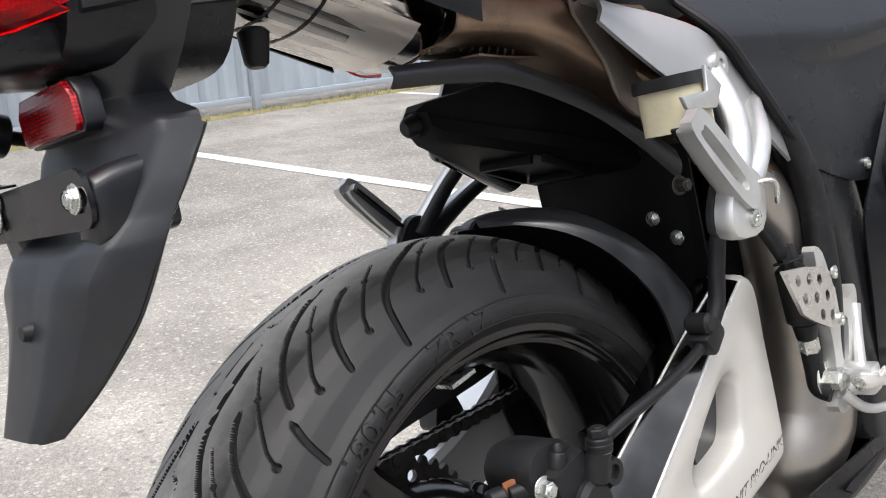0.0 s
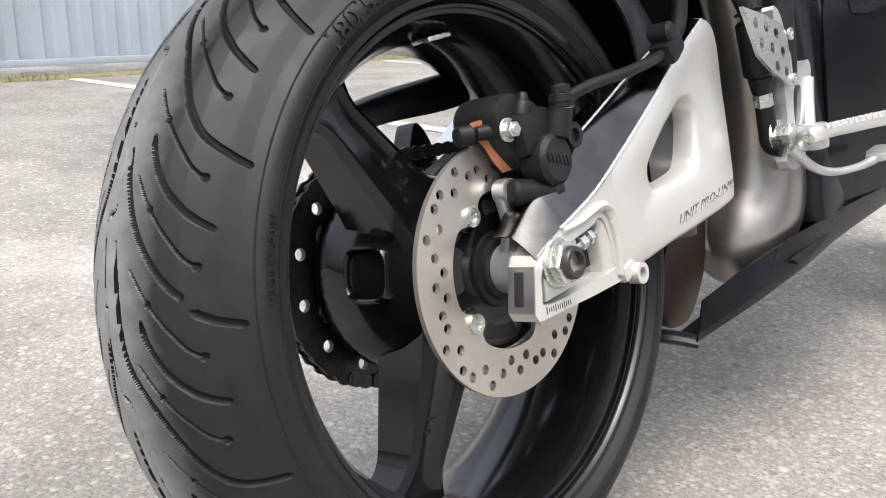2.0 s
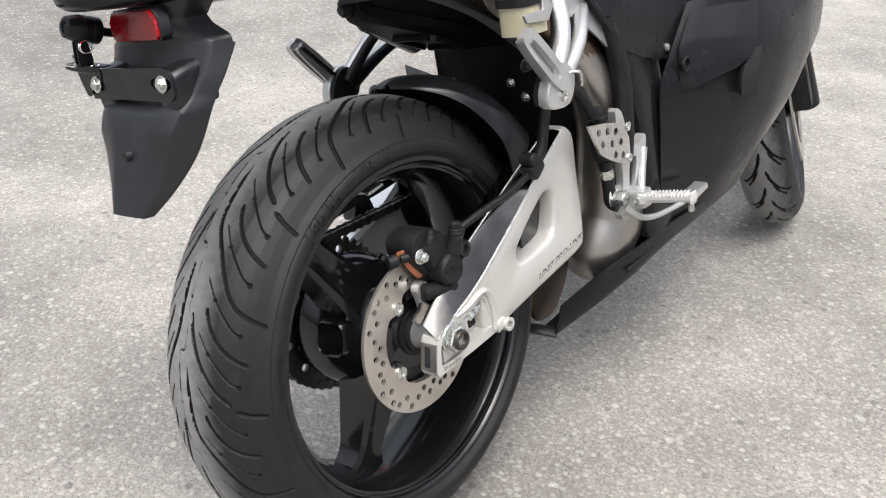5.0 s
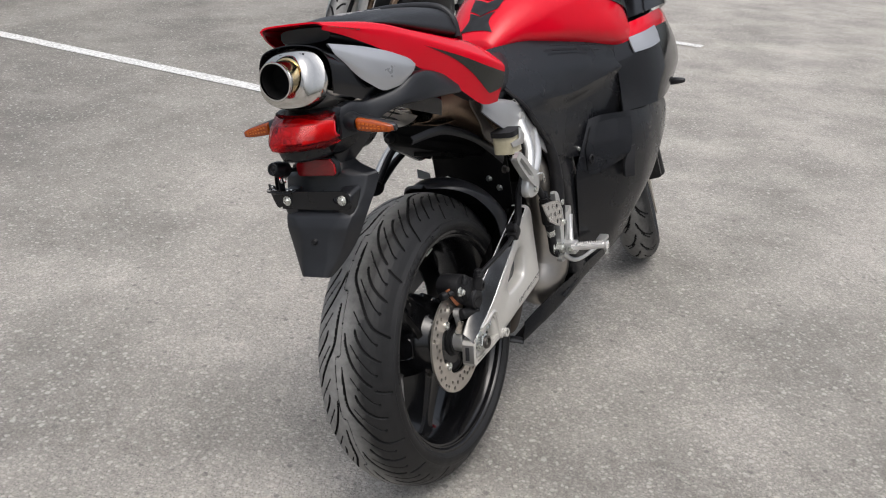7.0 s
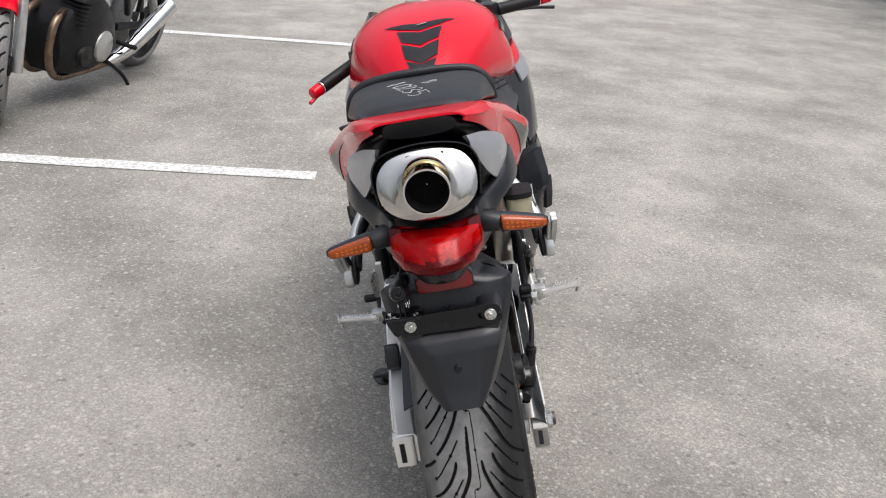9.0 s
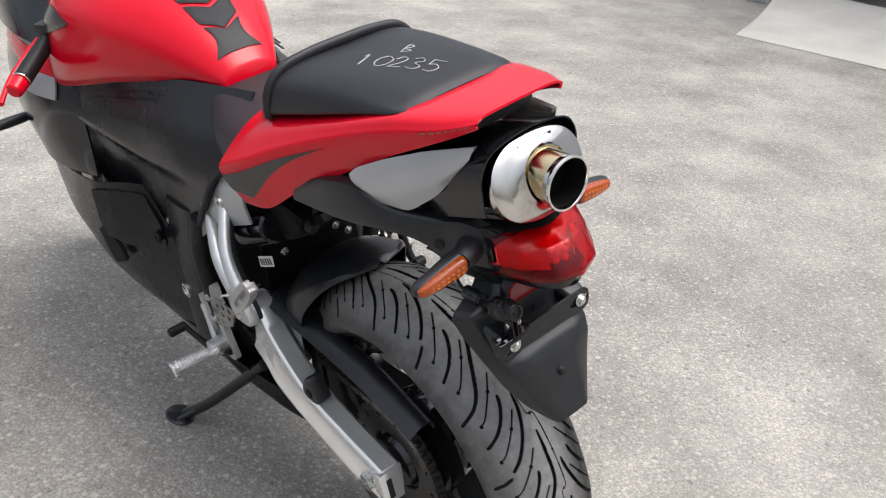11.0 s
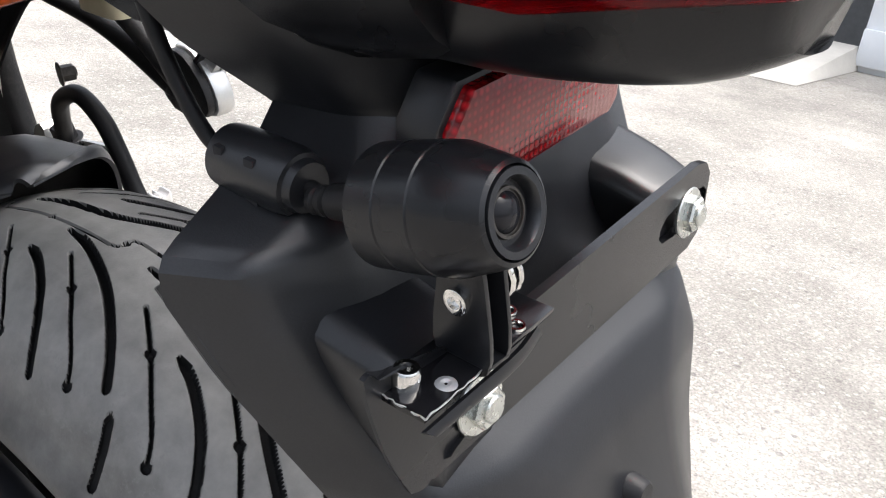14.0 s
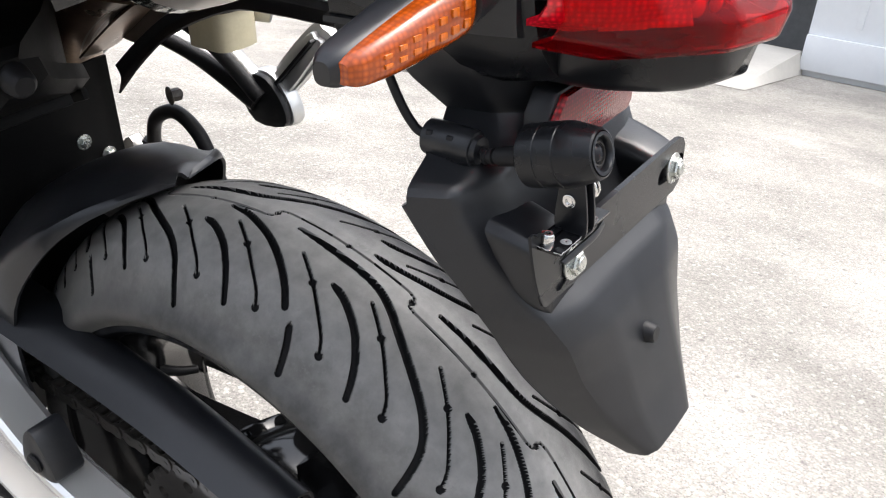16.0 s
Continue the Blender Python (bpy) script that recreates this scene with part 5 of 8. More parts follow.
def passenger_hanger(s):
    grow = lambda a, b: tube([a, tuple((Vector(a) * 0.45 + Vector(b) * 0.55) + V(s * 0.012, 0.006, 0.004)), b], [0.0085, 0.0088, 0.0105], 14, 8, flat=1.25)
    h = part("passenger_hanger", grow((s * 0.140, 0.322, 0.402), (s * 0.196, 0.208, 0.290)), ALLOY, bike, "silver alloy passenger footrest hanger")
    part("hanger_strut", grow((s * 0.142, 0.385, 0.366), (s * 0.198, 0.216, 0.282)), ALLOY, h)
    # added black copies give the inner side its shade
    for a, b in (((0.134, 0.322, 0.400), (0.189, 0.208, 0.288)), ((0.136, 0.385, 0.364), (0.191, 0.216, 0.280))):
        part("hollow_back", grow((s * a[0], a[1], a[2]), (s * b[0], b[1], b[2])), CAST_BLACK, h, "dark backing painted as the shaded inner side")
    for a in ((s * 0.140, 0.322, 0.402), (s * 0.142, 0.385, 0.366)):
        part("hanger_boss", lathe([(-0.012 * s, 0.0055), (-0.012 * s, 0.0125), (0.012 * s, 0.0125), (0.012 * s, 0.0055)], 22, origin=a, loop=True), ALLOY, h)
    part("lower_joint", slab(smooth_outline([(0.176, 0.262), (0.222, 0.258), (0.240, 0.290), (0.222, 0.312), (0.196, 0.312), (0.174, 0.286)], 3), s * 0.194, s * 0.212, 0.004), ALLOY, h)
    # black plate added as the joint's shaded inner side
    part("joint_back", slab(smooth_outline([(0.178, 0.264), (0.220, 0.260), (0.238, 0.290), (0.221, 0.310), (0.197, 0.310), (0.176, 0.286)], 3), s * 0.186, s * 0.1938, 0.002), CAST_BLACK, h)
    part("joint_bolt", cap_screw((s * 0.212, 0.206, 0.272), (s, 0, 0), 0.008, 0.004), ZINC, h)
    # folded peg: a slotted loop outside, rubber teeth inside
    loop_o = smooth_outline([(0.196, 0.282), (0.214, 0.300), (0.152, 0.366), (0.134, 0.368), (0.128, 0.352)], 5)
    loop_i = smooth_outline([(0.188, 0.300), (0.196, 0.306), (0.150, 0.354), (0.141, 0.355), (0.140, 0.347)], 4)
    part("folded_peg", slab(loop_o, s * 0.207, s * 0.217, 0.0, holes=[loop_i]), ALLOY, h, "folded slotted passenger peg")
    part("peg_core", slab(smooth_outline([(0.192, 0.286), (0.208, 0.300), (0.150, 0.360), (0.138, 0.360), (0.134, 0.350)], 4), s * 0.199, s * 0.2068, 0.0015), ALLOY, h)
    bm = bmesh.new()
    for k in range(10):
        t = k / 9
        box((s * 0.1965, 0.196 - 0.052 * t, 0.300 + 0.052 * t), (0.010, 0.020, 0.0032), (-45, 0, 0), 0.001, bm)
    part("peg_grip", bm, RUBBER, h)
    part("peg_spring", tube([(s * 0.206, 0.222, 0.298), (s * 0.220, 0.238, 0.296), (s * 0.216, 0.246, 0.276)], 0.0022, 8), ZINC, h)
    return h


for s in (1, -1):
    passenger_hanger(s)

# ---- subframe and what hangs from it ----
for s in (1, -1):
    edges = [(0.128, 0.168, 0.474, 0.150, 0.456), (0.131, 0.196, 0.466, 0.172, 0.438), (0.134, 0.250, 0.456, 0.225, 0.402), (0.138, 0.310, 0.440, 0.309, 0.364), (0.142, 0.399, 0.394, 0.354, 0.344), (0.143, 0.438, 0.349, 0.392, 0.318), (0.143, 0.490, 0.288, 0.447, 0.276)][0 if s > 0 else 2:]
    grid = [[(x - 0.022, y, z + 0.004) for x, y, z, yl, zl in edges], [(x, y, z) for x, y, z, yl, zl in edges], [(x + 0.007, (y + yl) / 2, (z + zl) / 2) for x, y, z, yl, zl in edges],
            [(x + 0.008, yl, zl) for x, y, z, yl, zl in edges]]
    part("seat_rail", shell([[(s * x, y, z) for x, y, z in r] for r in grid], 4, 4, 0.004, flip=-s, ease=0.18), RAIL, bike, "silver painted seat rail")
part("inner_panel", slab(smooth_outline([(0.154, 0.484), (0.189, 0.426), (0.202, 0.390), (0.238, 0.367), (0.310, 0.352), (0.330, 0.420), (0.240, 0.478)], 3), 0.109, 0.113, 0.001), HEAT_PANEL, bike, "brown-grey metal panel inside the seat rail")
# fluid reservoir on the right
res = part("brake_reservoir", lofted([[(0.137 + dx, 0.190 + dy, z) for dx, dy in ((0, 0), (0.038, 0), (0.043, 0.025), (0.038, 0.050), (0, 0.050), (-0.005, 0.025))] for z in (0.353, 0.356, 0.374, 0.390, 0.3905)], 3, 4), CREAM, bike, "yellowed translucent fluid reservoir with black cap")
part("reservoir_cap", lofted([[(0.1345 + dx, 0.1875 + dy, z) for dx, dy in ((0, 0), (0.043, 0), (0.048, 0.0275), (0.043, 0.055), (0, 0.055), (-0.005, 0.0275))] for z in (0.390, 0.392, 0.398, 0.401)], 2, 4), RUBBER, res)
bm = slab([(0.222, 0.404), (0.244, 0.384), (0.230, 0.366), (0.180, 0.371), (0.174, 0.382), (0.218, 0.382)], 0.1825, 0.1865, 0.0012)
part("reservoir_bracket", bm, ALLOY, res)
# shock absorber and remote canister
part("shock_canister", rod((-0.118, 0.310, 0.335), (-0.116, 0.205, 0.392), 0.026, None, 32, 0.004), BLACK_GLOSS, bike, "black shock absorber canister")
bm = tube([(0.0, 0.42, 0.02), (0.0, 0.40, 0.18), (0.0, 0.36, 0.34)], 0.026, 20)
shock = part("shock_absorber", bm, CAST_BLACK, bike)
coil = [(0.040 * math.cos(t), 0.420 - 0.0012 * t + 0.040 * math.sin(t), 0.05 + 0.0065 * t) for t in (k * 0.5 for k in range(80))]
part("shock_spring", tube(coil, 0.0055, 8, 1), CAST_BLACK, shock)
for c, d in (((0.118, 0.262, 0.300), (1, -0.3, 0)), ((-0.120, 0.286, 0.366), (-1, 0.2, 0))):
    part("frame_bolt", hex_bolt(c, d, 0.0065, 0.012), CHAIN_STEEL, bike)
part("white_label", slab([(0.262, 0.282), (0.318, 0.254), (0.318, 0.276), (0.262, 0.304)], -0.1085, -0.1095, 0.0), WHITE_LABEL, bike, "white warning sticker with dark bars")
bm = bmesh.new()
for k in range(5):
    box((-0.1100, 0.271 + k * 0.0095, 0.2885 - k * 0.0048), (0.0006, 0.006, 0.012), (-26, 0, 0), 0, bm)
part("label_print", bm, PRINT, bike)
# battery tray, inner mudguard and lower tail floor, all dark plastic
tray = []
for y, x0, x1, low, top in ((0.142, -0.106, -0.064, 0.398, 0.424), (0.150, -0.110, -0.056, 0.390, 0.430), (0.190, -0.112, -0.014, 0.368, 0.434), (0.240, -0.112, 0.026, 0.345, 0.435), (0.300, -0.110, 0.048, 0.322, 0.425), (0.360, -0.100, 0.058, 0.300, 0.390)):
    tray.append([(x0, y, low + 0.012), (x0 + 0.010, y, low), (x1 - 0.012, y, low), (x1, y, low + 0.008), (x1 - 0.004, y, low + 0.022), (x1 - 0.018, y, low + 0.024), (x1 - 0.018, y, top), (x0 + 0.008, y, top), (x0, y, top - 0.008)])
bm = bmesh.new()
rings(bm, tray)
tray_body = part("under_tray", bm, SHADED_PLASTIC, bike, "black plastic tray under the seat", 25)
part("tray_lamp", rod((-0.088, 0.146, 0.411), (-0.090, 0.128, 0.408), 0.012, 0.010, 20, 0.003), RUBBER, tray_body)
g = [[(x, 0.318 - 0.10 * (z - 0.20) ** 2 + 0.010 * (abs(x) > 0.08), z) for x in (-0.098, -0.085, -0.040, 0.040, 0.085, 0.098)] for z in (0.060, 0.120, 0.200, 0.280, 0.335)]
guard = part("inner_mudguard", shell(g, 4, 4, 0.003, ease=0.2), SHADED_PLASTIC, bike, "black plastic inner mudguard ahead of the tyre")
for x, z in ((0.050, 0.262), (0.074, 0.240), (-0.060, 0.262)):
    part("guard_bolt", hex_bolt((x, 0.316, z), (0, -1, 0), 0.0055, 0.006), ZINC, guard)
# lip of the exhaust shield and its heat-stained flank
lip = [(-0.022, 0.452, 0.435), (0.050, 0.450, 0.431), (0.106, 0.441, 0.422), (0.190, 0.406, 0.386), (0.250, 0.370, 0.346), (0.306, 0.330, 0.300)]
part("shield_lip", shell([[(0.066 + 0.10 * max(y, 0), y, a) for y, a, b in lip], [(0.070 + 0.10 * max(y, 0), y, (a + b) / 2) for y, a, b in lip], [(0.064 + 0.10 * max(y, 0), y, b) for y, a, b in lip]], 3, 4, 0.002), PLASTIC, bike, "dark grey lip below the exhaust shield")
flank = [(0.040, 0.462, 0.486, 0.540), (0.120, 0.452, 0.474, 0.530), (0.190, 0.420, 0.446, 0.505), (0.250, 0.386, 0.414, 0.470), (0.320, 0.340, 0.368, 0.415)]
part("shield_flank", shell([[(0.030 + 0.12 * y, y, a), (0.070 + 0.14 * y, y, a + 0.004), (0.084 + 0.14 * y, y, b), (0.086 + 0.14 * y, y, c)] for y, a, b, c in flank], 4, 4, 0.002), BURNT, bike, "brown heat-stained steel exhaust shield")
part("tail_floor", half_body([[(0, -0.210, 0.512), (0.060, -0.210, 0.510), (0.060, -0.210, 0.500), (0, -0.210, 0.498)],
                              [(0, -0.180, 0.511), (0.070, -0.180, 0.509), (0.071, -0.180, 0.500), (0, -0.180, 0.498)],
                              [(0, -0.148, 0.510), (0.076, -0.148, 0.508), (0.077, -0.148, 0.501), (0, -0.148, 0.498)]], 3, 3), PLASTIC, bike, "black tail floor")
bm = bmesh.new()
for x, y, z, sx, sy in ((-0.045, 0.215, 0.352, 0.070, 0.006), (-0.030, 0.280, 0.326, 0.080, 0.006), (-0.078, 0.248, 0.339, 0.006, 0.070), (0.004, 0.248, 0.339, 0.006, 0.070)):
    box((x, y, z), (sx, sy, 0.010), (-21, 0, 0), 0.002, bm)
part("tray_ribs", bm, SHADED_PLASTIC, tray_body)
part("tail_buffer", rod((0.012, -0.094, 0.498), (0.012, -0.098, 0.470), 0.012, 0.009, 18, 0.003), RUBBER, bike)

# ---- exhaust under the tail ----
exhaust = part("exhaust_pipe", tube([(0.052, 0.490, -0.110), (0.060, 0.486, -0.090), (0.069, 0.490, -0.062), (0.078, 0.514, -0.020), (0.086, 0.518, 0.050), (0.096, 0.502, 0.120), (0.104, 0.476, 0.180), (0.110, 0.442, 0.240), (0.100, 0.398, 0.314), (0.076, 0.320, 0.390), (0.050, 0.220, 0.445), (0.024, 0.130, 0.482), (0.0, 0.060, 0.504)],
                                    [0.040, 0.055, 0.062, 0.064, 0.058, 0.050, 0.042, 0.036, 0.033, 0.033, 0.033, 0.034, 0.038], 28, 8), COLLECTOR, bike, "satin steel exhaust collector rising under the seat")
part("upper_pipe", tube([(0.110, 0.442, 0.242), (0.100, 0.399, 0.315), (0.076, 0.321, 0.391), (0.050, 0.221, 0.446), (0.024, 0.131, 0.483)], [0.0352, 0.0345, 0.0345, 0.0345, 0.0355], 24, 8), BURNT, exhaust, "brown heat-stained pipe")
part("heat_plate", slab(smooth_outline([(0.300, -0.100), (0.330, -0.050), (0.366, -0.010), (0.440, 0.010), (0.420, -0.080), (0.395, -0.118), (0.358, -0.145), (0.312, -0.140)], 3), 0.040, 0.050, 0.003), SCORCHED, exhaust, "dark brown scorched exhaust joint")
part("pipe_seam", rod((0.140, 0.470, 0.020), (0.150, 0.470, 0.020), 0.007, None, 14, 0.001), BRUSHED, exhaust)
for a, b in (((0.050, 0.06, 0.470), (0.062, 0.13, 0.450)), ((0.088, 0.24, 0.412), (0.106, 0.31, 0.366))):
    a, b = Vector(a), Vector(b)
    u, w = frame_of(b - a)
    pts = [a.lerp(b, t / 60) + (u * math.cos(t * 0.9) + w * math.sin(t * 0.9)) * 0.006 for t in range(61)]
    part("exhaust_spring", tube([tuple(p) for p in pts], 0.0014, 6, 1), CHAIN_STEEL, exhaust)


def oval(c, ax, hw, hh, n=40, power=2.3):
    """A ring of a rounded oval about a slanting axis."""
    c, ax = Vector(c), Vector(ax).normalized()
    u = V(1, 0, 0)
    w = u.cross(ax).normalized()
    if w.z < 0:
        w = -w
    out = []
    for i in range(n):
        t = 2 * math.pi * i / n
        cx, sx = math.cos(t), math.sin(t)
        out.append(c + u * hw * math.copysign(abs(cx) ** (2 / power), cx) + w * hh * math.copysign(abs(sx) ** (2 / power), sx))
    return out


AX = V(0, -0.938, 0.346)
M0 = V(0, -0.262, 0.618)
muffler = bmesh.new()
rings(muffler, [oval(M0 - AX * d, AX, hw, hh) for d, hw, hh in ((0.0, 0.065, 0.0475), (0.010, 0.0665, 0.049), (0.12, 0.0665, 0.0495), (0.25, 0.0665, 0.0495), (0.335, 0.0655, 0.0490), (0.348, 0.060, 0.044), (0.356, 0.040, 0.032))])
muf = part("muffler", muffler, SLEEVE, bike, "polished steel oval muffler under the tail")
bm = bmesh.new()
rings(bm, [oval(M0 + AX * d, AX, hw, hh) for d, hw, hh in ((-0.012, 0.0690, 0.0495), (-0.004, 0.0710, 0.0510), (0.003, 0.0700, 0.0500), (0.006, 0.0650, 0.0460), (0.008, 0.053, 0.0415), (0.010, 0.042, 0.0385), (0.014, 0.0345, 0.0345), (0.018, 0.0325, 0.0325), (0.006, 0.030, 0.030))])
part("end_cap", bm, CAP_STEEL, muf, "polished steel end cap")
axy = V(0, -1, 0.02).normalized()
bm = bmesh.new()
T0 = V(0.0, -0.268, 0.6225)
rings(bm, [oval(T0 + axy * d, axy, r, r, 40, 2.0) for d, r in ((0.0, 0.0335), (0.003, 0.0335), (0.004, 0.0310), (0.034, 0.0302))], True, False)
part("tail_pipe", bm, GOLD_STEEL, muf, "gold heat-tinted tail pipe")
bm = bmesh.new()
rings(bm, [oval(T0 + axy * d, axy, r, r, 40, 2.0) for d, r in ((0.030, 0.0300), (0.036, 0.0315), (0.040, 0.0330), (0.0425, 0.0325), (0.0425, 0.0300), (0.040, 0.0290), (0.037, 0.0288))], True, False)
part("pipe_rim", bm, CHROME, muf)
bm = bmesh.new()
rings(bm, [oval(T0 + axy * d, axy, r, r, 40, 2.0) for d, r in ((0.0395, 0.0287), (0.036, 0.0284), (0.010, 0.0278), (0.0095, 0.001))], True, False)
part("pipe_bore", bm, BORE_SHADE, muf, "tail pipe bore with its shade painted black")
bm = bmesh.new()
face = M0 + AX * 0.0072 + V(0, 0.346, 0.938) * 0.0385
for k in range(5):
    box((0.000 + 0.0068 * k, face.y, face.z), (0.0046, 0.0012, 0.0044), (-20.2, 0, 0), 0.0, bm)
for k in range(2):
    box((-0.020 + 0.0085 * k, face.y, face.z), (0.0066, 0.0012, 0.0048), (-20.2, 0, 0), 0.0, bm)
part("cap_marking", bm, CAST_BLACK, muf, "dark engraved maker's marks as plain bars")
bm = bmesh.new()
rings(bm, [[V(0.040 + 0.004 * math.sin(t) + k * 0.0006, -0.150 + 0.030 * math.cos(t) * g, 0.5335 + k * 0.0 - 0.012 * math.cos(t) * g + 0.010 * math.sin(t) * g) for t in (2 * math.pi * i / 28 for i in range(28))] for k, g in ((0, 1.0), (1, 0.98), (1, 0.86), (0, 0.84))], True, False)
part("maker_badge", bm, CHROME, muf)
def sleeve_point(d, turn, s, out=1.006):
    """A point on the muffler's skin: d forward of the cap, turned down from the side."""
    c, h = math.cos(turn), math.sin(turn)
    up = V(1, 0, 0).cross(AX).normalized()
    up = up if up.z > 0 else -up
    return M0 - AX * d + (V(s, 0, 0) * 0.0662 * abs(c) ** (2 / 2.3) - up * 0.0490 * abs(h) ** (2 / 2.3)) * out


for s in (1, -1):
    bm = bmesh.new()
    for k in range(5):
        rings(bm, [[sleeve_point(0.050 + 0.0125 * k + e, radians(t), s) for t in (3, 8, 13, 18)] for e in (0.0, 0.0085)], closed=False)
    part("side_marking", bm, PALE_PRINT, muf, "pale maker's mark as plain bars")
# added lighter sheet that paints ground light onto the underside
bm = bmesh.new()
rings(bm, [[sleeve_point(d, radians(t), 1, 1.012) for t in (30, 45, 60, 75)] + [sleeve_point(d, radians(t), -1, 1.012) for t in (90, 75, 60, 45, 30)] for d in (0.020, 0.080, 0.150, 0.230, 0.320)], closed=False)
part("belly_skin", bm, BELLY, muf, "steel muffler underside painted lighter for light off the ground")
part("lower_seam", tube([(-0.03, -0.255, 0.571), (0.0, -0.25, 0.567), (0.03, -0.255, 0.571)], 0.002, 8), CHROME, muf)
for d in (0.152, 0.178, 0.200, 0.232):
    bm = bmesh.new()
    rings(bm, [oval(M0 - AX * (d + q), AX, 0.0664 + g, 0.0490 + g) for q, g in ((-0.0022, -0.0006), (-0.0014, 0.0010), (0.0014, 0.0010), (0.0022, -0.0006))], True, False)
    part("muffler_band", bm, CAST_BLACK, muf)
g = []
for y, half in ((-0.252, 0.0745), (-0.18, 0.078), (-0.08, 0.086), (0.06, 0.098)):
    mid = 0.618 - 0.369 * (y + 0.262)
    g.append([(q * half, y, mid + h) for q, h in ((-0.95, -0.026), (-1, 0.006), (-0.97, 0.030), (-0.72, 0.050), (0, 0.058), (0.72, 0.050), (0.97, 0.030), (1, 0.006), (0.95, -0.026))])
part("heat_shield", shell(g, 5, 4, 0.002), BLACK_GLOSS, muf, "gloss black shield over the muffler")
g = [[(x, y, z + 0.004 * (1 - abs(x) / 0.07)) for x in (-0.010, 0.012, 0.034, 0.055, 0.075)] for y, z in ((0.07, 0.450), (0.12, 0.443), (0.20, 0.436), (0.27, 0.41))]
part("belly_shield", shell(g, 4, 4, 0.002), BURNT, muf, "brown heat-stained steel shield")
# ---- tail cowl, red ----
COWL = [(-0.240, [(0.000, 0.707), (0.050, 0.706), (0.065, 0.701), (0.067, 0.698), (0.064, 0.692)]),
        (-0.200, [(0.000, 0.701), (0.070, 0.699), (0.087, 0.690), (0.089, 0.684), (0.085, 0.672)]),
        (-0.120, [(0.000, 0.686), (0.088, 0.684), (0.108, 0.672), (0.111, 0.660), (0.105, 0.632)]),
        (-0.030, [(0.000, 0.660), (0.102, 0.656), (0.127, 0.642), (0.132, 0.626), (0.122, 0.580)]),
        (0.060, [(0.000, 0.632), (0.115, 0.629), (0.150, 0.608), (0.158, 0.588), (0.140, 0.525)]),
        (0.130, [(0.000, 0.606), (0.120, 0.610), (0.172, 0.576), (0.180, 0.552), (0.152, 0.477)]),
        (0.180, [(0.000, 0.590), (0.105, 0.599), (0.178, 0.556), (0.188, 0.530), (0.163, 0.470)])]


def cowl_side(s):
    return [[(s * x, y, z) for x, z in row] for y, row in COWL]


for s in (1, -1):
    ob = part("tail_cowl", shell(cowl_side(s), 8, 5, 0.003, flip=-s), RED, bike, "glossy red tail cowl", 50)
    # dark graphic laid on the flank
    pts = grid_points(cowl_side(s), 8, 5)
    bm = bmesh.new()
    U, C = len(pts) - 1, len(pts[0]) - 1

    def on(u, v):
        i, j = min(max(u, 0), 0.999) * U, min(max(v, 0), 0.999) * C
        a, b = int(i), int(j)
        f, g = i - a, j - b
        p = pts[a][b].lerp(pts[a + 1][b], f).lerp(pts[a][b + 1].lerp(pts[a + 1][b + 1], f), g)
        n = (pts[a + 1][b] - pts[a][b]).cross(pts[a][b + 1] - pts[a][b]).normalized()
        return p + n * 0.0012 * (1 if n.x * s > 0 else -1)
    rows = []
    for i in range(29):
        t = i / 28
        u = 0.995 - 0.505 * t
        hi = 0.75 + 0.01 * t
        lo = 0.87 + 0.167 * t if t < 0.24 else 0.76 + 0.15 * ((1 - t) / 0.76) ** 1.3
        rows.append([on(u, hi + (max(lo, hi) - hi) * k / 6) for k in range(7)])
    rings(bm, rows, closed=False)
    part("flank_graphic", bm, STRIPE, ob, "dark flash graphic")
    bm = bmesh.new()
    for k in range(7):
        u0 = 0.045 + 0.026 * k
        rings(bm, [[on(u0, 0.66), on(u0 + 0.018, 0.66)], [on(u0, 0.72), on(u0 + 0.018, 0.72)]], closed=False)
    part("cowl_marking", bm, BURNT, ob, "small dark model marking as plain bars")
# dark recess at the tail end, above the muffler
part("tail_recess", half_body([[(0, -0.205, 0.694), (0.042, -0.205, 0.692), (0.052, -0.205, 0.684), (0.046, -0.205, 0.672), (0, -0.205, 0.668)],
                               [(0, -0.12, 0.676), (0.072, -0.12, 0.674), (0.088, -0.12, 0.656), (0.080, -0.12, 0.632), (0, -0.12, 0.626)],
                               [(0, 0.05, 0.622), (0.100, 0.05, 0.618), (0.128, 0.05, 0.590), (0.112, 0.05, 0.540), (0, 0.05, 0.536)],
                               [(0, 0.16, 0.590), (0.098, 0.16, 0.590), (0.150, 0.16, 0.550), (0.120, 0.16, 0.480), (0, 0.16, 0.476)]], 5, 4), PLASTIC, bike, "black inner tail moulding")
# ---- silver side covers ----
for s in (1, -1):
    g = [[(0.064, -0.232, 0.668), (0.088, -0.172, 0.652), (0.110, -0.120, 0.632), (0.124, -0.078, 0.611), (0.127, -0.064, 0.598)],
         [(0.067, -0.229, 0.660), (0.094, -0.178, 0.634), (0.116, -0.126, 0.612), (0.128, -0.084, 0.596), (0.128, -0.068, 0.592)],
         [(0.068, -0.226, 0.652), (0.092, -0.186, 0.612), (0.113, -0.138, 0.588), (0.124, -0.096, 0.582), (0.127, -0.074, 0.587)],
         [(0.067, -0.222, 0.648), (0.086, -0.186, 0.598), (0.102, -0.146, 0.566), (0.116, -0.104, 0.568), (0.125, -0.078, 0.583)]]
    part("side_cover", shell([[(s * x, y, z) for x, y, z in r] for r in g], 6, 6, 0.006, flip=s, ease=0.22), SILVER, bike, "satin silver exhaust side cover", 55)

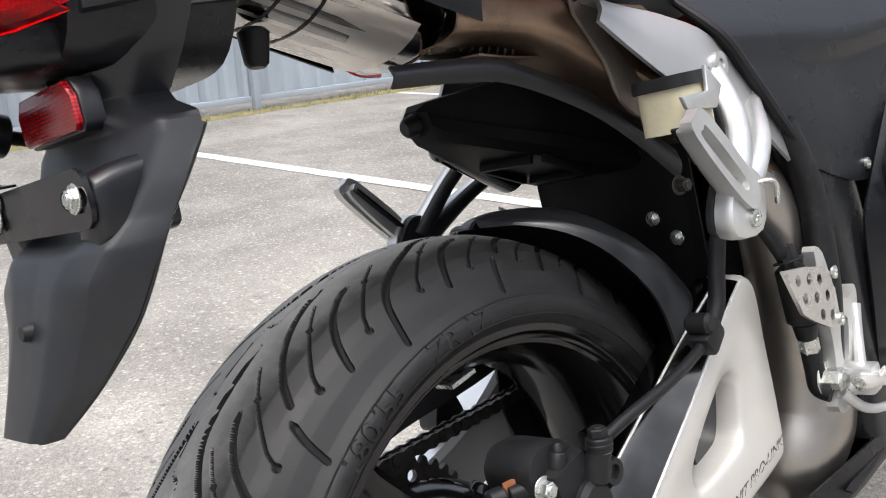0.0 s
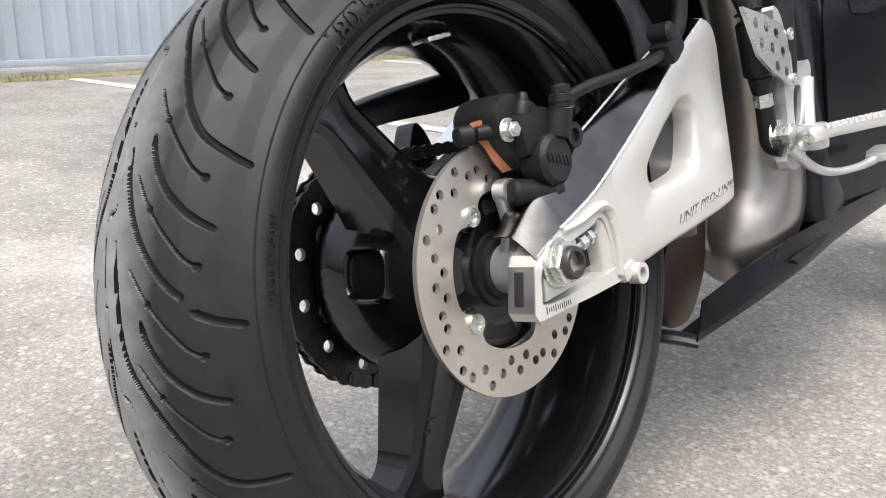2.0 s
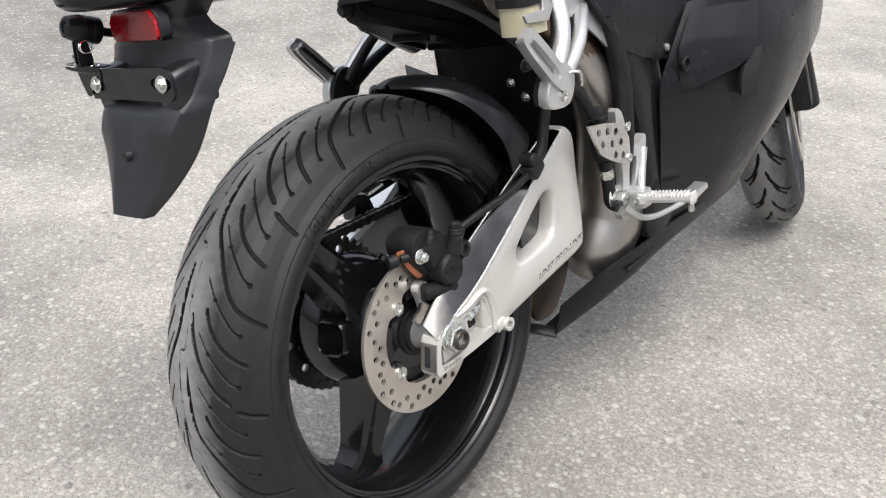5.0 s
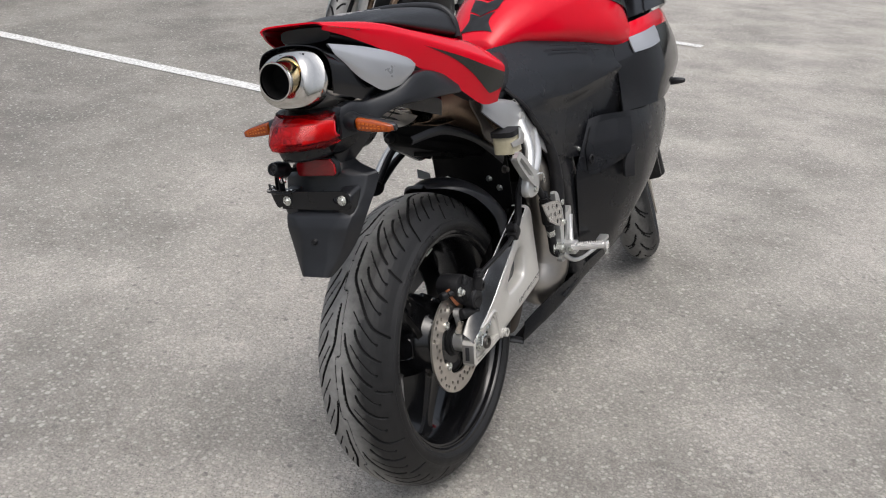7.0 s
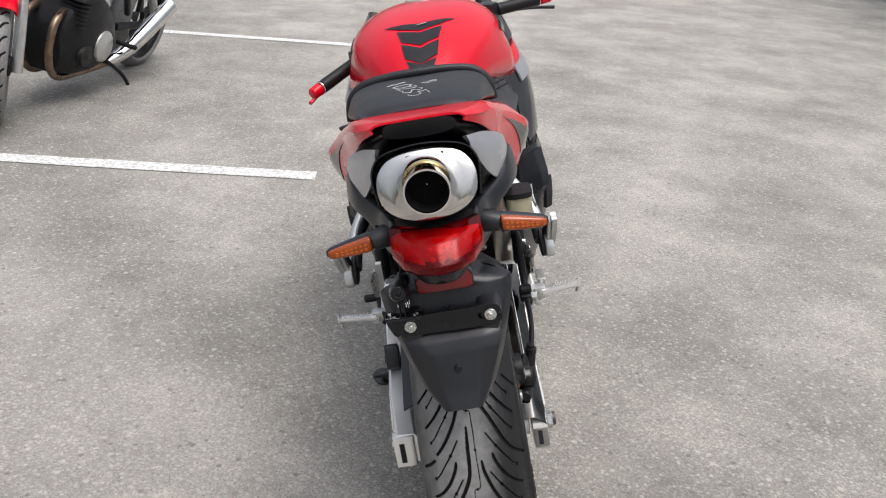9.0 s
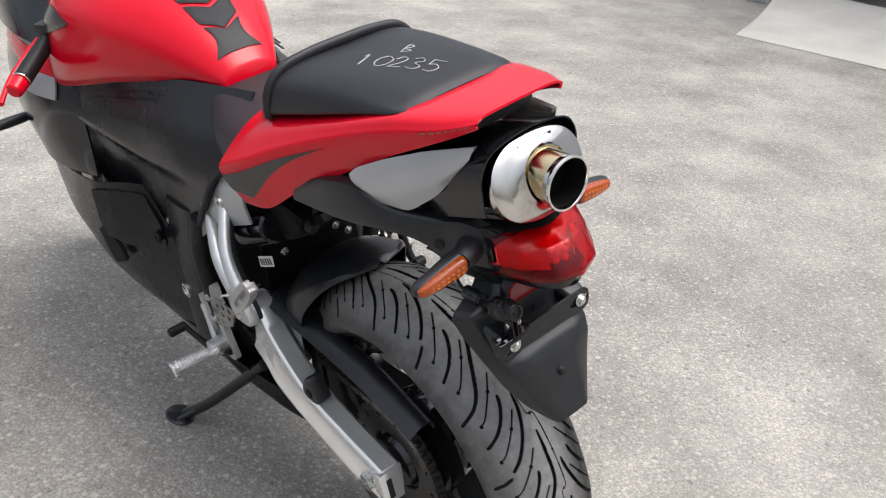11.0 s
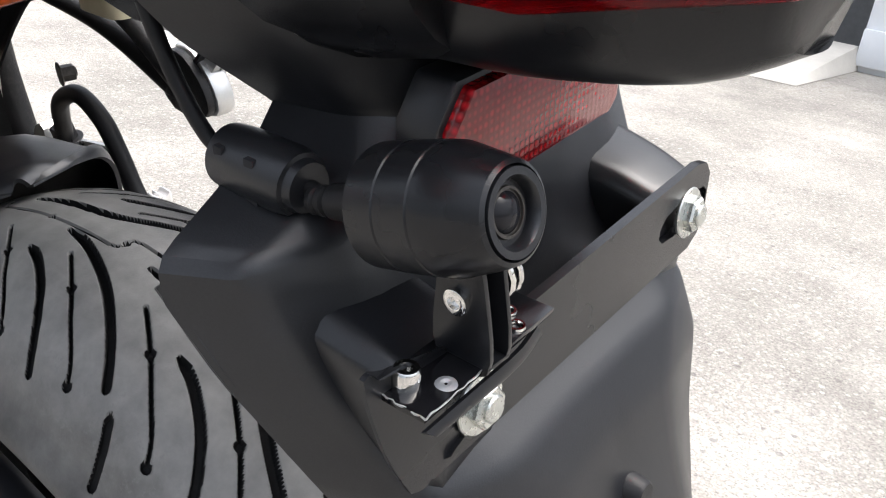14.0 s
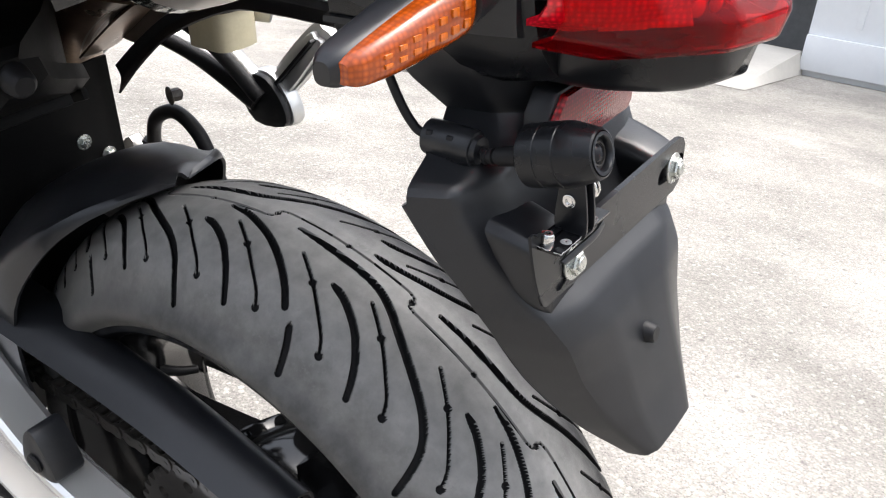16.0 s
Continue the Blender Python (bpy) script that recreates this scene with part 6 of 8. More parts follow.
# ---- black lower tail arms carrying the lamp ----
for s in (1, -1):
    secs = []
    for y, xl, zl, xu, zu in ((0.060, 0.146, 0.516, 0.136, 0.548), (-0.019, 0.144, 0.527, 0.137, 0.576), (-0.070, 0.136, 0.531, 0.129, 0.582), (-0.113, 0.124, 0.534, 0.117, 0.566), (-0.150, 0.105, 0.528, 0.098, 0.560), (-0.180, 0.090, 0.514, 0.083, 0.558), (-0.210, 0.078, 0.508, 0.075, 0.564), (-0.240, 0.064, 0.506, 0.064, 0.558)):
        secs.append([(s * (xl - 0.020), y, zl + 0.003), (s * (xl - 0.004), y, zl), (s * xl, y, zl + 0.005), (s * (xl * 0.45 + xu * 0.55 + 0.001), y, zl * 0.45 + zu * 0.55), (s * xu, y, zu - 0.005), (s * (xu - 0.006), y, zu), (s * (xu - 0.022), y, zu - 0.002)])
    arm = part("tail_arm", lofted(secs, 6, 2), PLASTIC, bike, "satin black tail arm", 35)
    bm = rod((s * 0.084, -0.179, 0.528), (s * 0.0905, -0.182, 0.5275), 0.0065, 0.0068, 18, 0.0005)
    part("arm_hole", bm, HOLE_SHADE, arm)
# lamp housing over and under the lens
part("lamp_housing", half_body([[(0, -0.150, 0.522), (0.060, -0.150, 0.524), (0.080, -0.150, 0.522), (0.080, -0.150, 0.500), (0.050, -0.150, 0.470), (0, -0.150, 0.465)],
                                [(0, -0.200, 0.550), (0.056, -0.200, 0.550), (0.074, -0.200, 0.545), (0.074, -0.200, 0.505), (0.046, -0.200, 0.474), (0, -0.200, 0.470)],
                                [(0, -0.246, 0.563), (0.044, -0.238, 0.562), (0.066, -0.232, 0.557), (0.060, -0.236, 0.510), (0.042, -0.236, 0.480), (0, -0.236, 0.477)],
                                [(0, -0.282, 0.559), (0.036, -0.267, 0.559), (0.063, -0.251, 0.557), (0.058, -0.246, 0.512), (0.040, -0.250, 0.484), (0, -0.252, 0.481)]], 5, 4), SATIN, bike, "satin black tail lamp housing")
part("lamp_tray", half_body([[(0, -0.228, 0.506), (0.038, -0.228, 0.507), (0.042, -0.228, 0.502), (0.040, -0.228, 0.482), (0.026, -0.228, 0.477), (0, -0.228, 0.477)],
                             [(0, -0.270, 0.505), (0.040, -0.264, 0.506), (0.043, -0.263, 0.501), (0.040, -0.262, 0.484), (0.026, -0.268, 0.479), (0, -0.270, 0.479)],
                             [(0, -0.306, 0.505), (0.032, -0.296, 0.506), (0.035, -0.295, 0.502), (0.031, -0.293, 0.488), (0.020, -0.300, 0.483), (0, -0.304, 0.483)],
                             [(0, -0.324, 0.507), (0.016, -0.318, 0.507), (0.018, -0.317, 0.505), (0.015, -0.316, 0.495), (0.010, -0.318, 0.491), (0, -0.320, 0.490)]], 4, 4), SATIN, bike, "black tray under the tail lamp", 80)

# ---- tail lamp ----
LAMP = [(0.000, [(-0.274, 0.5545), (-0.307, 0.545), (-0.332, 0.521), (-0.329, 0.509), (-0.300, 0.502)]),
        (0.028, [(-0.264, 0.5545), (-0.301, 0.544), (-0.323, 0.520), (-0.319, 0.509), (-0.290, 0.502)]),
        (0.048, [(-0.255, 0.5545), (-0.286, 0.542), (-0.300, 0.519), (-0.296, 0.508), (-0.272, 0.502)]),
        (0.064, [(-0.248, 0.5540), (-0.258, 0.542), (-0.263, 0.521), (-0.258, 0.512), (-0.248, 0.507)])]


def lamp_grid(lift=0.0, shrink=1.0):
    rows = [[(x * shrink, -0.23 + (y + 0.23) * (1 - lift), z + (0.53 - z) * lift) for y, z in line] for x, line in LAMP]
    return [[(-x, y, z) for x, y, z in r] for r in rows[:0:-1]] + rows


lamp = part("tail_lamp", shell(lamp_grid(), 4, 4, 0.0025, flip=1, ease=0.06), RED_LENS, bike, "faceted red tail lamp lens", 20)
part("lamp_reflector", shell(lamp_grid(0.34, 0.93), 3, 3, 0.003, flip=1, ease=0.1), RED_PRISM, lamp)
bm = bmesh.new()
for row, z in enumerate((0.531, 0.517)):
    for k in range(-3, 4):
        x = k * 0.0125 + (0.004 if row else 0)
        y = -0.302 + abs(x) * 0.70
        lathe([(0.0, 0.0050), (-0.002, 0.0046), (-0.0035, 0.0030), (-0.0042, 0.0003)], 12, origin=(x, y, z), bm=bm, axis="y")
part("lamp_diodes", bm, DIODE, lamp)
for s in (1, -1):
    part("lamp_wall", shell([[(s * 0.020, -0.300, 0.512), (s * 0.048, -0.270, 0.512)], [(s * 0.020, -0.292, 0.540), (s * 0.048, -0.262, 0.540)]], 3, 3, 0.0015, flip=s), RED_PRISM, lamp)

# ---- rear turn signals ----
for s in (1, -1):
    stem = part("signal_stem", tube([(s * 0.056, -0.210, 0.532), (s * 0.080, -0.222, 0.531), (s * 0.096, -0.228, 0.529)], [0.020, 0.0165, 0.0135], 20, 5), PLASTIC, bike, "black rubber turn signal stem")

    def signal_ring(x, w, h, y0, dz=0.0, front=1.0):
        c = (s * x, -0.229 + y0, 0.529 - (x - 0.10) * 0.16 + dz)
        return [(c[0], c[1] + w * math.copysign(abs(math.cos(t)) ** 0.75, math.cos(t)), c[2] + h * math.copysign(abs(math.sin(t)) ** 0.75, math.sin(t))) for t in (2 * math.pi * i / 16 for i in range(16))]
    part("signal_body", lofted([signal_ring(x, w, h, y0) for x, w, h, y0 in ((0.086, 0.010, 0.010, 0.006), (0.094, 0.0115, 0.0130, 0.006), (0.108, 0.0115, 0.0128, 0.006), (0.138, 0.0100, 0.0102, 0.006), (0.158, 0.008, 0.0076, 0.007), (0.165, 0.004, 0.0045, 0.007))], 4, 2), PLASTIC, stem, "black turn signal shell")
    part("signal_lens", lofted([signal_ring(x, w, h, y0) for x, w, h, y0 in ((0.095, 0.004, 0.008, -0.005), (0.098, 0.0078, 0.0112, -0.005), (0.112, 0.0082, 0.0112, -0.0045), (0.138, 0.0072, 0.0092, -0.0035), (0.156, 0.0052, 0.0066, -0.002), (0.162, 0.003, 0.0040, 0.0))], 4, 2), AMBER_PRISM, stem, "ribbed amber turn signal lens")
    part("signal_prism", lofted([signal_ring(x, w, h, y0) for x, w, h, y0 in ((0.100, 0.004, 0.0085, -0.0040), (0.112, 0.0050, 0.0090, -0.0035), (0.138, 0.0044, 0.0072, -0.0025), (0.154, 0.003, 0.0046, -0.001))], 4, 2), AMBER_PRISM, stem)
    for row in (-1, 1):
        for k in range(7):
            x = 0.104 + 0.0072 * k
            w = 0.0084 - 0.00006 * k * k
            part("signal_diode", box((s * x, -0.2340 + 0.0003 * k - w * 0.96, 0.529 - (x - 0.10) * 0.16 + row * (0.0036 - 0.0003 * k)), (0.0042, 0.0012, 0.0036 - 0.0003 * k), (0, 0, 0), 0.0004), AMBER_LED, stem)

# ---- plate holder / fender ----
FEND = [(0.512, [(0.000, -0.236), (0.030, -0.234), (0.062, -0.214), (0.090, -0.182)]),
        (0.484, [(0.000, -0.233), (0.030, -0.231), (0.054, -0.211), (0.070, -0.186)]),
        (0.458, [(0.000, -0.231), (0.028, -0.229), (0.038, -0.213), (0.042, -0.190)]),
        (0.447, [(0.000, -0.233), (0.036, -0.234), (0.050, -0.222), (0.060, -0.196)]),
        (0.436, [(0.000, -0.235), (0.060, -0.232), (0.087, -0.223), (0.0975, -0.205)]),
        (0.427, [(0.000, -0.237), (0.060, -0.236), (0.0865, -0.2255), (0.0985, -0.206)]),
        (0.404, [(0.000, -0.244), (0.056, -0.244), (0.0815, -0.238), (0.094, -0.220)]),
        (0.386, [(0.000, -0.256), (0.052, -0.258), (0.0745, -0.251), (0.0880, -0.2305)]),
        (0.372, [(0.000, -0.2740), (0.048, -0.2755), (0.0700, -0.2680), (0.0830, -0.2385)]),
        (0.356, [(0.000, -0.2820), (0.032, -0.2840), (0.065, -0.2790), (0.077, -0.247)]),
        (0.333, [(0.000, -0.2910), (0.029, -0.2915), (0.057, -0.2840), (0.069, -0.258)]),
        (0.300, [(0.000, -0.3040), (0.027, -0.3040), (0.042, -0.2970), (0.051, -0.281)]),
        (0.275, [(0.000, -0.3160), (0.020, -0.3155), (0.025, -0.3130), (0.029, -0.303)])]
g = []
for z, row in FEND:
    r = [(x, y, z) for x, y in row]
    g.append([(-x, y, z) for x, y, z in r[:0:-1]] + r)
fender = part("plate_holder", shell(g, 5, 4, 0.003, flip=-1, ease=0.15), PLASTIC, bike, "matt black plastic number plate holder", 26)
part("holder_knob", rod((0, -0.286, 0.333), (0, -0.299, 0.335), 0.0072, 0.0052, 20, 0.001), RUBBER, fender)
for s in (1, -1):
    part("wing_flange", tube([(s * 0.0985, -0.205, 0.431), (s * 0.094, -0.221, 0.405), (s * 0.084, -0.235, 0.380), (s * 0.068, -0.257, 0.333), (s * 0.050, -0.281, 0.300), (s * 0.029, -0.303, 0.275)], 0.0025, 8, 5), PLASTIC, fender)
    secs = []
    for y, g, up in ((-0.222, 0.004, 0.009), (-0.236, 0.0025, 0.007), (-0.252, 0.001, 0.004), (-0.2620, 0.0, 0.001), (-0.2665, -0.0015, -0.0005), (-0.2688, -0.0045, -0.0035)):
        secs.append([(s * x, y, z) for x, z in ((0.043 - g, 0.387), (0.043 - g, 0.406 + up), (0.0450 - g, 0.4120 + up), (0.051 - g, 0.4150 + up), (0.068 + g, 0.4150 + up), (0.0740 + g, 0.4120 + up), (0.0765 + g, 0.406 + up), (0.0745 + g, 0.386), (0.072 + g, 0.3785), (0.066, 0.3755), (0.050, 0.3760), (0.0455, 0.380))])
    part("bolt_boss", lofted(secs, 3, 3), PLASTIC, fender, "", 70)
# flat bracket bar with slots and two bolts
bar = [(-0.075, 0.388), (-0.076, 0.415), (-0.072, 0.4195), (0.064, 0.4205), (0.071, 0.4185), (0.0755, 0.4130), (0.0765, 0.396), (0.0735, 0.3895), (0.067, 0.386)]
turn = Matrix(((0, 1, 0, 0), (1, 0, 0, -0.2705), (0, 0, 1, 0), (0, 0, 0, 1)))
bm = slab(bar, -0.0015, 0.0015, 0.0, place=turn, holes=[smooth_outline([(0.044, 0.399), (0.044, 0.409), (0.072, 0.409), (0.072, 0.399)], 3), smooth_outline([(-0.072, 0.399), (-0.072, 0.409), (-0.054, 0.409), (-0.054, 0.399)], 3)])
bracket = part("plate_bracket", bm, SATIN, bike, "flat black plate bracket with slotted ends")
for x in (-0.0595, 0.0600):
    part("bracket_bolt", hex_bolt((x, -0.2735 if x < 0 else -0.2720, 0.404), (0, -1, 0.12), 0.0062, 0.0048), ZINC, bracket)
# reflector
refl_outline = [(-0.041, 0.447), (-0.041, 0.463), (-0.033, 0.473), (0.033, 0.473), (0.041, 0.463), (0.041, 0.447), (0.037, 0.443), (-0.037, 0.443)]
turn = Matrix(((0, 1, 0, 0), (1, 0, 0, -0.247), (0, 0, 1, 0), (0, 0, 0, 1)))
part("reflector", slab(refl_outline, -0.004, 0.003, 0.0012, place=turn), REFLECTOR, bike, "red prismatic rear reflector")
part("reflector_back", slab([(a * 1.06, 0.458 + (b - 0.458) * 1.12) for a, b in refl_outline], 0.0, 0.014, 0.002, place=turn), PLASTIC, bike)

# ---- small rear-facing camera on a bracket ----
A, B = V(-0.0666, -0.2384, 0.4520), V(-0.0667, -0.2869, 0.4673)
d = (B - A).normalized()
u, w = frame_of(d)


def turned(stations, seg=40):
    bm = bmesh.new()
    rings(bm, [[A + d * t + (u * math.cos(a) + w * math.sin(a)) * r for a in (2 * math.pi * i / seg for i in range(seg))] for t, r in stations])
    return bm


dash = part("dash_camera", turned([(0.0140, 0.0134), (0.0150, 0.0144), (0.0236, 0.0147), (0.0240, 0.0143), (0.0244, 0.0147), (0.0336, 0.0148), (0.0340, 0.0144), (0.0344, 0.0148), (0.0372, 0.0147), (0.0480, 0.0118), (0.0502, 0.0110), (0.0508, 0.0100), (0.0500, 0.0096), (0.0465, 0.0095)]), SATIN, bike, "small black cylindrical rear camera", 25)
part("camera_bezel", turned([(0.0467, 0.0094), (0.0512, 0.0094), (0.0512, 0.0078), (0.0505, 0.0072), (0.0480, 0.0070)]), PLASTIC, dash)
part("camera_lens", turned([(0.0478, 0.0070), (0.0480, 0.0046), (0.0486, 0.0042), (0.0496, 0.0026), (0.0499, 0.0006)]), LENS_BLACK, dash)
part("lens_ring", turned([(0.0482, 0.0056), (0.0489, 0.0054), (0.0489, 0.0048), (0.0483, 0.0047)]), CHAIN_STEEL, dash)
part("cable_gland", turned([(-0.0125, 0.0026), (-0.0115, 0.0036), (-0.0100, 0.0036), (-0.0095, 0.0028), (-0.0080, 0.0028), (-0.0075, 0.0040), (-0.0060, 0.0040), (-0.0055, 0.0030), (-0.0040, 0.0030), (-0.0035, 0.0046), (0.0055, 0.0048), (0.0150, 0.0048)], 20), RUBBER, dash)
C, D = V(-0.0652, -0.1935, 0.4500), V(-0.0656, -0.2251, 0.4505)
ferrite = bmesh.new()
dd = (D - C).normalized()
uu, ww = frame_of(dd)
rings(ferrite, [[C + dd * t + (uu * math.cos(a) + ww * math.sin(a)) * r for a in (2 * math.pi * i / 28 for i in range(28))] for t, r in ((0, 0.0068), (0.0012, 0.0088), (0.0070, 0.0093), (0.0245, 0.0093), (0.0285, 0.0084), (0.0288, 0.0072), (0.0312, 0.0066), (0.0314, 0.0030))])
fer = part("cable_core", ferrite, PLASTIC, dash, "black clip-on ferrite core")
bm = bmesh.new()
for t in (0.0060, 0.0180):
    for q in (0.6, -0.6):
        p = C + dd * t + (V(-1, 0, 0) * 0.8 + V(0, 0, 1) * q).normalized() * 0.0084
        box(tuple(p), (0.0025, 0.0035, 0.0035), (0, 0, 0), 0.0004, bm)
part("core_clips", bm, HOLE_SHADE, dash)
part("camera_cable", tube([tuple(A + d * -0.012), (-0.0656, -0.2251, 0.4505), (-0.0652, -0.1935, 0.4500), (-0.0655, -0.1830, 0.4550), (-0.0655, -0.1720, 0.4720), (-0.0640, -0.1600, 0.4980), (-0.0600, -0.1500, 0.5200)], 0.0024, 10, 8), RUBBER, dash)
mount = part("camera_mount", slab([(-0.0920, -0.2838), (-0.0365, -0.2798), (-0.0370, -0.2645), (-0.0925, -0.2685)], -0.0008, 0.0008, 0.0003, place=Matrix(((0, 1, 0, 0), (0, 0, 1, 0), (1, -0.10, 0, 0.4186), (0, 0, 0, 1)))), BLACK_GLOSS, dash, "scratched black steel camera plate")
# worn bright edges of the plate
for a, b in (((-0.0922, -0.2685, 0.4284), (-0.0920, -0.2838, 0.4284)), ((-0.0920, -0.2839, 0.4284), (-0.0640, -0.2819, 0.4256))):
    pts = [V(*a).lerp(V(*b), k / 12) + V(random.uniform(-1, 1), random.uniform(-1, 1), 0) * 0.0003 for k in range(13)]
    part("worn_edge", tube([tuple(p) for p in pts], [0.00012 + 0.00022 * random.random() for k in range(13)], 6, 2), ALLOY, mount)
# folded lip and hanging tab of the bracket below
part("mount_lip", shell([[(-0.0930, -0.2850, 0.4262), (-0.075, -0.2838, 0.4244), (-0.056, -0.2826, 0.4226), (-0.0440, -0.2800, 0.4216)], [(-0.0905, -0.2858, 0.4235), (-0.074, -0.2848, 0.4212), (-0.056, -0.2834, 0.4190), (-0.0425, -0.2806, 0.4186)], [(-0.0880, -0.2840, 0.4215), (-0.073, -0.2826, 0.4190), (-0.056, -0.2812, 0.4170), (-0.0430, -0.2790, 0.4170)]], 4, 4, 0.0014), SATIN, dash)
part("mount_tab", shell([[(-0.0968, -0.2716, 0.4350), (-0.0950, -0.2716, 0.4355), (-0.0938, -0.2718, 0.4340)], [(-0.0962, -0.2722, 0.4270), (-0.080, -0.2724, 0.4240), (-0.0500, -0.2728, 0.4200)], [(-0.0915, -0.2730, 0.4080), (-0.078, -0.2732, 0.4060), (-0.0520, -0.2734, 0.4060)], [(-0.0850, -0.2735, 0.3925), (-0.079, -0.2735, 0.3905), (-0.0700, -0.2735, 0.3965)]], 4, 4, 0.0014), SATIN, dash)
for x, top in ((-0.0695, 0.4560), (-0.0625, 0.4570)):
    part("clip_ear", slab(smooth_outline([(-0.2835, 0.4250), (-0.2690, 0.4255), (-0.2690, 0.446), (-0.2710, top), (-0.2790, top + 0.001), (-0.2825, 0.446)], 4), x - 0.0007, x + 0.0007, 0.0002), SATIN, dash)
part("clip_foot", box((-0.0660, -0.2765, 0.4265), (0.0085, 0.0150, 0.0012), (0, 5.7, 0), 0.0004), SATIN, dash)
part("clip_screw", cap_screw((-0.0702, -0.2752, 0.4425), (-1, 0, 0), 0.0033, 0.0018), CHROME, dash)
part("clip_coil", tube([tuple(V(-0.0605 + 0.0009 * t, -0.2752, 0.4440) + V(0, math.cos(t * 1.9), math.sin(t * 1.9)) * 0.0066) for t in (k * 0.4 for k in range(18))], 0.0009, 8, 2), CHROME, dash)
part("mount_screw", cap_screw((-0.0862, -0.2735, 0.4276), (0.1, 0, 1), 0.0034, 0.0052), CHROME, dash)
part("mount_rivet", lathe([(0.0, 0.0028), (0.0006, 0.0026), (0.0010, 0.0014), (0.0006, 0.0004)], 14, origin=(-0.0800, -0.2798, 0.4270), axis="z"), SILVER, dash)
for x, y in ((-0.0505, -0.2780), (-0.0465, -0.2725)):
    part("mount_hole", lathe([(0.0, 0.0014), (0.0006, 0.0016), (0.0006, 0.0022), (0.0, 0.0024)], 14, origin=(x, y, 0.4196 - 0.10 * x), axis="z", loop=True), CHROME, dash)

# ---- pillion seat ----
SEAT = [(-0.140, 0.078, 0.6915, 0.6855), (-0.120, 0.092, 0.6985, 0.6800), (-0.060, 0.103, 0.6990, 0.6660), (0.020, 0.116, 0.6930, 0.6440), (0.080, 0.124, 0.6850, 0.6280), (0.112, 0.126, 0.6780, 0.6180), (0.140, 0.120, 0.6620, 0.6080), (0.170, 0.104, 0.6280, 0.5960), (0.190, 0.085, 0.6030, 0.5900)]
part("pillion_seat", half_body([[(0, y, top), (w * 0.55, y, top - 0.001), (w * 0.86, y, top - 0.006 - (top - low) * 0.10), (w * 0.985, y, low + (top - low) * 0.42), (w, y, low + 0.002), (w * 0.6, y, low), (0, y, low)] for y, w, top, low in SEAT], 6, 5), VINYL, bike, "black vinyl pillion seat with chalk writing", 60)
arch = [(-0.127, 0.112, 0.618), (-0.121, 0.114, 0.650), (-0.098, 0.114, 0.674), (-0.052, 0.112, 0.683), (0.0, 0.110, 0.685)]
part("seat_strap", tube(arch + [(-x, y, z) for x, y, z in arch[-2::-1]], 0.0085, 12, 6, flat=0.8), VINYL, bike, "black padded ridge across the seat front")


# chalk strokes on the seat
CHALK_AT, CHALK_ALONG, CHALK_UP = V(-0.050, 0.010, 0), V(0.0094, -0.0251, 0), V(0.0300, 0.0130, 0)


def stroke(line):
    """A chalk line on the seat, along and up the writing in units of its letters."""
    pts = [CHALK_AT + CHALK_ALONG * a + CHALK_UP * b for a, b in line]
    return tube([(p.x, p.y, 0.6998 - 0.075 * max(0.0, p.y + 0.060)) for p in pts], 0.0008, 6, 4, flat=1.0)


digits = {"1": [[(0.1, 0.8), (0.25, 1.0), (0.28, 0.0)]], "0": [[(0.5, 1.0), (0.15, 0.75), (0.1, 0.3), (0.4, 0.0), (0.8, 0.2), (0.9, 0.7), (0.5, 1.0)]],
          "2": [[(0.1, 0.75), (0.4, 1.0), (0.7, 0.8), (0.5, 0.4), (0.1, 0.0), (0.8, 0.05)]], "3": [[(0.15, 0.9), (0.5, 1.0), (0.7, 0.75), (0.35, 0.52), (0.75, 0.3), (0.5, 0.0), (0.1, 0.1)]],
          "5": [[(0.15, 0.55), (0.5, 0.62), (0.75, 0.35), (0.5, 0.02), (0.1, 0.08)], [(0.2, 1.0), (0.15, 0.55)], [(0.2, 1.0), (0.85, 0.95)]],
          "B": [[(0.2, 0.0), (0.2, 1.0), (0.6, 0.85), (0.25, 0.5), (0.7, 0.3), (0.2, 0.0)]]}
chalk = bmesh.new()
for k, ch in enumerate("10235"):
    for line in digits[ch]:
        join(chalk, stroke([(0.92 * k + a, b) for a, b in line]))
for line in digits["B"]:
    join(chalk, stroke([(1.5 + a * 0.9, 1.45 + b * 0.75) for a, b in line]))
part("chalk_writing", chalk, CHALK, bike, "white chalk characters scrawled on vinyl")
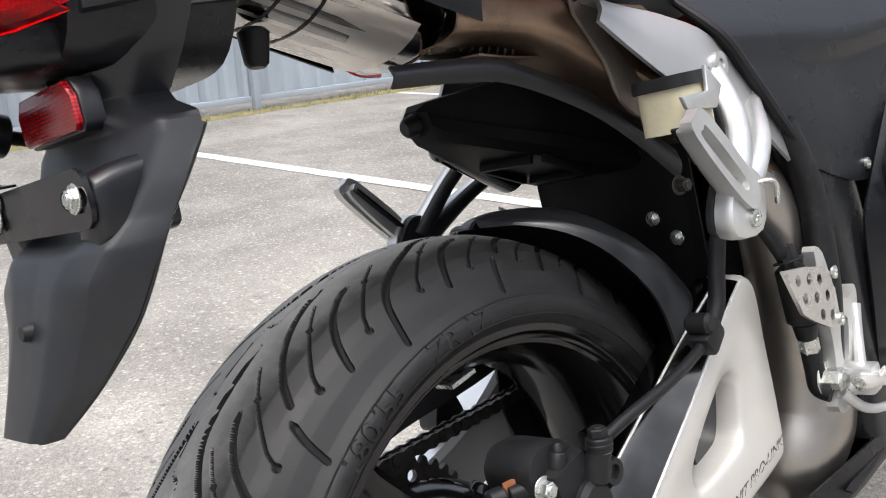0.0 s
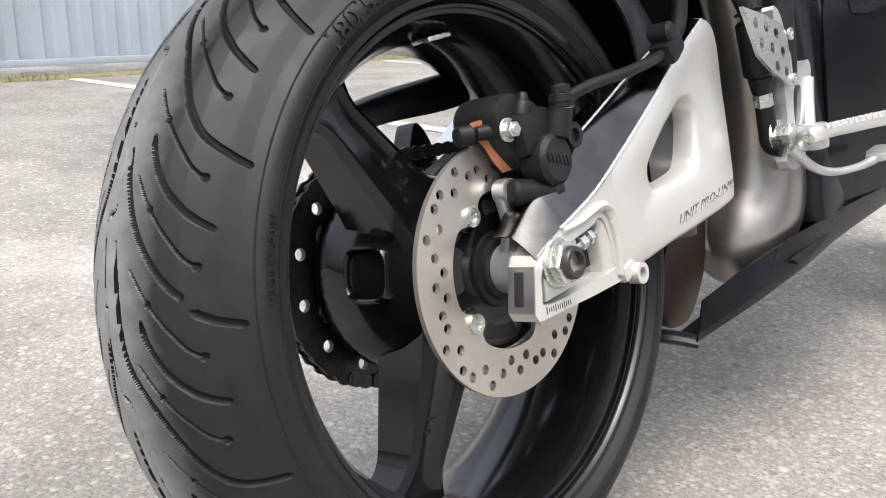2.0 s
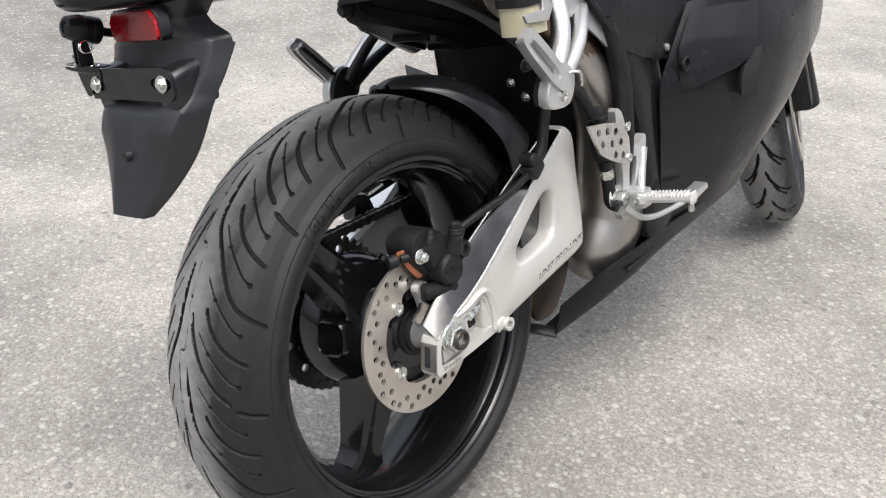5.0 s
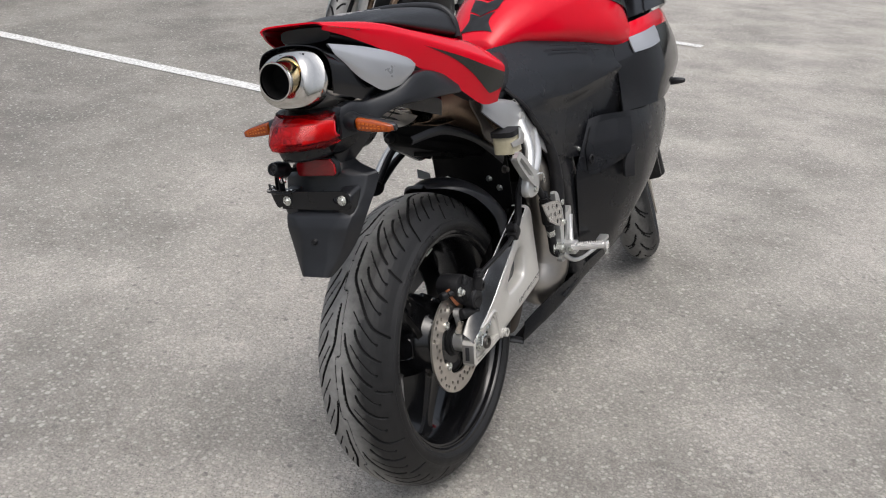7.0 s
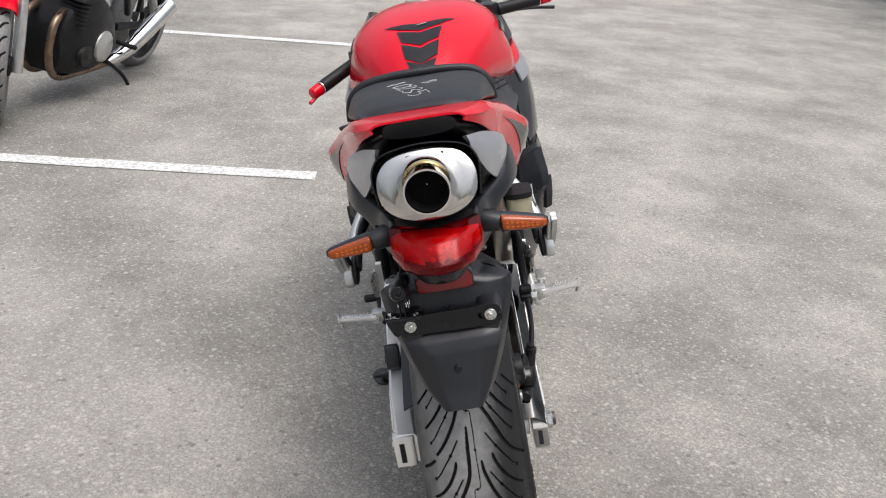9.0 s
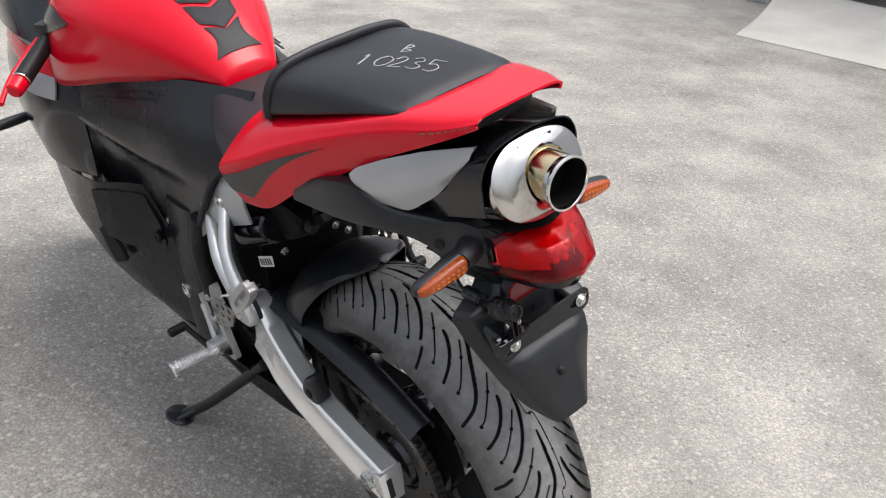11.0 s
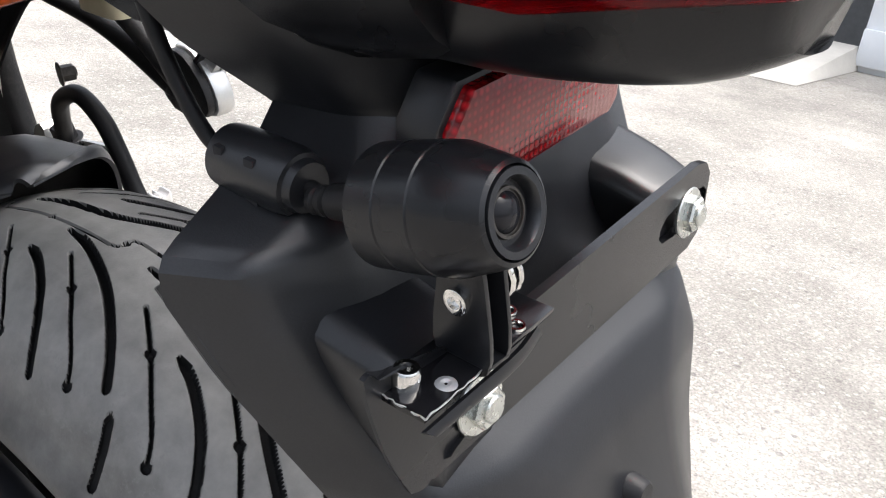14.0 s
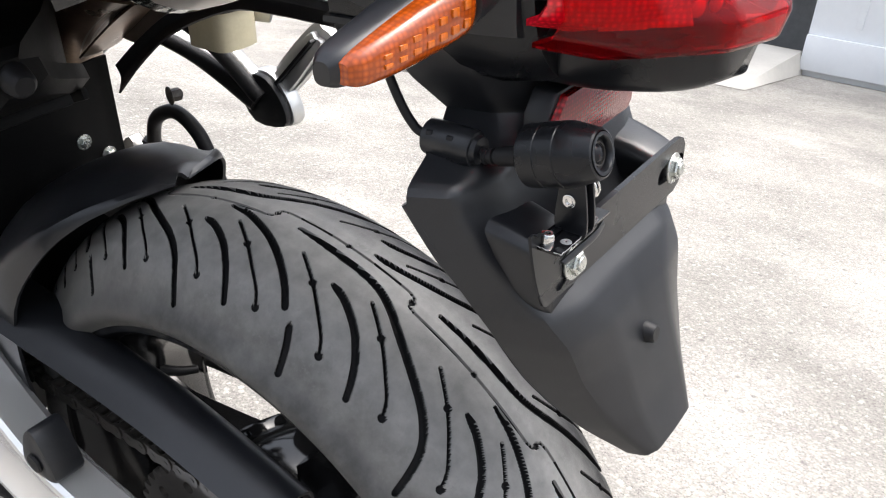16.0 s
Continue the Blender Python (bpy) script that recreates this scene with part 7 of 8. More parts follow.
# ---- rider seat, tank, side covers ----
part("rider_seat", half_body([[(0, y, top), (w * 0.6, y, top - 0.002), (w * 0.9, y, top - 0.018), (w, y, top - 0.050), (w * 0.8, y, top - 0.080), (0, y, top - 0.085)] for y, w, top in ((0.120, 0.118, 0.585), (0.200, 0.138, 0.556), (0.280, 0.132, 0.540), (0.360, 0.112, 0.538), (0.430, 0.085, 0.546), (0.480, 0.062, 0.556))], 5, 4), VINYL, bike, "black vinyl rider seat", 60)
TANK = [(0.415, [(0, 0.566), (0.030, 0.563), (0.048, 0.550), (0.048, 0.535), (0.030, 0.522), (0, 0.515)]),
        (0.490, [(0, 0.622), (0.050, 0.616), (0.082, 0.592), (0.090, 0.562), (0.070, 0.535), (0, 0.510)]),
        (0.580, [(0, 0.664), (0.070, 0.656), (0.116, 0.624), (0.132, 0.582), (0.116, 0.527), (0, 0.490)]),
        (0.700, [(0, 0.688), (0.088, 0.679), (0.146, 0.646), (0.172, 0.596), (0.160, 0.506), (0, 0.460)]),
        (0.820, [(0, 0.692), (0.092, 0.684), (0.158, 0.650), (0.192, 0.590), (0.196, 0.476), (0, 0.430)]),
        (0.920, [(0, 0.680), (0.084, 0.670), (0.146, 0.634), (0.186, 0.570), (0.196, 0.440), (0, 0.410)]),
        (1.000, [(0, 0.648), (0.064, 0.638), (0.112, 0.598), (0.150, 0.536), (0.160, 0.440), (0, 0.420)])]
from mathutils import bvhtree
tank_body = half_body([[(x, y, z) for x, z in row] for y, row in TANK], 6, 6)
tank_tree = bvhtree.BVHTree.FromBMesh(tank_body)
tank = part("fuel_tank", tank_body, RED, bike, "glossy red fuel tank", 60)


def tank_point(x, y, lift=0.002):
    """A point on the tank's skin, met from above."""
    spot, normal, _, _ = tank_tree.ray_cast(V(x, y, 1.0), V(0, 0, -1))
    return spot + V(0, -0.5, 0.87) * lift if spot else V(x, y, 0.6)


for k, (y0, w0, y1, w1, notch) in enumerate(((0.606, 0.046, 0.640, 0.084, 0.022), (0.552, 0.042, 0.597, 0.052, 0.022), (0.500, 0.036, 0.543, 0.042, 0.022), (0.440, 0.044, 0.492, 0.034, 0.016))):
    bm = bmesh.new()
    rows = []
    for i in range(9):
        t = i / 8
        rows.append([tank_point(q * (w0 + (w1 - w0) * t) * (1.0 - (0.30 * math.sin(math.pi * t) if k == 3 else 0.0)), y0 + (y1 - y0) * t - notch * (1 - abs(q)) * (t if k == 3 else 1), 0.0020) for q in (-1, -0.75, -0.5, -0.25, 0, 0.25, 0.5, 0.75, 1)])
    rings(bm, rows, closed=False)
    bmesh.ops.solidify(bm, geom=bm.faces[:], thickness=0.002)
    part("tank_pad", bm, CARBON, tank, "dark chevron tank pad")
part("pad_marking", box(tuple(tank_point(0.004, 0.612, 0.0030)), (0.022, 0.012, 0.001), (-14, 0, 25), 0.0003), WHITE_LABEL, tank)
part("filler_cap", lathe([(0.688, 0.0005), (0.692, 0.030), (0.690, 0.040), (0.680, 0.042)], 32, origin=(0, 0.865, 0.004), axis="z"), ALLOY, tank)
for s in (1, -1):
    # dark flash on the tank's shoulder
    g = [[(s * 0.168, 0.905, 0.612), (s * 0.180, 0.84, 0.624), (s * 0.182, 0.76, 0.610)], [(s * 0.184, 0.935, 0.578), (s * 0.194, 0.86, 0.596), (s * 0.1850, 0.765, 0.606)], [(s * 0.186, 0.962, 0.535), (s * 0.198, 0.885, 0.565), (s * 0.1880, 0.775, 0.602)]]
    part("tank_graphic", shell(g, 4, 4, 0.002, flip=s), STRIPE, tank)
    # stitched frame cover
    g = [[(0.030, 0.350, 0.548), (0.084, 0.480, 0.548), (0.122, 0.600, 0.532), (0.164, 0.740, 0.505), (0.200, 0.860, 0.468), (0.200, 0.960, 0.430)],
         [(0.106, 0.318, 0.492), (0.136, 0.450, 0.486), (0.162, 0.600, 0.466), (0.188, 0.740, 0.450), (0.208, 0.860, 0.430), (0.208, 0.950, 0.395)],
         [(0.145, 0.338, 0.432), (0.163, 0.440, 0.420), (0.176, 0.560, 0.402), (0.196, 0.690, 0.410), (0.214, 0.830, 0.418), (0.216, 0.930, 0.360)],
         [(0.151, 0.362, 0.398), (0.156, 0.452, 0.386), (0.163, 0.560, 0.378), (0.184, 0.690, 0.388), (0.208, 0.830, 0.396), (0.212, 0.920, 0.340)],
         [(0.153, 0.402, 0.350), (0.160, 0.474, 0.330), (0.165, 0.560, 0.310), (0.178, 0.660, 0.312), (0.202, 0.800, 0.318), (0.210, 0.900, 0.300)],
         [(0.153, 0.468, 0.278), (0.157, 0.505, 0.260), (0.160, 0.560, 0.240), (0.166, 0.620, 0.235), (0.176, 0.700, 0.240), (0.190, 0.780, 0.240)]]
    cover = part("frame_cover", shell([[(s * x, y, z) for x, y, z in r] for r in g], 5, 5, 0.004, flip=s, ease=0.22), SATIN, bike, "satin black side cover below the tank", 60)
    part("cover_edge", tube([(s * 0.118, 0.316, 0.470), (s * 0.147, 0.338, 0.430), (s * 0.153, 0.362, 0.396), (s * 0.155, 0.402, 0.348), (s * 0.155, 0.468, 0.278)], [0.004, 0.006, 0.007, 0.007, 0.005], 10, 6, flat=1.6), RUBBER, cover)
    bm = bmesh.new()
    for row in (0, 1):
        for k in range(16):
            t = k / 15
            p = V(0.130, 0.56, 0.522).lerp(V(0.176, 0.73, 0.490), t) + V(0.005 * row, 0, -0.013 * row)
            box((s * (p.x + 0.003), p.y, p.z), (0.004, 0.005, 0.0015), (0, 0, 0), 0, bm)
    part("cover_stitching", bm, RUBBER, cover)
    for c in ((0.150, 0.5020, 0.282), (0.164, 0.586, 0.256)):
        part("cover_screw", cap_screw((s * c[0], c[1], c[2]), (s, 0, 0), 0.0065, 0.004), ZINC, cover)
    # main frame down to the swingarm pivot
    secs = [[(s * x, y + dy, z) for x, dy in ((0.110, -0.03), (0.150, -0.045), (0.160, -0.02), (0.162, 0.03), (0.152, 0.055), (0.110, 0.05))] for y, z in ((0.500, 0.330), (0.535, 0.240), (0.560, 0.140), (0.575, 0.040), (0.570, -0.030), (0.570, -0.060))]
    fr = part("main_frame", lofted(secs, 4, 4), SATIN, bike, "satin black frame beam")
    part("frame_tube", tube([(s * 0.152, 0.43, 0.330), (s * 0.158, 0.455, 0.250), (s * 0.160, 0.450, 0.150), (s * 0.156, 0.44, 0.06)], [0.014, 0.016, 0.016, 0.013], 14), CAST_BLACK, fr)
    bm = lathe([(0, 0.008), (0, 0.017), (0.008, 0.017), (0.010, 0.012), (0.004, 0.008)] if s > 0 else [(0, 0.008), (0, 0.017), (-0.008, 0.017), (-0.010, 0.012), (-0.004, 0.008)], 24, origin=(s * 0.158, 0.586, 0.090))
    part("frame_eye", bm, ZINC, fr)

# ---- engine mass between the frame beams ----
part("engine_block", half_body([[(0, y, top), (w * 0.8, y, top), (w, y, top - 0.05), (w, y, low + 0.04), (w * 0.7, y, low), (0, y, low)] for y, w, top, low in ((0.480, 0.090, 0.20, -0.10), (0.560, 0.120, 0.24, -0.090), (0.700, 0.140, 0.30, -0.072), (0.860, 0.145, 0.32, -0.040), (0.960, 0.130, 0.30, 0.0))], 3, 3), CAST_BLACK, bike, "dark engine block behind the fairing")

# ---- side and lower fairings ----
for s in (1, -1):
    g = [[(0.176, 0.640, 0.318), (0.200, 0.668, 0.322), (0.240, 0.740, 0.312), (0.250, 0.840, 0.296), (0.250, 0.950, 0.292), (0.234, 1.060, 0.292)],
         [(0.170, 0.600, 0.262), (0.200, 0.640, 0.268), (0.250, 0.730, 0.268), (0.262, 0.840, 0.252), (0.258, 0.960, 0.246), (0.236, 1.090, 0.250)],
         [(0.164, 0.556, 0.200), (0.192, 0.606, 0.196), (0.244, 0.710, 0.190), (0.266, 0.830, 0.176), (0.260, 0.950, 0.172), (0.230, 1.080, 0.180)],
         [(0.160, 0.556, 0.100), (0.182, 0.606, 0.098), (0.226, 0.700, 0.092), (0.250, 0.800, 0.090), (0.242, 0.910, 0.096), (0.214, 1.020, 0.114)],
         [(0.152, 0.560, 0.010), (0.170, 0.620, 0.010), (0.200, 0.700, 0.012), (0.218, 0.780, 0.020), (0.212, 0.860, 0.030), (0.188, 0.950, 0.056)],
         [(0.144, 0.570, -0.066), (0.156, 0.630, -0.064), (0.172, 0.700, -0.058), (0.180, 0.760, -0.046), (0.174, 0.820, -0.032), (0.160, 0.880, -0.010)]]
    fair = part("side_fairing", shell([[(s * x, y, z) for x, y, z in r] for r in g], 5, 5, 0.004, flip=s, ease=0.25), SATIN, bike, "satin black side fairing with air duct", 45)
    part("fairing_screw", lathe([(0.0, 0.013), (s * 0.003, 0.0125), (s * 0.003, 0.009), (s * -0.004, 0.008), (s * -0.004, 0.0005)], 24, origin=(s * 0.1935, 0.592, 0.226)), CAST_BLACK, fair)
    g = [[(0.184, 0.630, 0.300), (0.196, 0.648, 0.306), (0.228, 0.698, 0.304), (0.250, 0.742, 0.298)],
         [(0.181, 0.596, 0.252), (0.198, 0.624, 0.258), (0.240, 0.680, 0.252), (0.2595, 0.716, 0.244)],
         [(0.182, 0.588, 0.214), (0.199, 0.612, 0.212), (0.240, 0.666, 0.218), (0.2590, 0.694, 0.216)],
         [(0.184, 0.592, 0.186), (0.196, 0.606, 0.182), (0.228, 0.650, 0.196), (0.2400, 0.672, 0.200)]]
    duct = part("air_duct", shell([[(s * x, y, z) for x, y, z in r] for r in g], 4, 4, 0.012, flip=s, ease=0.12), SATIN, fair, "satin black faceted air duct cover", 30)
    part("duct_slot", shell([[(s * x, y, z) for x, y, z in r] for r in [[(0.2570, 0.700, 0.226), (0.2670, 0.716, 0.228)], [(0.2480, 0.680, 0.190), (0.2650, 0.704, 0.188)], [(0.2440, 0.684, 0.150), (0.2600, 0.708, 0.146)]]], 4, 3, 0.010, flip=s), HOLE_SHADE, duct)
    # lower fairing running back to a point
    g = [[(0.088, 0.328, -0.112), (0.114, 0.400, -0.086), (0.140, 0.480, -0.066), (0.156, 0.580, -0.052), (0.174, 0.690, -0.042), (0.186, 0.800, -0.026), (0.176, 0.930, 0.010)],
         [(0.088, 0.304, -0.154), (0.117, 0.388, -0.134), (0.140, 0.480, -0.112), (0.151, 0.570, -0.090), (0.168, 0.690, -0.070), (0.182, 0.800, -0.050), (0.170, 0.930, -0.010)],
         [(0.084, 0.306, -0.156), (0.106, 0.390, -0.137), (0.124, 0.480, -0.116), (0.134, 0.580, -0.094), (0.148, 0.690, -0.074), (0.150, 0.800, -0.054), (0.140, 0.930, -0.016)],
         [(0.060, 0.312, -0.150), (0.072, 0.400, -0.133), (0.082, 0.490, -0.114), (0.086, 0.590, -0.094), (0.086, 0.700, -0.076), (0.082, 0.800, -0.058), (0.070, 0.920, -0.024)]]
    low = part("lower_fairing", shell([[(s * x, y, z) for x, y, z in r] for r in g], 5, 6, 0.003, flip=s, ease=0.25), SATIN, bike, "satin black lower fairing with slot", 40)
    g = [[(0.1290, 0.455, -0.0940), (0.1340, 0.520, -0.0820), (0.1385, 0.585, -0.0700)], [(0.1285, 0.462, -0.1005), (0.1330, 0.526, -0.0885), (0.1375, 0.588, -0.0765)]]
    part("fairing_slot", shell([[(s * (x + 0.0132), y, z) for x, y, z in r] for r in g], 5, 3, 0.006, flip=s), HOLE_SHADE, low)
    part("fairing_stay", tube([(s * 0.082, 0.316, -0.158), (s * 0.050, 0.300, -0.148), (s * 0.0, 0.29, -0.146)], 0.008, 10, 5, flat=1.6), PLASTIC, low)
    # upper fairing
    g = [[(0.190, 0.820, 0.470), (0.222, 0.930, 0.486), (0.226, 1.060, 0.500), (0.196, 1.240, 0.500), (0.110, 1.400, 0.470)],
         [(0.204, 0.800, 0.420), (0.246, 0.930, 0.426), (0.250, 1.080, 0.430), (0.214, 1.280, 0.420), (0.118, 1.450, 0.390)],
         [(0.212, 0.790, 0.360), (0.256, 0.930, 0.360), (0.258, 1.090, 0.356), (0.216, 1.300, 0.346), (0.116, 1.470, 0.320)],
         [(0.226, 0.760, 0.306), (0.260, 0.930, 0.292), (0.250, 1.060, 0.290), (0.206, 1.240, 0.290), (0.110, 1.420, 0.270)]]
    up = part("upper_fairing", shell([[(s * x, y, z) for x, y, z in r] for r in g], 5, 5, 0.004, flip=s), BLACK_GLOSS, bike, "gloss black upper fairing", 50)
    g = [[(0.214, 0.880, 0.480), (0.234, 0.950, 0.484), (0.240, 1.020, 0.488)], [(0.222, 0.872, 0.462), (0.242, 0.945, 0.464), (0.248, 1.020, 0.468)], [(0.230, 0.872, 0.440), (0.252, 0.945, 0.440), (0.256, 1.010, 0.444)]]
    part("fairing_edge", shell([[(s * x, y, z) for x, y, z in r] for r in g], 4, 4, 0.004, flip=s), SILVER, up, "pale silver patch on the upper fairing")
    g = [[(0.196, 0.900, 0.512), (0.222, 1.000, 0.520), (0.206, 1.190, 0.516), (0.136, 1.380, 0.480)], [(0.206, 0.880, 0.490), (0.232, 1.000, 0.500), (0.214, 1.200, 0.494), (0.140, 1.390, 0.460)], [(0.206, 0.850, 0.470), (0.236, 1.000, 0.482), (0.218, 1.200, 0.474), (0.142, 1.400, 0.440)]]
    part("nose_panel", shell([[(s * x, y, z) for x, y, z in r] for r in g], 4, 4, 0.004, flip=s), RED, up, "glossy red nose panel")
    g = [[(0.125, 0.985, 0.600), (0.165, 1.110, 0.628), (0.165, 1.240, 0.618), (0.120, 1.380, 0.570)], [(0.180, 0.950, 0.556), (0.204, 1.080, 0.570), (0.196, 1.250, 0.566), (0.135, 1.400, 0.520)], [(0.200, 0.925, 0.525), (0.224, 1.050, 0.530), (0.208, 1.250, 0.522), (0.140, 1.410, 0.490)]]
    part("screen_surround", shell([[(s * x, y, z) for x, y, z in r] for r in g], 4, 4, 0.004, flip=s), BLACK_GLOSS, up, "gloss black panel beside the screen")
    # front turn signal
    sig = part("front_signal", lofted([[(s * (x - 0.042), 1.222 + dy * w, 0.290 + dz * h) for dy, dz in ((-1, 0), (-0.6, 0.9), (0.6, 0.9), (1, 0), (0.6, -0.9), (-0.6, -0.9))] for x, w, h in ((0.240, 0.012, 0.010), (0.262, 0.013, 0.011), (0.300, 0.013, 0.011), (0.330, 0.008, 0.007), (0.336, 0.003, 0.003))], 4, 3), PLASTIC, bike, "black front turn signal")
g = [[(x * 0.9, 1.09 - 0.0 * abs(x), 0.560 - 2.6 * x * x) for x in (-0.20, -0.12, 0, 0.12, 0.20)], [(x * 0.85, 1.20, 0.625 - 3.0 * x * x) for x in (-0.20, -0.12, 0, 0.12, 0.20)], [(x * 0.7, 1.34, 0.590 - 3.0 * x * x) for x in (-0.20, -0.12, 0, 0.12, 0.20)], [(x * 0.5, 1.46, 0.50 - 3.0 * x * x) for x in (-0.20, -0.12, 0, 0.12, 0.20)]]
part("wind_screen", shell(g, 5, 5, 0.003), GLASS_DARK, bike, "smoked black wind screen")

# ---- handlebars, controls ----
part("top_yoke", slab([(0.96, 0.575), (1.02, 0.555), (1.02, 0.580), (0.96, 0.600)], -0.11, 0.11, 0.008), CAST_BLACK, bike, "black top yoke and clocks")
part("dash_panel", box((0, 1.085, 0.600), (0.20, 0.06, 0.07), (-25, 0, 0), 0.012), PLASTIC, bike)
for s in (1, -1):
    a, b = (V(0.110, 1.000, 0.600), V(0.352, 1.050, 0.612)) if s > 0 else (V(-0.100, 0.950, 0.580), V(-0.276, 0.806, 0.516))
    bar = part("handlebar", rod(tuple(a), tuple(b), 0.011, None, 20), CAST_BLACK, bike, "black clip-on handlebar with red end")
    part("grip", rod(tuple(a.lerp(b, 0.45)), tuple(a.lerp(b, 0.93)), 0.0165, 0.0172, 24, 0.003), RUBBER, bar, "black ribbed rubber grip")
    part("bar_end", rod(tuple(a.lerp(b, 0.94)), tuple(a.lerp(b, 1.08)), 0.0165, 0.0150, 24, 0.004), RED, bar, "red anodised bar end")
    part("end_ring", rod(tuple(a.lerp(b, 0.925)), tuple(a.lerp(b, 0.94)), 0.0172, None, 24, 0.001), CHROME, bar)
    part("switch_block", box(tuple(a.lerp(b, 0.33)), (0.055, 0.045, 0.050), (0, 0, s * -30), 0.010), PLASTIC, bar)
    part("lever", tube([tuple(a.lerp(b, 0.30) + V(0, 0.04, -0.005)), tuple(a.lerp(b, 0.55) + V(s * 0.015, 0.062, -0.020)), tuple(a.lerp(b, 0.80) + V(s * 0.025, 0.066, -0.030)), tuple(a.lerp(b, 1.02) + V(s * 0.028, 0.052, -0.040))], [0.006, 0.0050, 0.0045, 0.005], 12, 6, flat=1.3), RED if s < 0 else CAST_BLACK, bar)
part("hand_reservoir", lathe([(0.0, 0.020), (0.035, 0.020), (0.037, 0.016), (0.037, 0.0005)], 24, origin=(0.135, 1.04, 0.595), axis="z"), ALLOY, bike)
# the bodywork ahead of the seat is turned slightly to the right of the rear wheel's line
for ob in bike.children:
    if ob.name.split(".")[0] in ("fuel_tank", "frame_cover", "side_fairing", "lower_fairing", "upper_fairing", "wind_screen", "rider_seat", "engine_block"):
        for q in [ob, *ob.children_recursive]:
            for v in q.data.vertices:
                v.co.x += 0.042 * max(0.0, v.co.y - 0.36)

# ---- front wheel, fork, mudguard: turned a little to the left ----
HEAD = Matrix.Translation((0, 0.985, 0.60)) @ Matrix.Rotation(radians(19), 4, V(0, -0.407, 0.913)) @ Matrix.Translation((0, -0.985, -0.60))
steer = Matrix.Translation((0.078, -0.010, -0.026)) @ HEAD @ pose(0, 1.372, -0.012)


def shifted(bm):
    bmesh.ops.transform(bm, matrix=steer, verts=bm.verts)
    return bm


FRONT = [(0.0, 0.299), (0.010, 0.2985), (0.022, 0.295), (0.034, 0.288), (0.044, 0.278), (0.052, 0.266), (0.058, 0.254)]
FRONT_SIDE = [(0.058, 0.254), (0.060, 0.248), (0.0595, 0.242), (0.056, 0.236), (0.050, 0.232)]


def front_grooves(P, S, x, arc, xs):
    depth = np.zeros_like(P)
    for side, off in ((1, 0), (-1, 9)):
        for k in range(-1, 22):
            base = off + k * 18
            press(P, S, [(0, .004), (5, .010), (10, .022), (14, .036), (16, .046)], side, base, arc, xs, 0.285, 0.005, 0.004, depth)
            press(P, S, [(9, .014), (13, .024), (17, .036)], side, base, arc, xs, 0.285, 0.004, 0.0035, depth)
    return depth


wheel = part("front_wheel", shifted(lathe([(0.050, 0.232), (0.046, 0.224), (0.030, 0.214), (-0.030, 0.214), (-0.046, 0.224), (-0.050, 0.232), (-0.046, 0.236), (-0.03, 0.222), (0.03, 0.222), (0.046, 0.236)], 96, loop=True)), RIM_BLACK, bike, "gloss black front wheel rim")
rows = tyre_rows(FRONT, 720, 72, front_grooves)
ty = tyre_mesh("front_tyre", rows, FRONT_SIDE, TREAD, wheel, "black rubber front tyre")
ty.matrix_basis = steer
for k in range(3):
    bm = bmesh.new()
    spoke(bm, 30 + 120 * k, 0.04, 0.216, 0.05, 0.045, 0.04, 0.03)
    part("front_spoke", shifted(bm), RIM_BLACK, wheel)
part("front_hub", shifted(lathe([(-0.06, 0.02), (-0.06, 0.045), (0.06, 0.045), (0.06, 0.02)], 32)), RIM_BLACK, wheel)
for s in (1, -1):
    part("front_disc", shifted(slab(circle(0, 0, 0.155, 72), s * 0.066, s * 0.071, 0.0, holes=[circle(0, 0, 0.115, 48)])), DISC_STEEL, wheel)
    part("front_caliper", shifted(box((s * 0.085, -0.115, 0.055), (0.055, 0.06, 0.12), (20, 0, 0), 0.012)), CAST_BLACK, wheel)
    part("fork_leg", shifted(tube([(s * 0.095, 0.0, -0.02), (s * 0.095, -0.10, 0.20), (s * 0.095, -0.30, 0.58)], [0.030, 0.026, 0.024], 18, 4)), CAST_BLACK, bike, "black telescopic fork leg")
g = []
for phi in (35, 60, 90, 120, 145):
    a = math.radians(phi)
    g.append([tuple(steer @ V(x, r * math.cos(a), r * math.sin(a))) for x, r in ((-0.075, 0.285), (-0.06, 0.312), (0, 0.322), (0.06, 0.312), (0.075, 0.285))])
part("front_mudguard", shell(g, 5, 4, 0.003), BLACK_GLOSS, bike, "gloss black front mudguard")

# ---- side stand ----
bm = tube([(-0.105, 0.440, -0.060), (-0.148, 0.500, -0.122), (-0.200, 0.580, -0.202), (-0.236, 0.644, -0.252)], [0.013, 0.0125, 0.012, 0.012], 14, 5)
stand = part("side_stand", bm, PLASTIC, bike, "black side stand leg", 40)
foot = bmesh.new()
lathe([(-0.004, 0.0005), (-0.004, 0.028), (0.0, 0.030), (0.004, 0.026), (0.006, 0.0005)], 24, bm=foot, axis="z")
bmesh.ops.transform(foot, matrix=Matrix.Translation((-0.2440, 0.664, -0.2640)) @ pose(0, 0, 0, 0, 12.6, 0) @ Matrix.Diagonal((1.0, 1.35, 1.0, 1.0)), verts=foot.verts)
part("stand_foot", foot, PLASTIC, stand)
part("stand_spur", rod((-0.212, 0.600, -0.220), (-0.262, 0.622, -0.236), 0.006, 0.005, 12, 0.002), PLASTIC, stand)

# ---- a second motorcycle parked behind ----
two = thing("motorcycle", pose(-2.14, 2.83, 0.0, 0, 0, 168.8) @ pose(0, 0, 0, 0, -13, 0), "older red motorcycle with chrome exhaust on its stand", "motorcycle")
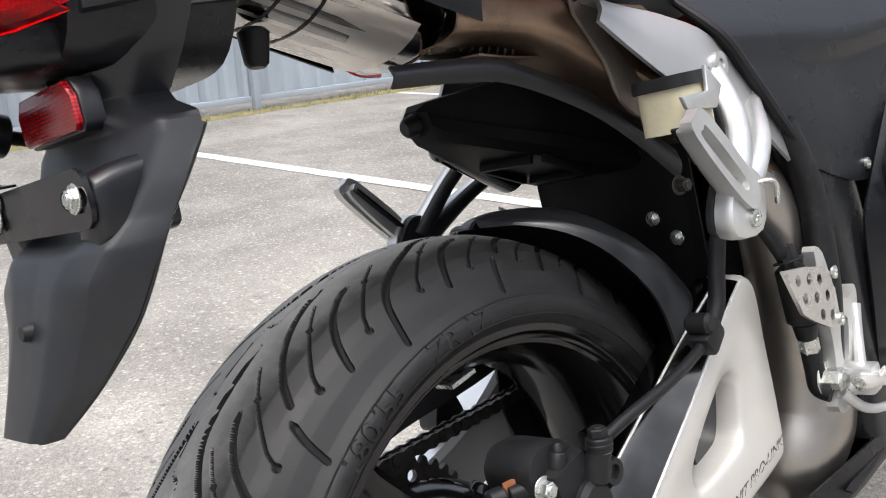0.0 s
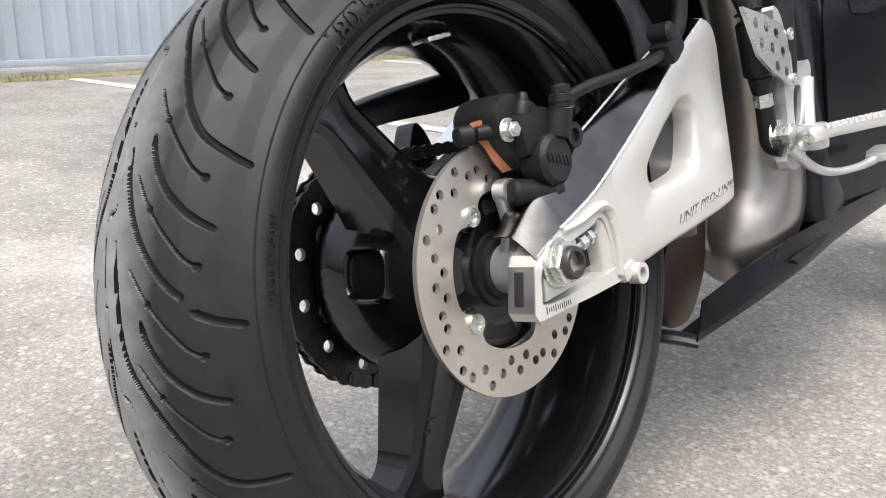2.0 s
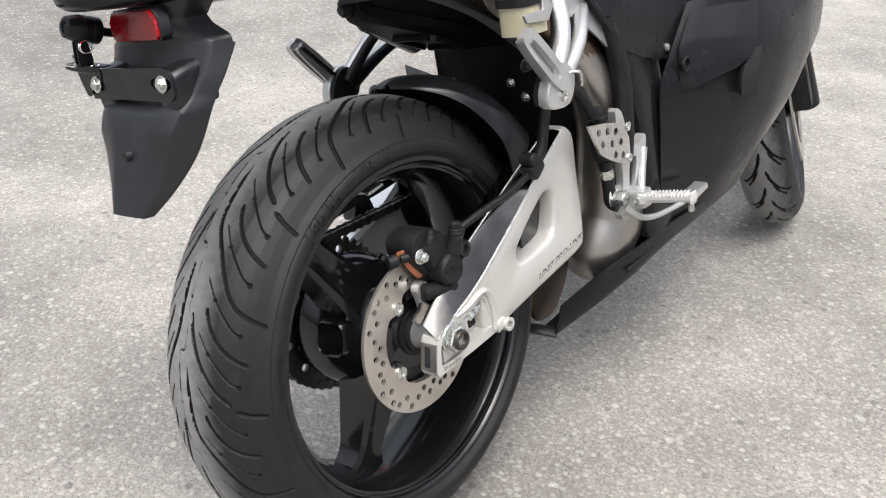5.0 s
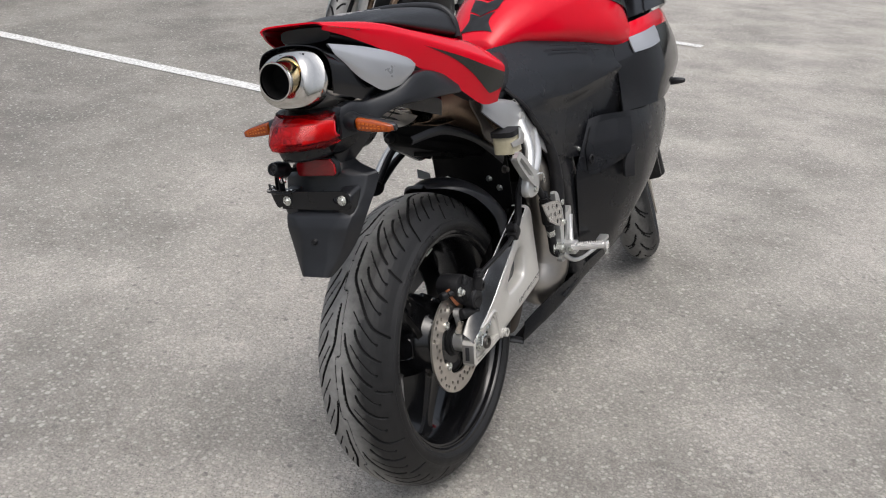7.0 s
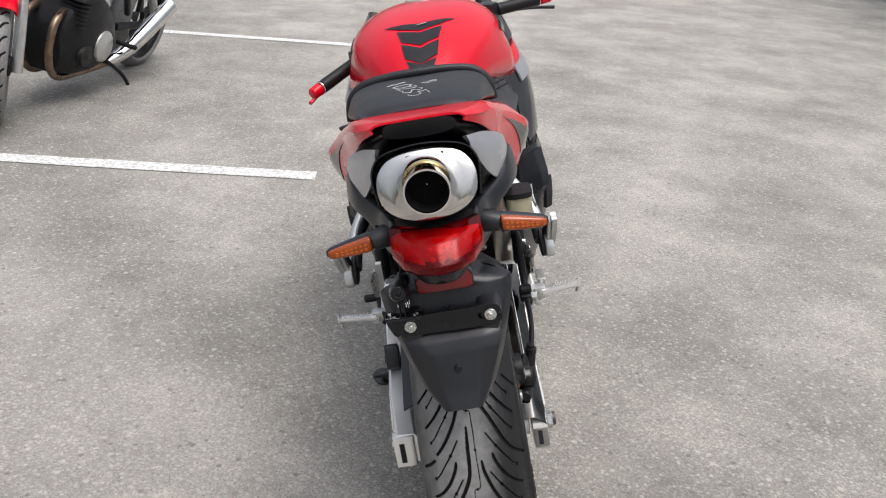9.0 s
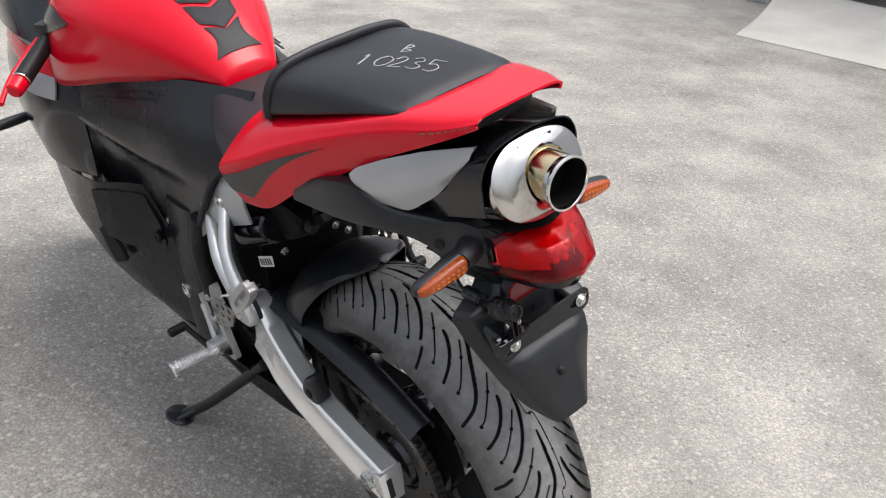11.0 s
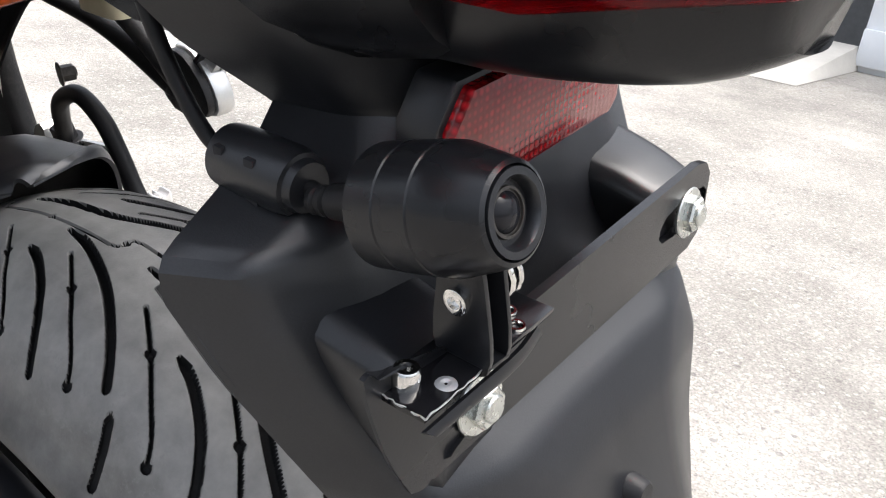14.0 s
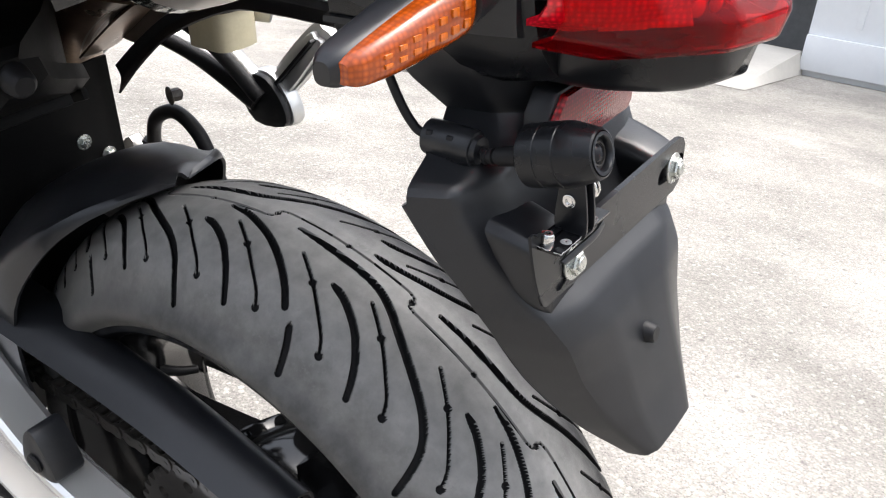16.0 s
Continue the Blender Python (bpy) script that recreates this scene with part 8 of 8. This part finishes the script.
# here y runs from its front wheel ahead; the machine reaches back towards -y
steer2 = pose(0, 0, 0.30) @ pose(0, 0, 0, 0, 0, 30)


def placed(bm, m):
    bmesh.ops.transform(bm, matrix=m, verts=bm.verts)
    return bm


def old_grooves(P, S, x, arc, xs):
    depth = np.zeros_like(P)
    for side in (1, -1):
        for k in range(-1, 26):
            press(P, S, [(0, .006), (6, .022), (9, .038)], side, k * 15 + (7 if side < 0 else 0), arc, xs, 0.28, 0.007, 0.005, depth, False)
    return depth


TY2 = [(0.0, 0.302), (0.014, 0.300), (0.028, 0.293), (0.040, 0.282), (0.048, 0.268)]
TY2S = [(0.048, 0.268), (0.051, 0.258), (0.049, 0.246), (0.042, 0.238)]
w2 = part("front_wheel", placed(lathe([(0.042, 0.240), (0.036, 0.226), (-0.036, 0.226), (-0.042, 0.240), (-0.03, 0.246), (0.03, 0.246)], 72, loop=True), steer2), ALLOY, two)
t2 = tyre_mesh("front_tyre", tyre_rows(TY2, 540, 56, old_grooves), TY2S, TREAD, w2, "worn black tyre")
t2.matrix_basis = steer2
for k in range(5):
    bm = bmesh.new()
    spoke(bm, 72 * k, 0.04, 0.23, 0.035, 0.03, 0.03, 0.02)
    part("front_spoke", placed(bm, steer2), CAST_BLACK, w2)
part("front_hub", placed(rod((-0.06, 0, 0), (0.06, 0, 0), 0.05, None, 24, 0.006), steer2), CAST_BLACK, w2)
part("front_disc", placed(slab(circle(0, 0, 0.13, 48), 0.060, 0.065, 0.0, holes=[circle(0, 0, 0.09, 32)]), steer2), DISC_STEEL, w2)
g = []
for phi in (30, 52, 74, 94, 112):
    a = math.radians(phi)
    g.append([tuple(steer2 @ V(x, -r * math.cos(a), r * math.sin(a))) for x, r in ((-0.07, 0.30), (-0.055, 0.328), (0, 0.336), (0.055, 0.328), (0.07, 0.30))])
part("front_mudguard", shell(g, 5, 4, 0.003), RED, two, "glossy red front mudguard")
for s in (1, -1):
    part("fork_leg", placed(tube([(s * 0.085, 0.0, -0.03), (s * 0.085, -0.075, 0.22), (s * 0.085, -0.15, 0.46)], [0.026, 0.027, 0.020], 16, 4), steer2), ALLOY, two, "grey alloy fork leg")
    part("fork_tube", placed(tube([(s * 0.085, -0.15, 0.46), (s * 0.085, -0.24, 0.74)], 0.018, 14), steer2), CHROME, two)
    part("frame_tube", tube([(s * 0.04, -0.32, 0.78), (s * 0.13, -0.50, 0.70), (s * 0.15, -0.85, 0.62), (s * 0.10, -1.05, 0.42)], 0.020, 12), CAST_BLACK, two, "black frame tube")
part("brake_caliper", placed(box((0.085, -0.09, -0.02), (0.04, 0.05, 0.09), (0, 0, 0), 0.01), steer2), CAST_BLACK, two)
eng = part("engine", half_body([[(0, y, top), (w * 0.7, y, top), (w, y, top - 0.06), (w, y, low + 0.06), (w * 0.6, y, low), (0, y, low)] for y, w, top, low in ((-0.36, 0.10, 0.42, 0.20), (-0.46, 0.15, 0.58, 0.18), (-0.62, 0.17, 0.60, 0.18), (-0.78, 0.16, 0.50, 0.20), (-0.88, 0.12, 0.42, 0.24))], 3, 3), CAST_BLACK, two, "grimy grey engine with round covers")
for s in (1, -1):
    part("engine_cover", lathe([(s * 0.16, 0.088), (s * 0.185, 0.084), (s * 0.195, 0.070), (s * 0.198, 0.0005)], 32, origin=(0, -0.66, 0.32)), ALLOY, eng)
    part("small_cover", lathe([(s * 0.15, 0.060), (s * 0.176, 0.056), (s * 0.182, 0.0005)], 28, origin=(0, -0.50, 0.29)), CAST_BLACK, eng)
    for k in range(7):
        part("cylinder_fin", box((s * 0.10, -0.50, 0.44 + 0.022 * k), (0.12, 0.16, 0.006), (12, 0, 0), 0.002), CAST_BLACK, eng)
    part("header_pipe", tube([(s * 0.07, -0.42, 0.52), (s * 0.08, -0.32, 0.46), (s * 0.08, -0.30, 0.30), (s * 0.07, -0.40, 0.17), (s * 0.08, -0.62, 0.15), (s * 0.12, -0.86, 0.17)], 0.020, 14, 6), BURNT, two, "brown header pipe")
    part("muffler", tube([(s * 0.12, -0.84, 0.17), (s * 0.17, -0.96, 0.24), (s * 0.20, -1.12, 0.34), (s * 0.22, -1.34, 0.46)], [0.030, 0.040, 0.046, 0.046], 24, 6), CHROME, two, "polished chrome muffler")
part("fuel_tank", half_body([[(0, y, top), (w * 0.7, y, top - 0.01), (w, y, top - 0.08), (w * 0.9, y, top - 0.2), (0, y, top - 0.22)] for y, w, top in ((-0.36, 0.08, 0.92), (-0.46, 0.14, 0.98), (-0.64, 0.15, 0.98), (-0.80, 0.09, 0.90))], 4, 4), RED, two, "red fuel tank")
part("seat", half_body([[(0, y, top), (w * 0.8, y, top - 0.01), (w, y, top - 0.05), (0, y, top - 0.09)] for y, w, top in ((-0.78, 0.08, 0.84), (-0.92, 0.13, 0.80), (-1.15, 0.12, 0.82), (-1.40, 0.09, 0.86))], 4, 4), VINYL, two)
rear2 = pose(0, -1.42, 0.30)
w3 = part("rear_wheel", placed(lathe([(0.055, 0.235), (0.045, 0.220), (-0.045, 0.220), (-0.055, 0.235), (-0.04, 0.24), (0.04, 0.24)], 64, loop=True), rear2), CAST_BLACK, two)
t3 = tyre_mesh("rear_tyre", tyre_rows([(x * 1.35, r) for x, r in TY2], 360, 40), [(x * 1.35, r) for x, r in TY2S], TREAD, w3, "black rear tyre")
t3.matrix_basis = rear2
for k in range(5):
    bm = bmesh.new()
    spoke(bm, 72 * k + 20, 0.04, 0.224, 0.04, 0.034, 0.03, 0.02)
    part("rear_spoke", placed(bm, rear2), CAST_BLACK, w3)
for s in (1, -1):
    part("swingarm", tube([(s * 0.10, -0.92, 0.36), (s * 0.11, -1.42, 0.30)], 0.022, 12), CAST_BLACK, two)
    part("shock_absorber", tube([(s * 0.13, -1.36, 0.34), (s * 0.13, -1.20, 0.66)], 0.024, 14), ALLOY, two)
    part("footpeg", rod((s * 0.15, -0.86, 0.30), (s * 0.27, -0.86, 0.30), 0.014, None, 14, 0.004), RUBBER, two)
part("side_stand", tube([(-0.12, -0.80, 0.20), (-0.20, -0.90, 0.10), (-0.262, -0.96, -0.055)], 0.011, 10), CAST_BLACK, two)
part("handlebar", tube([(-0.34, -0.42, 1.06), (-0.18, -0.32, 1.06), (0.18, -0.32, 1.06), (0.34, -0.42, 1.06)], 0.012, 12), CAST_BLACK, two)
part("headlamp", lathe([(0.0, 0.085), (-0.05, 0.09), (-0.10, 0.07), (-0.14, 0.03), (-0.15, 0.0005)], 32, origin=(0, -0.10, 0.86), axis="y"), CHROME, two)
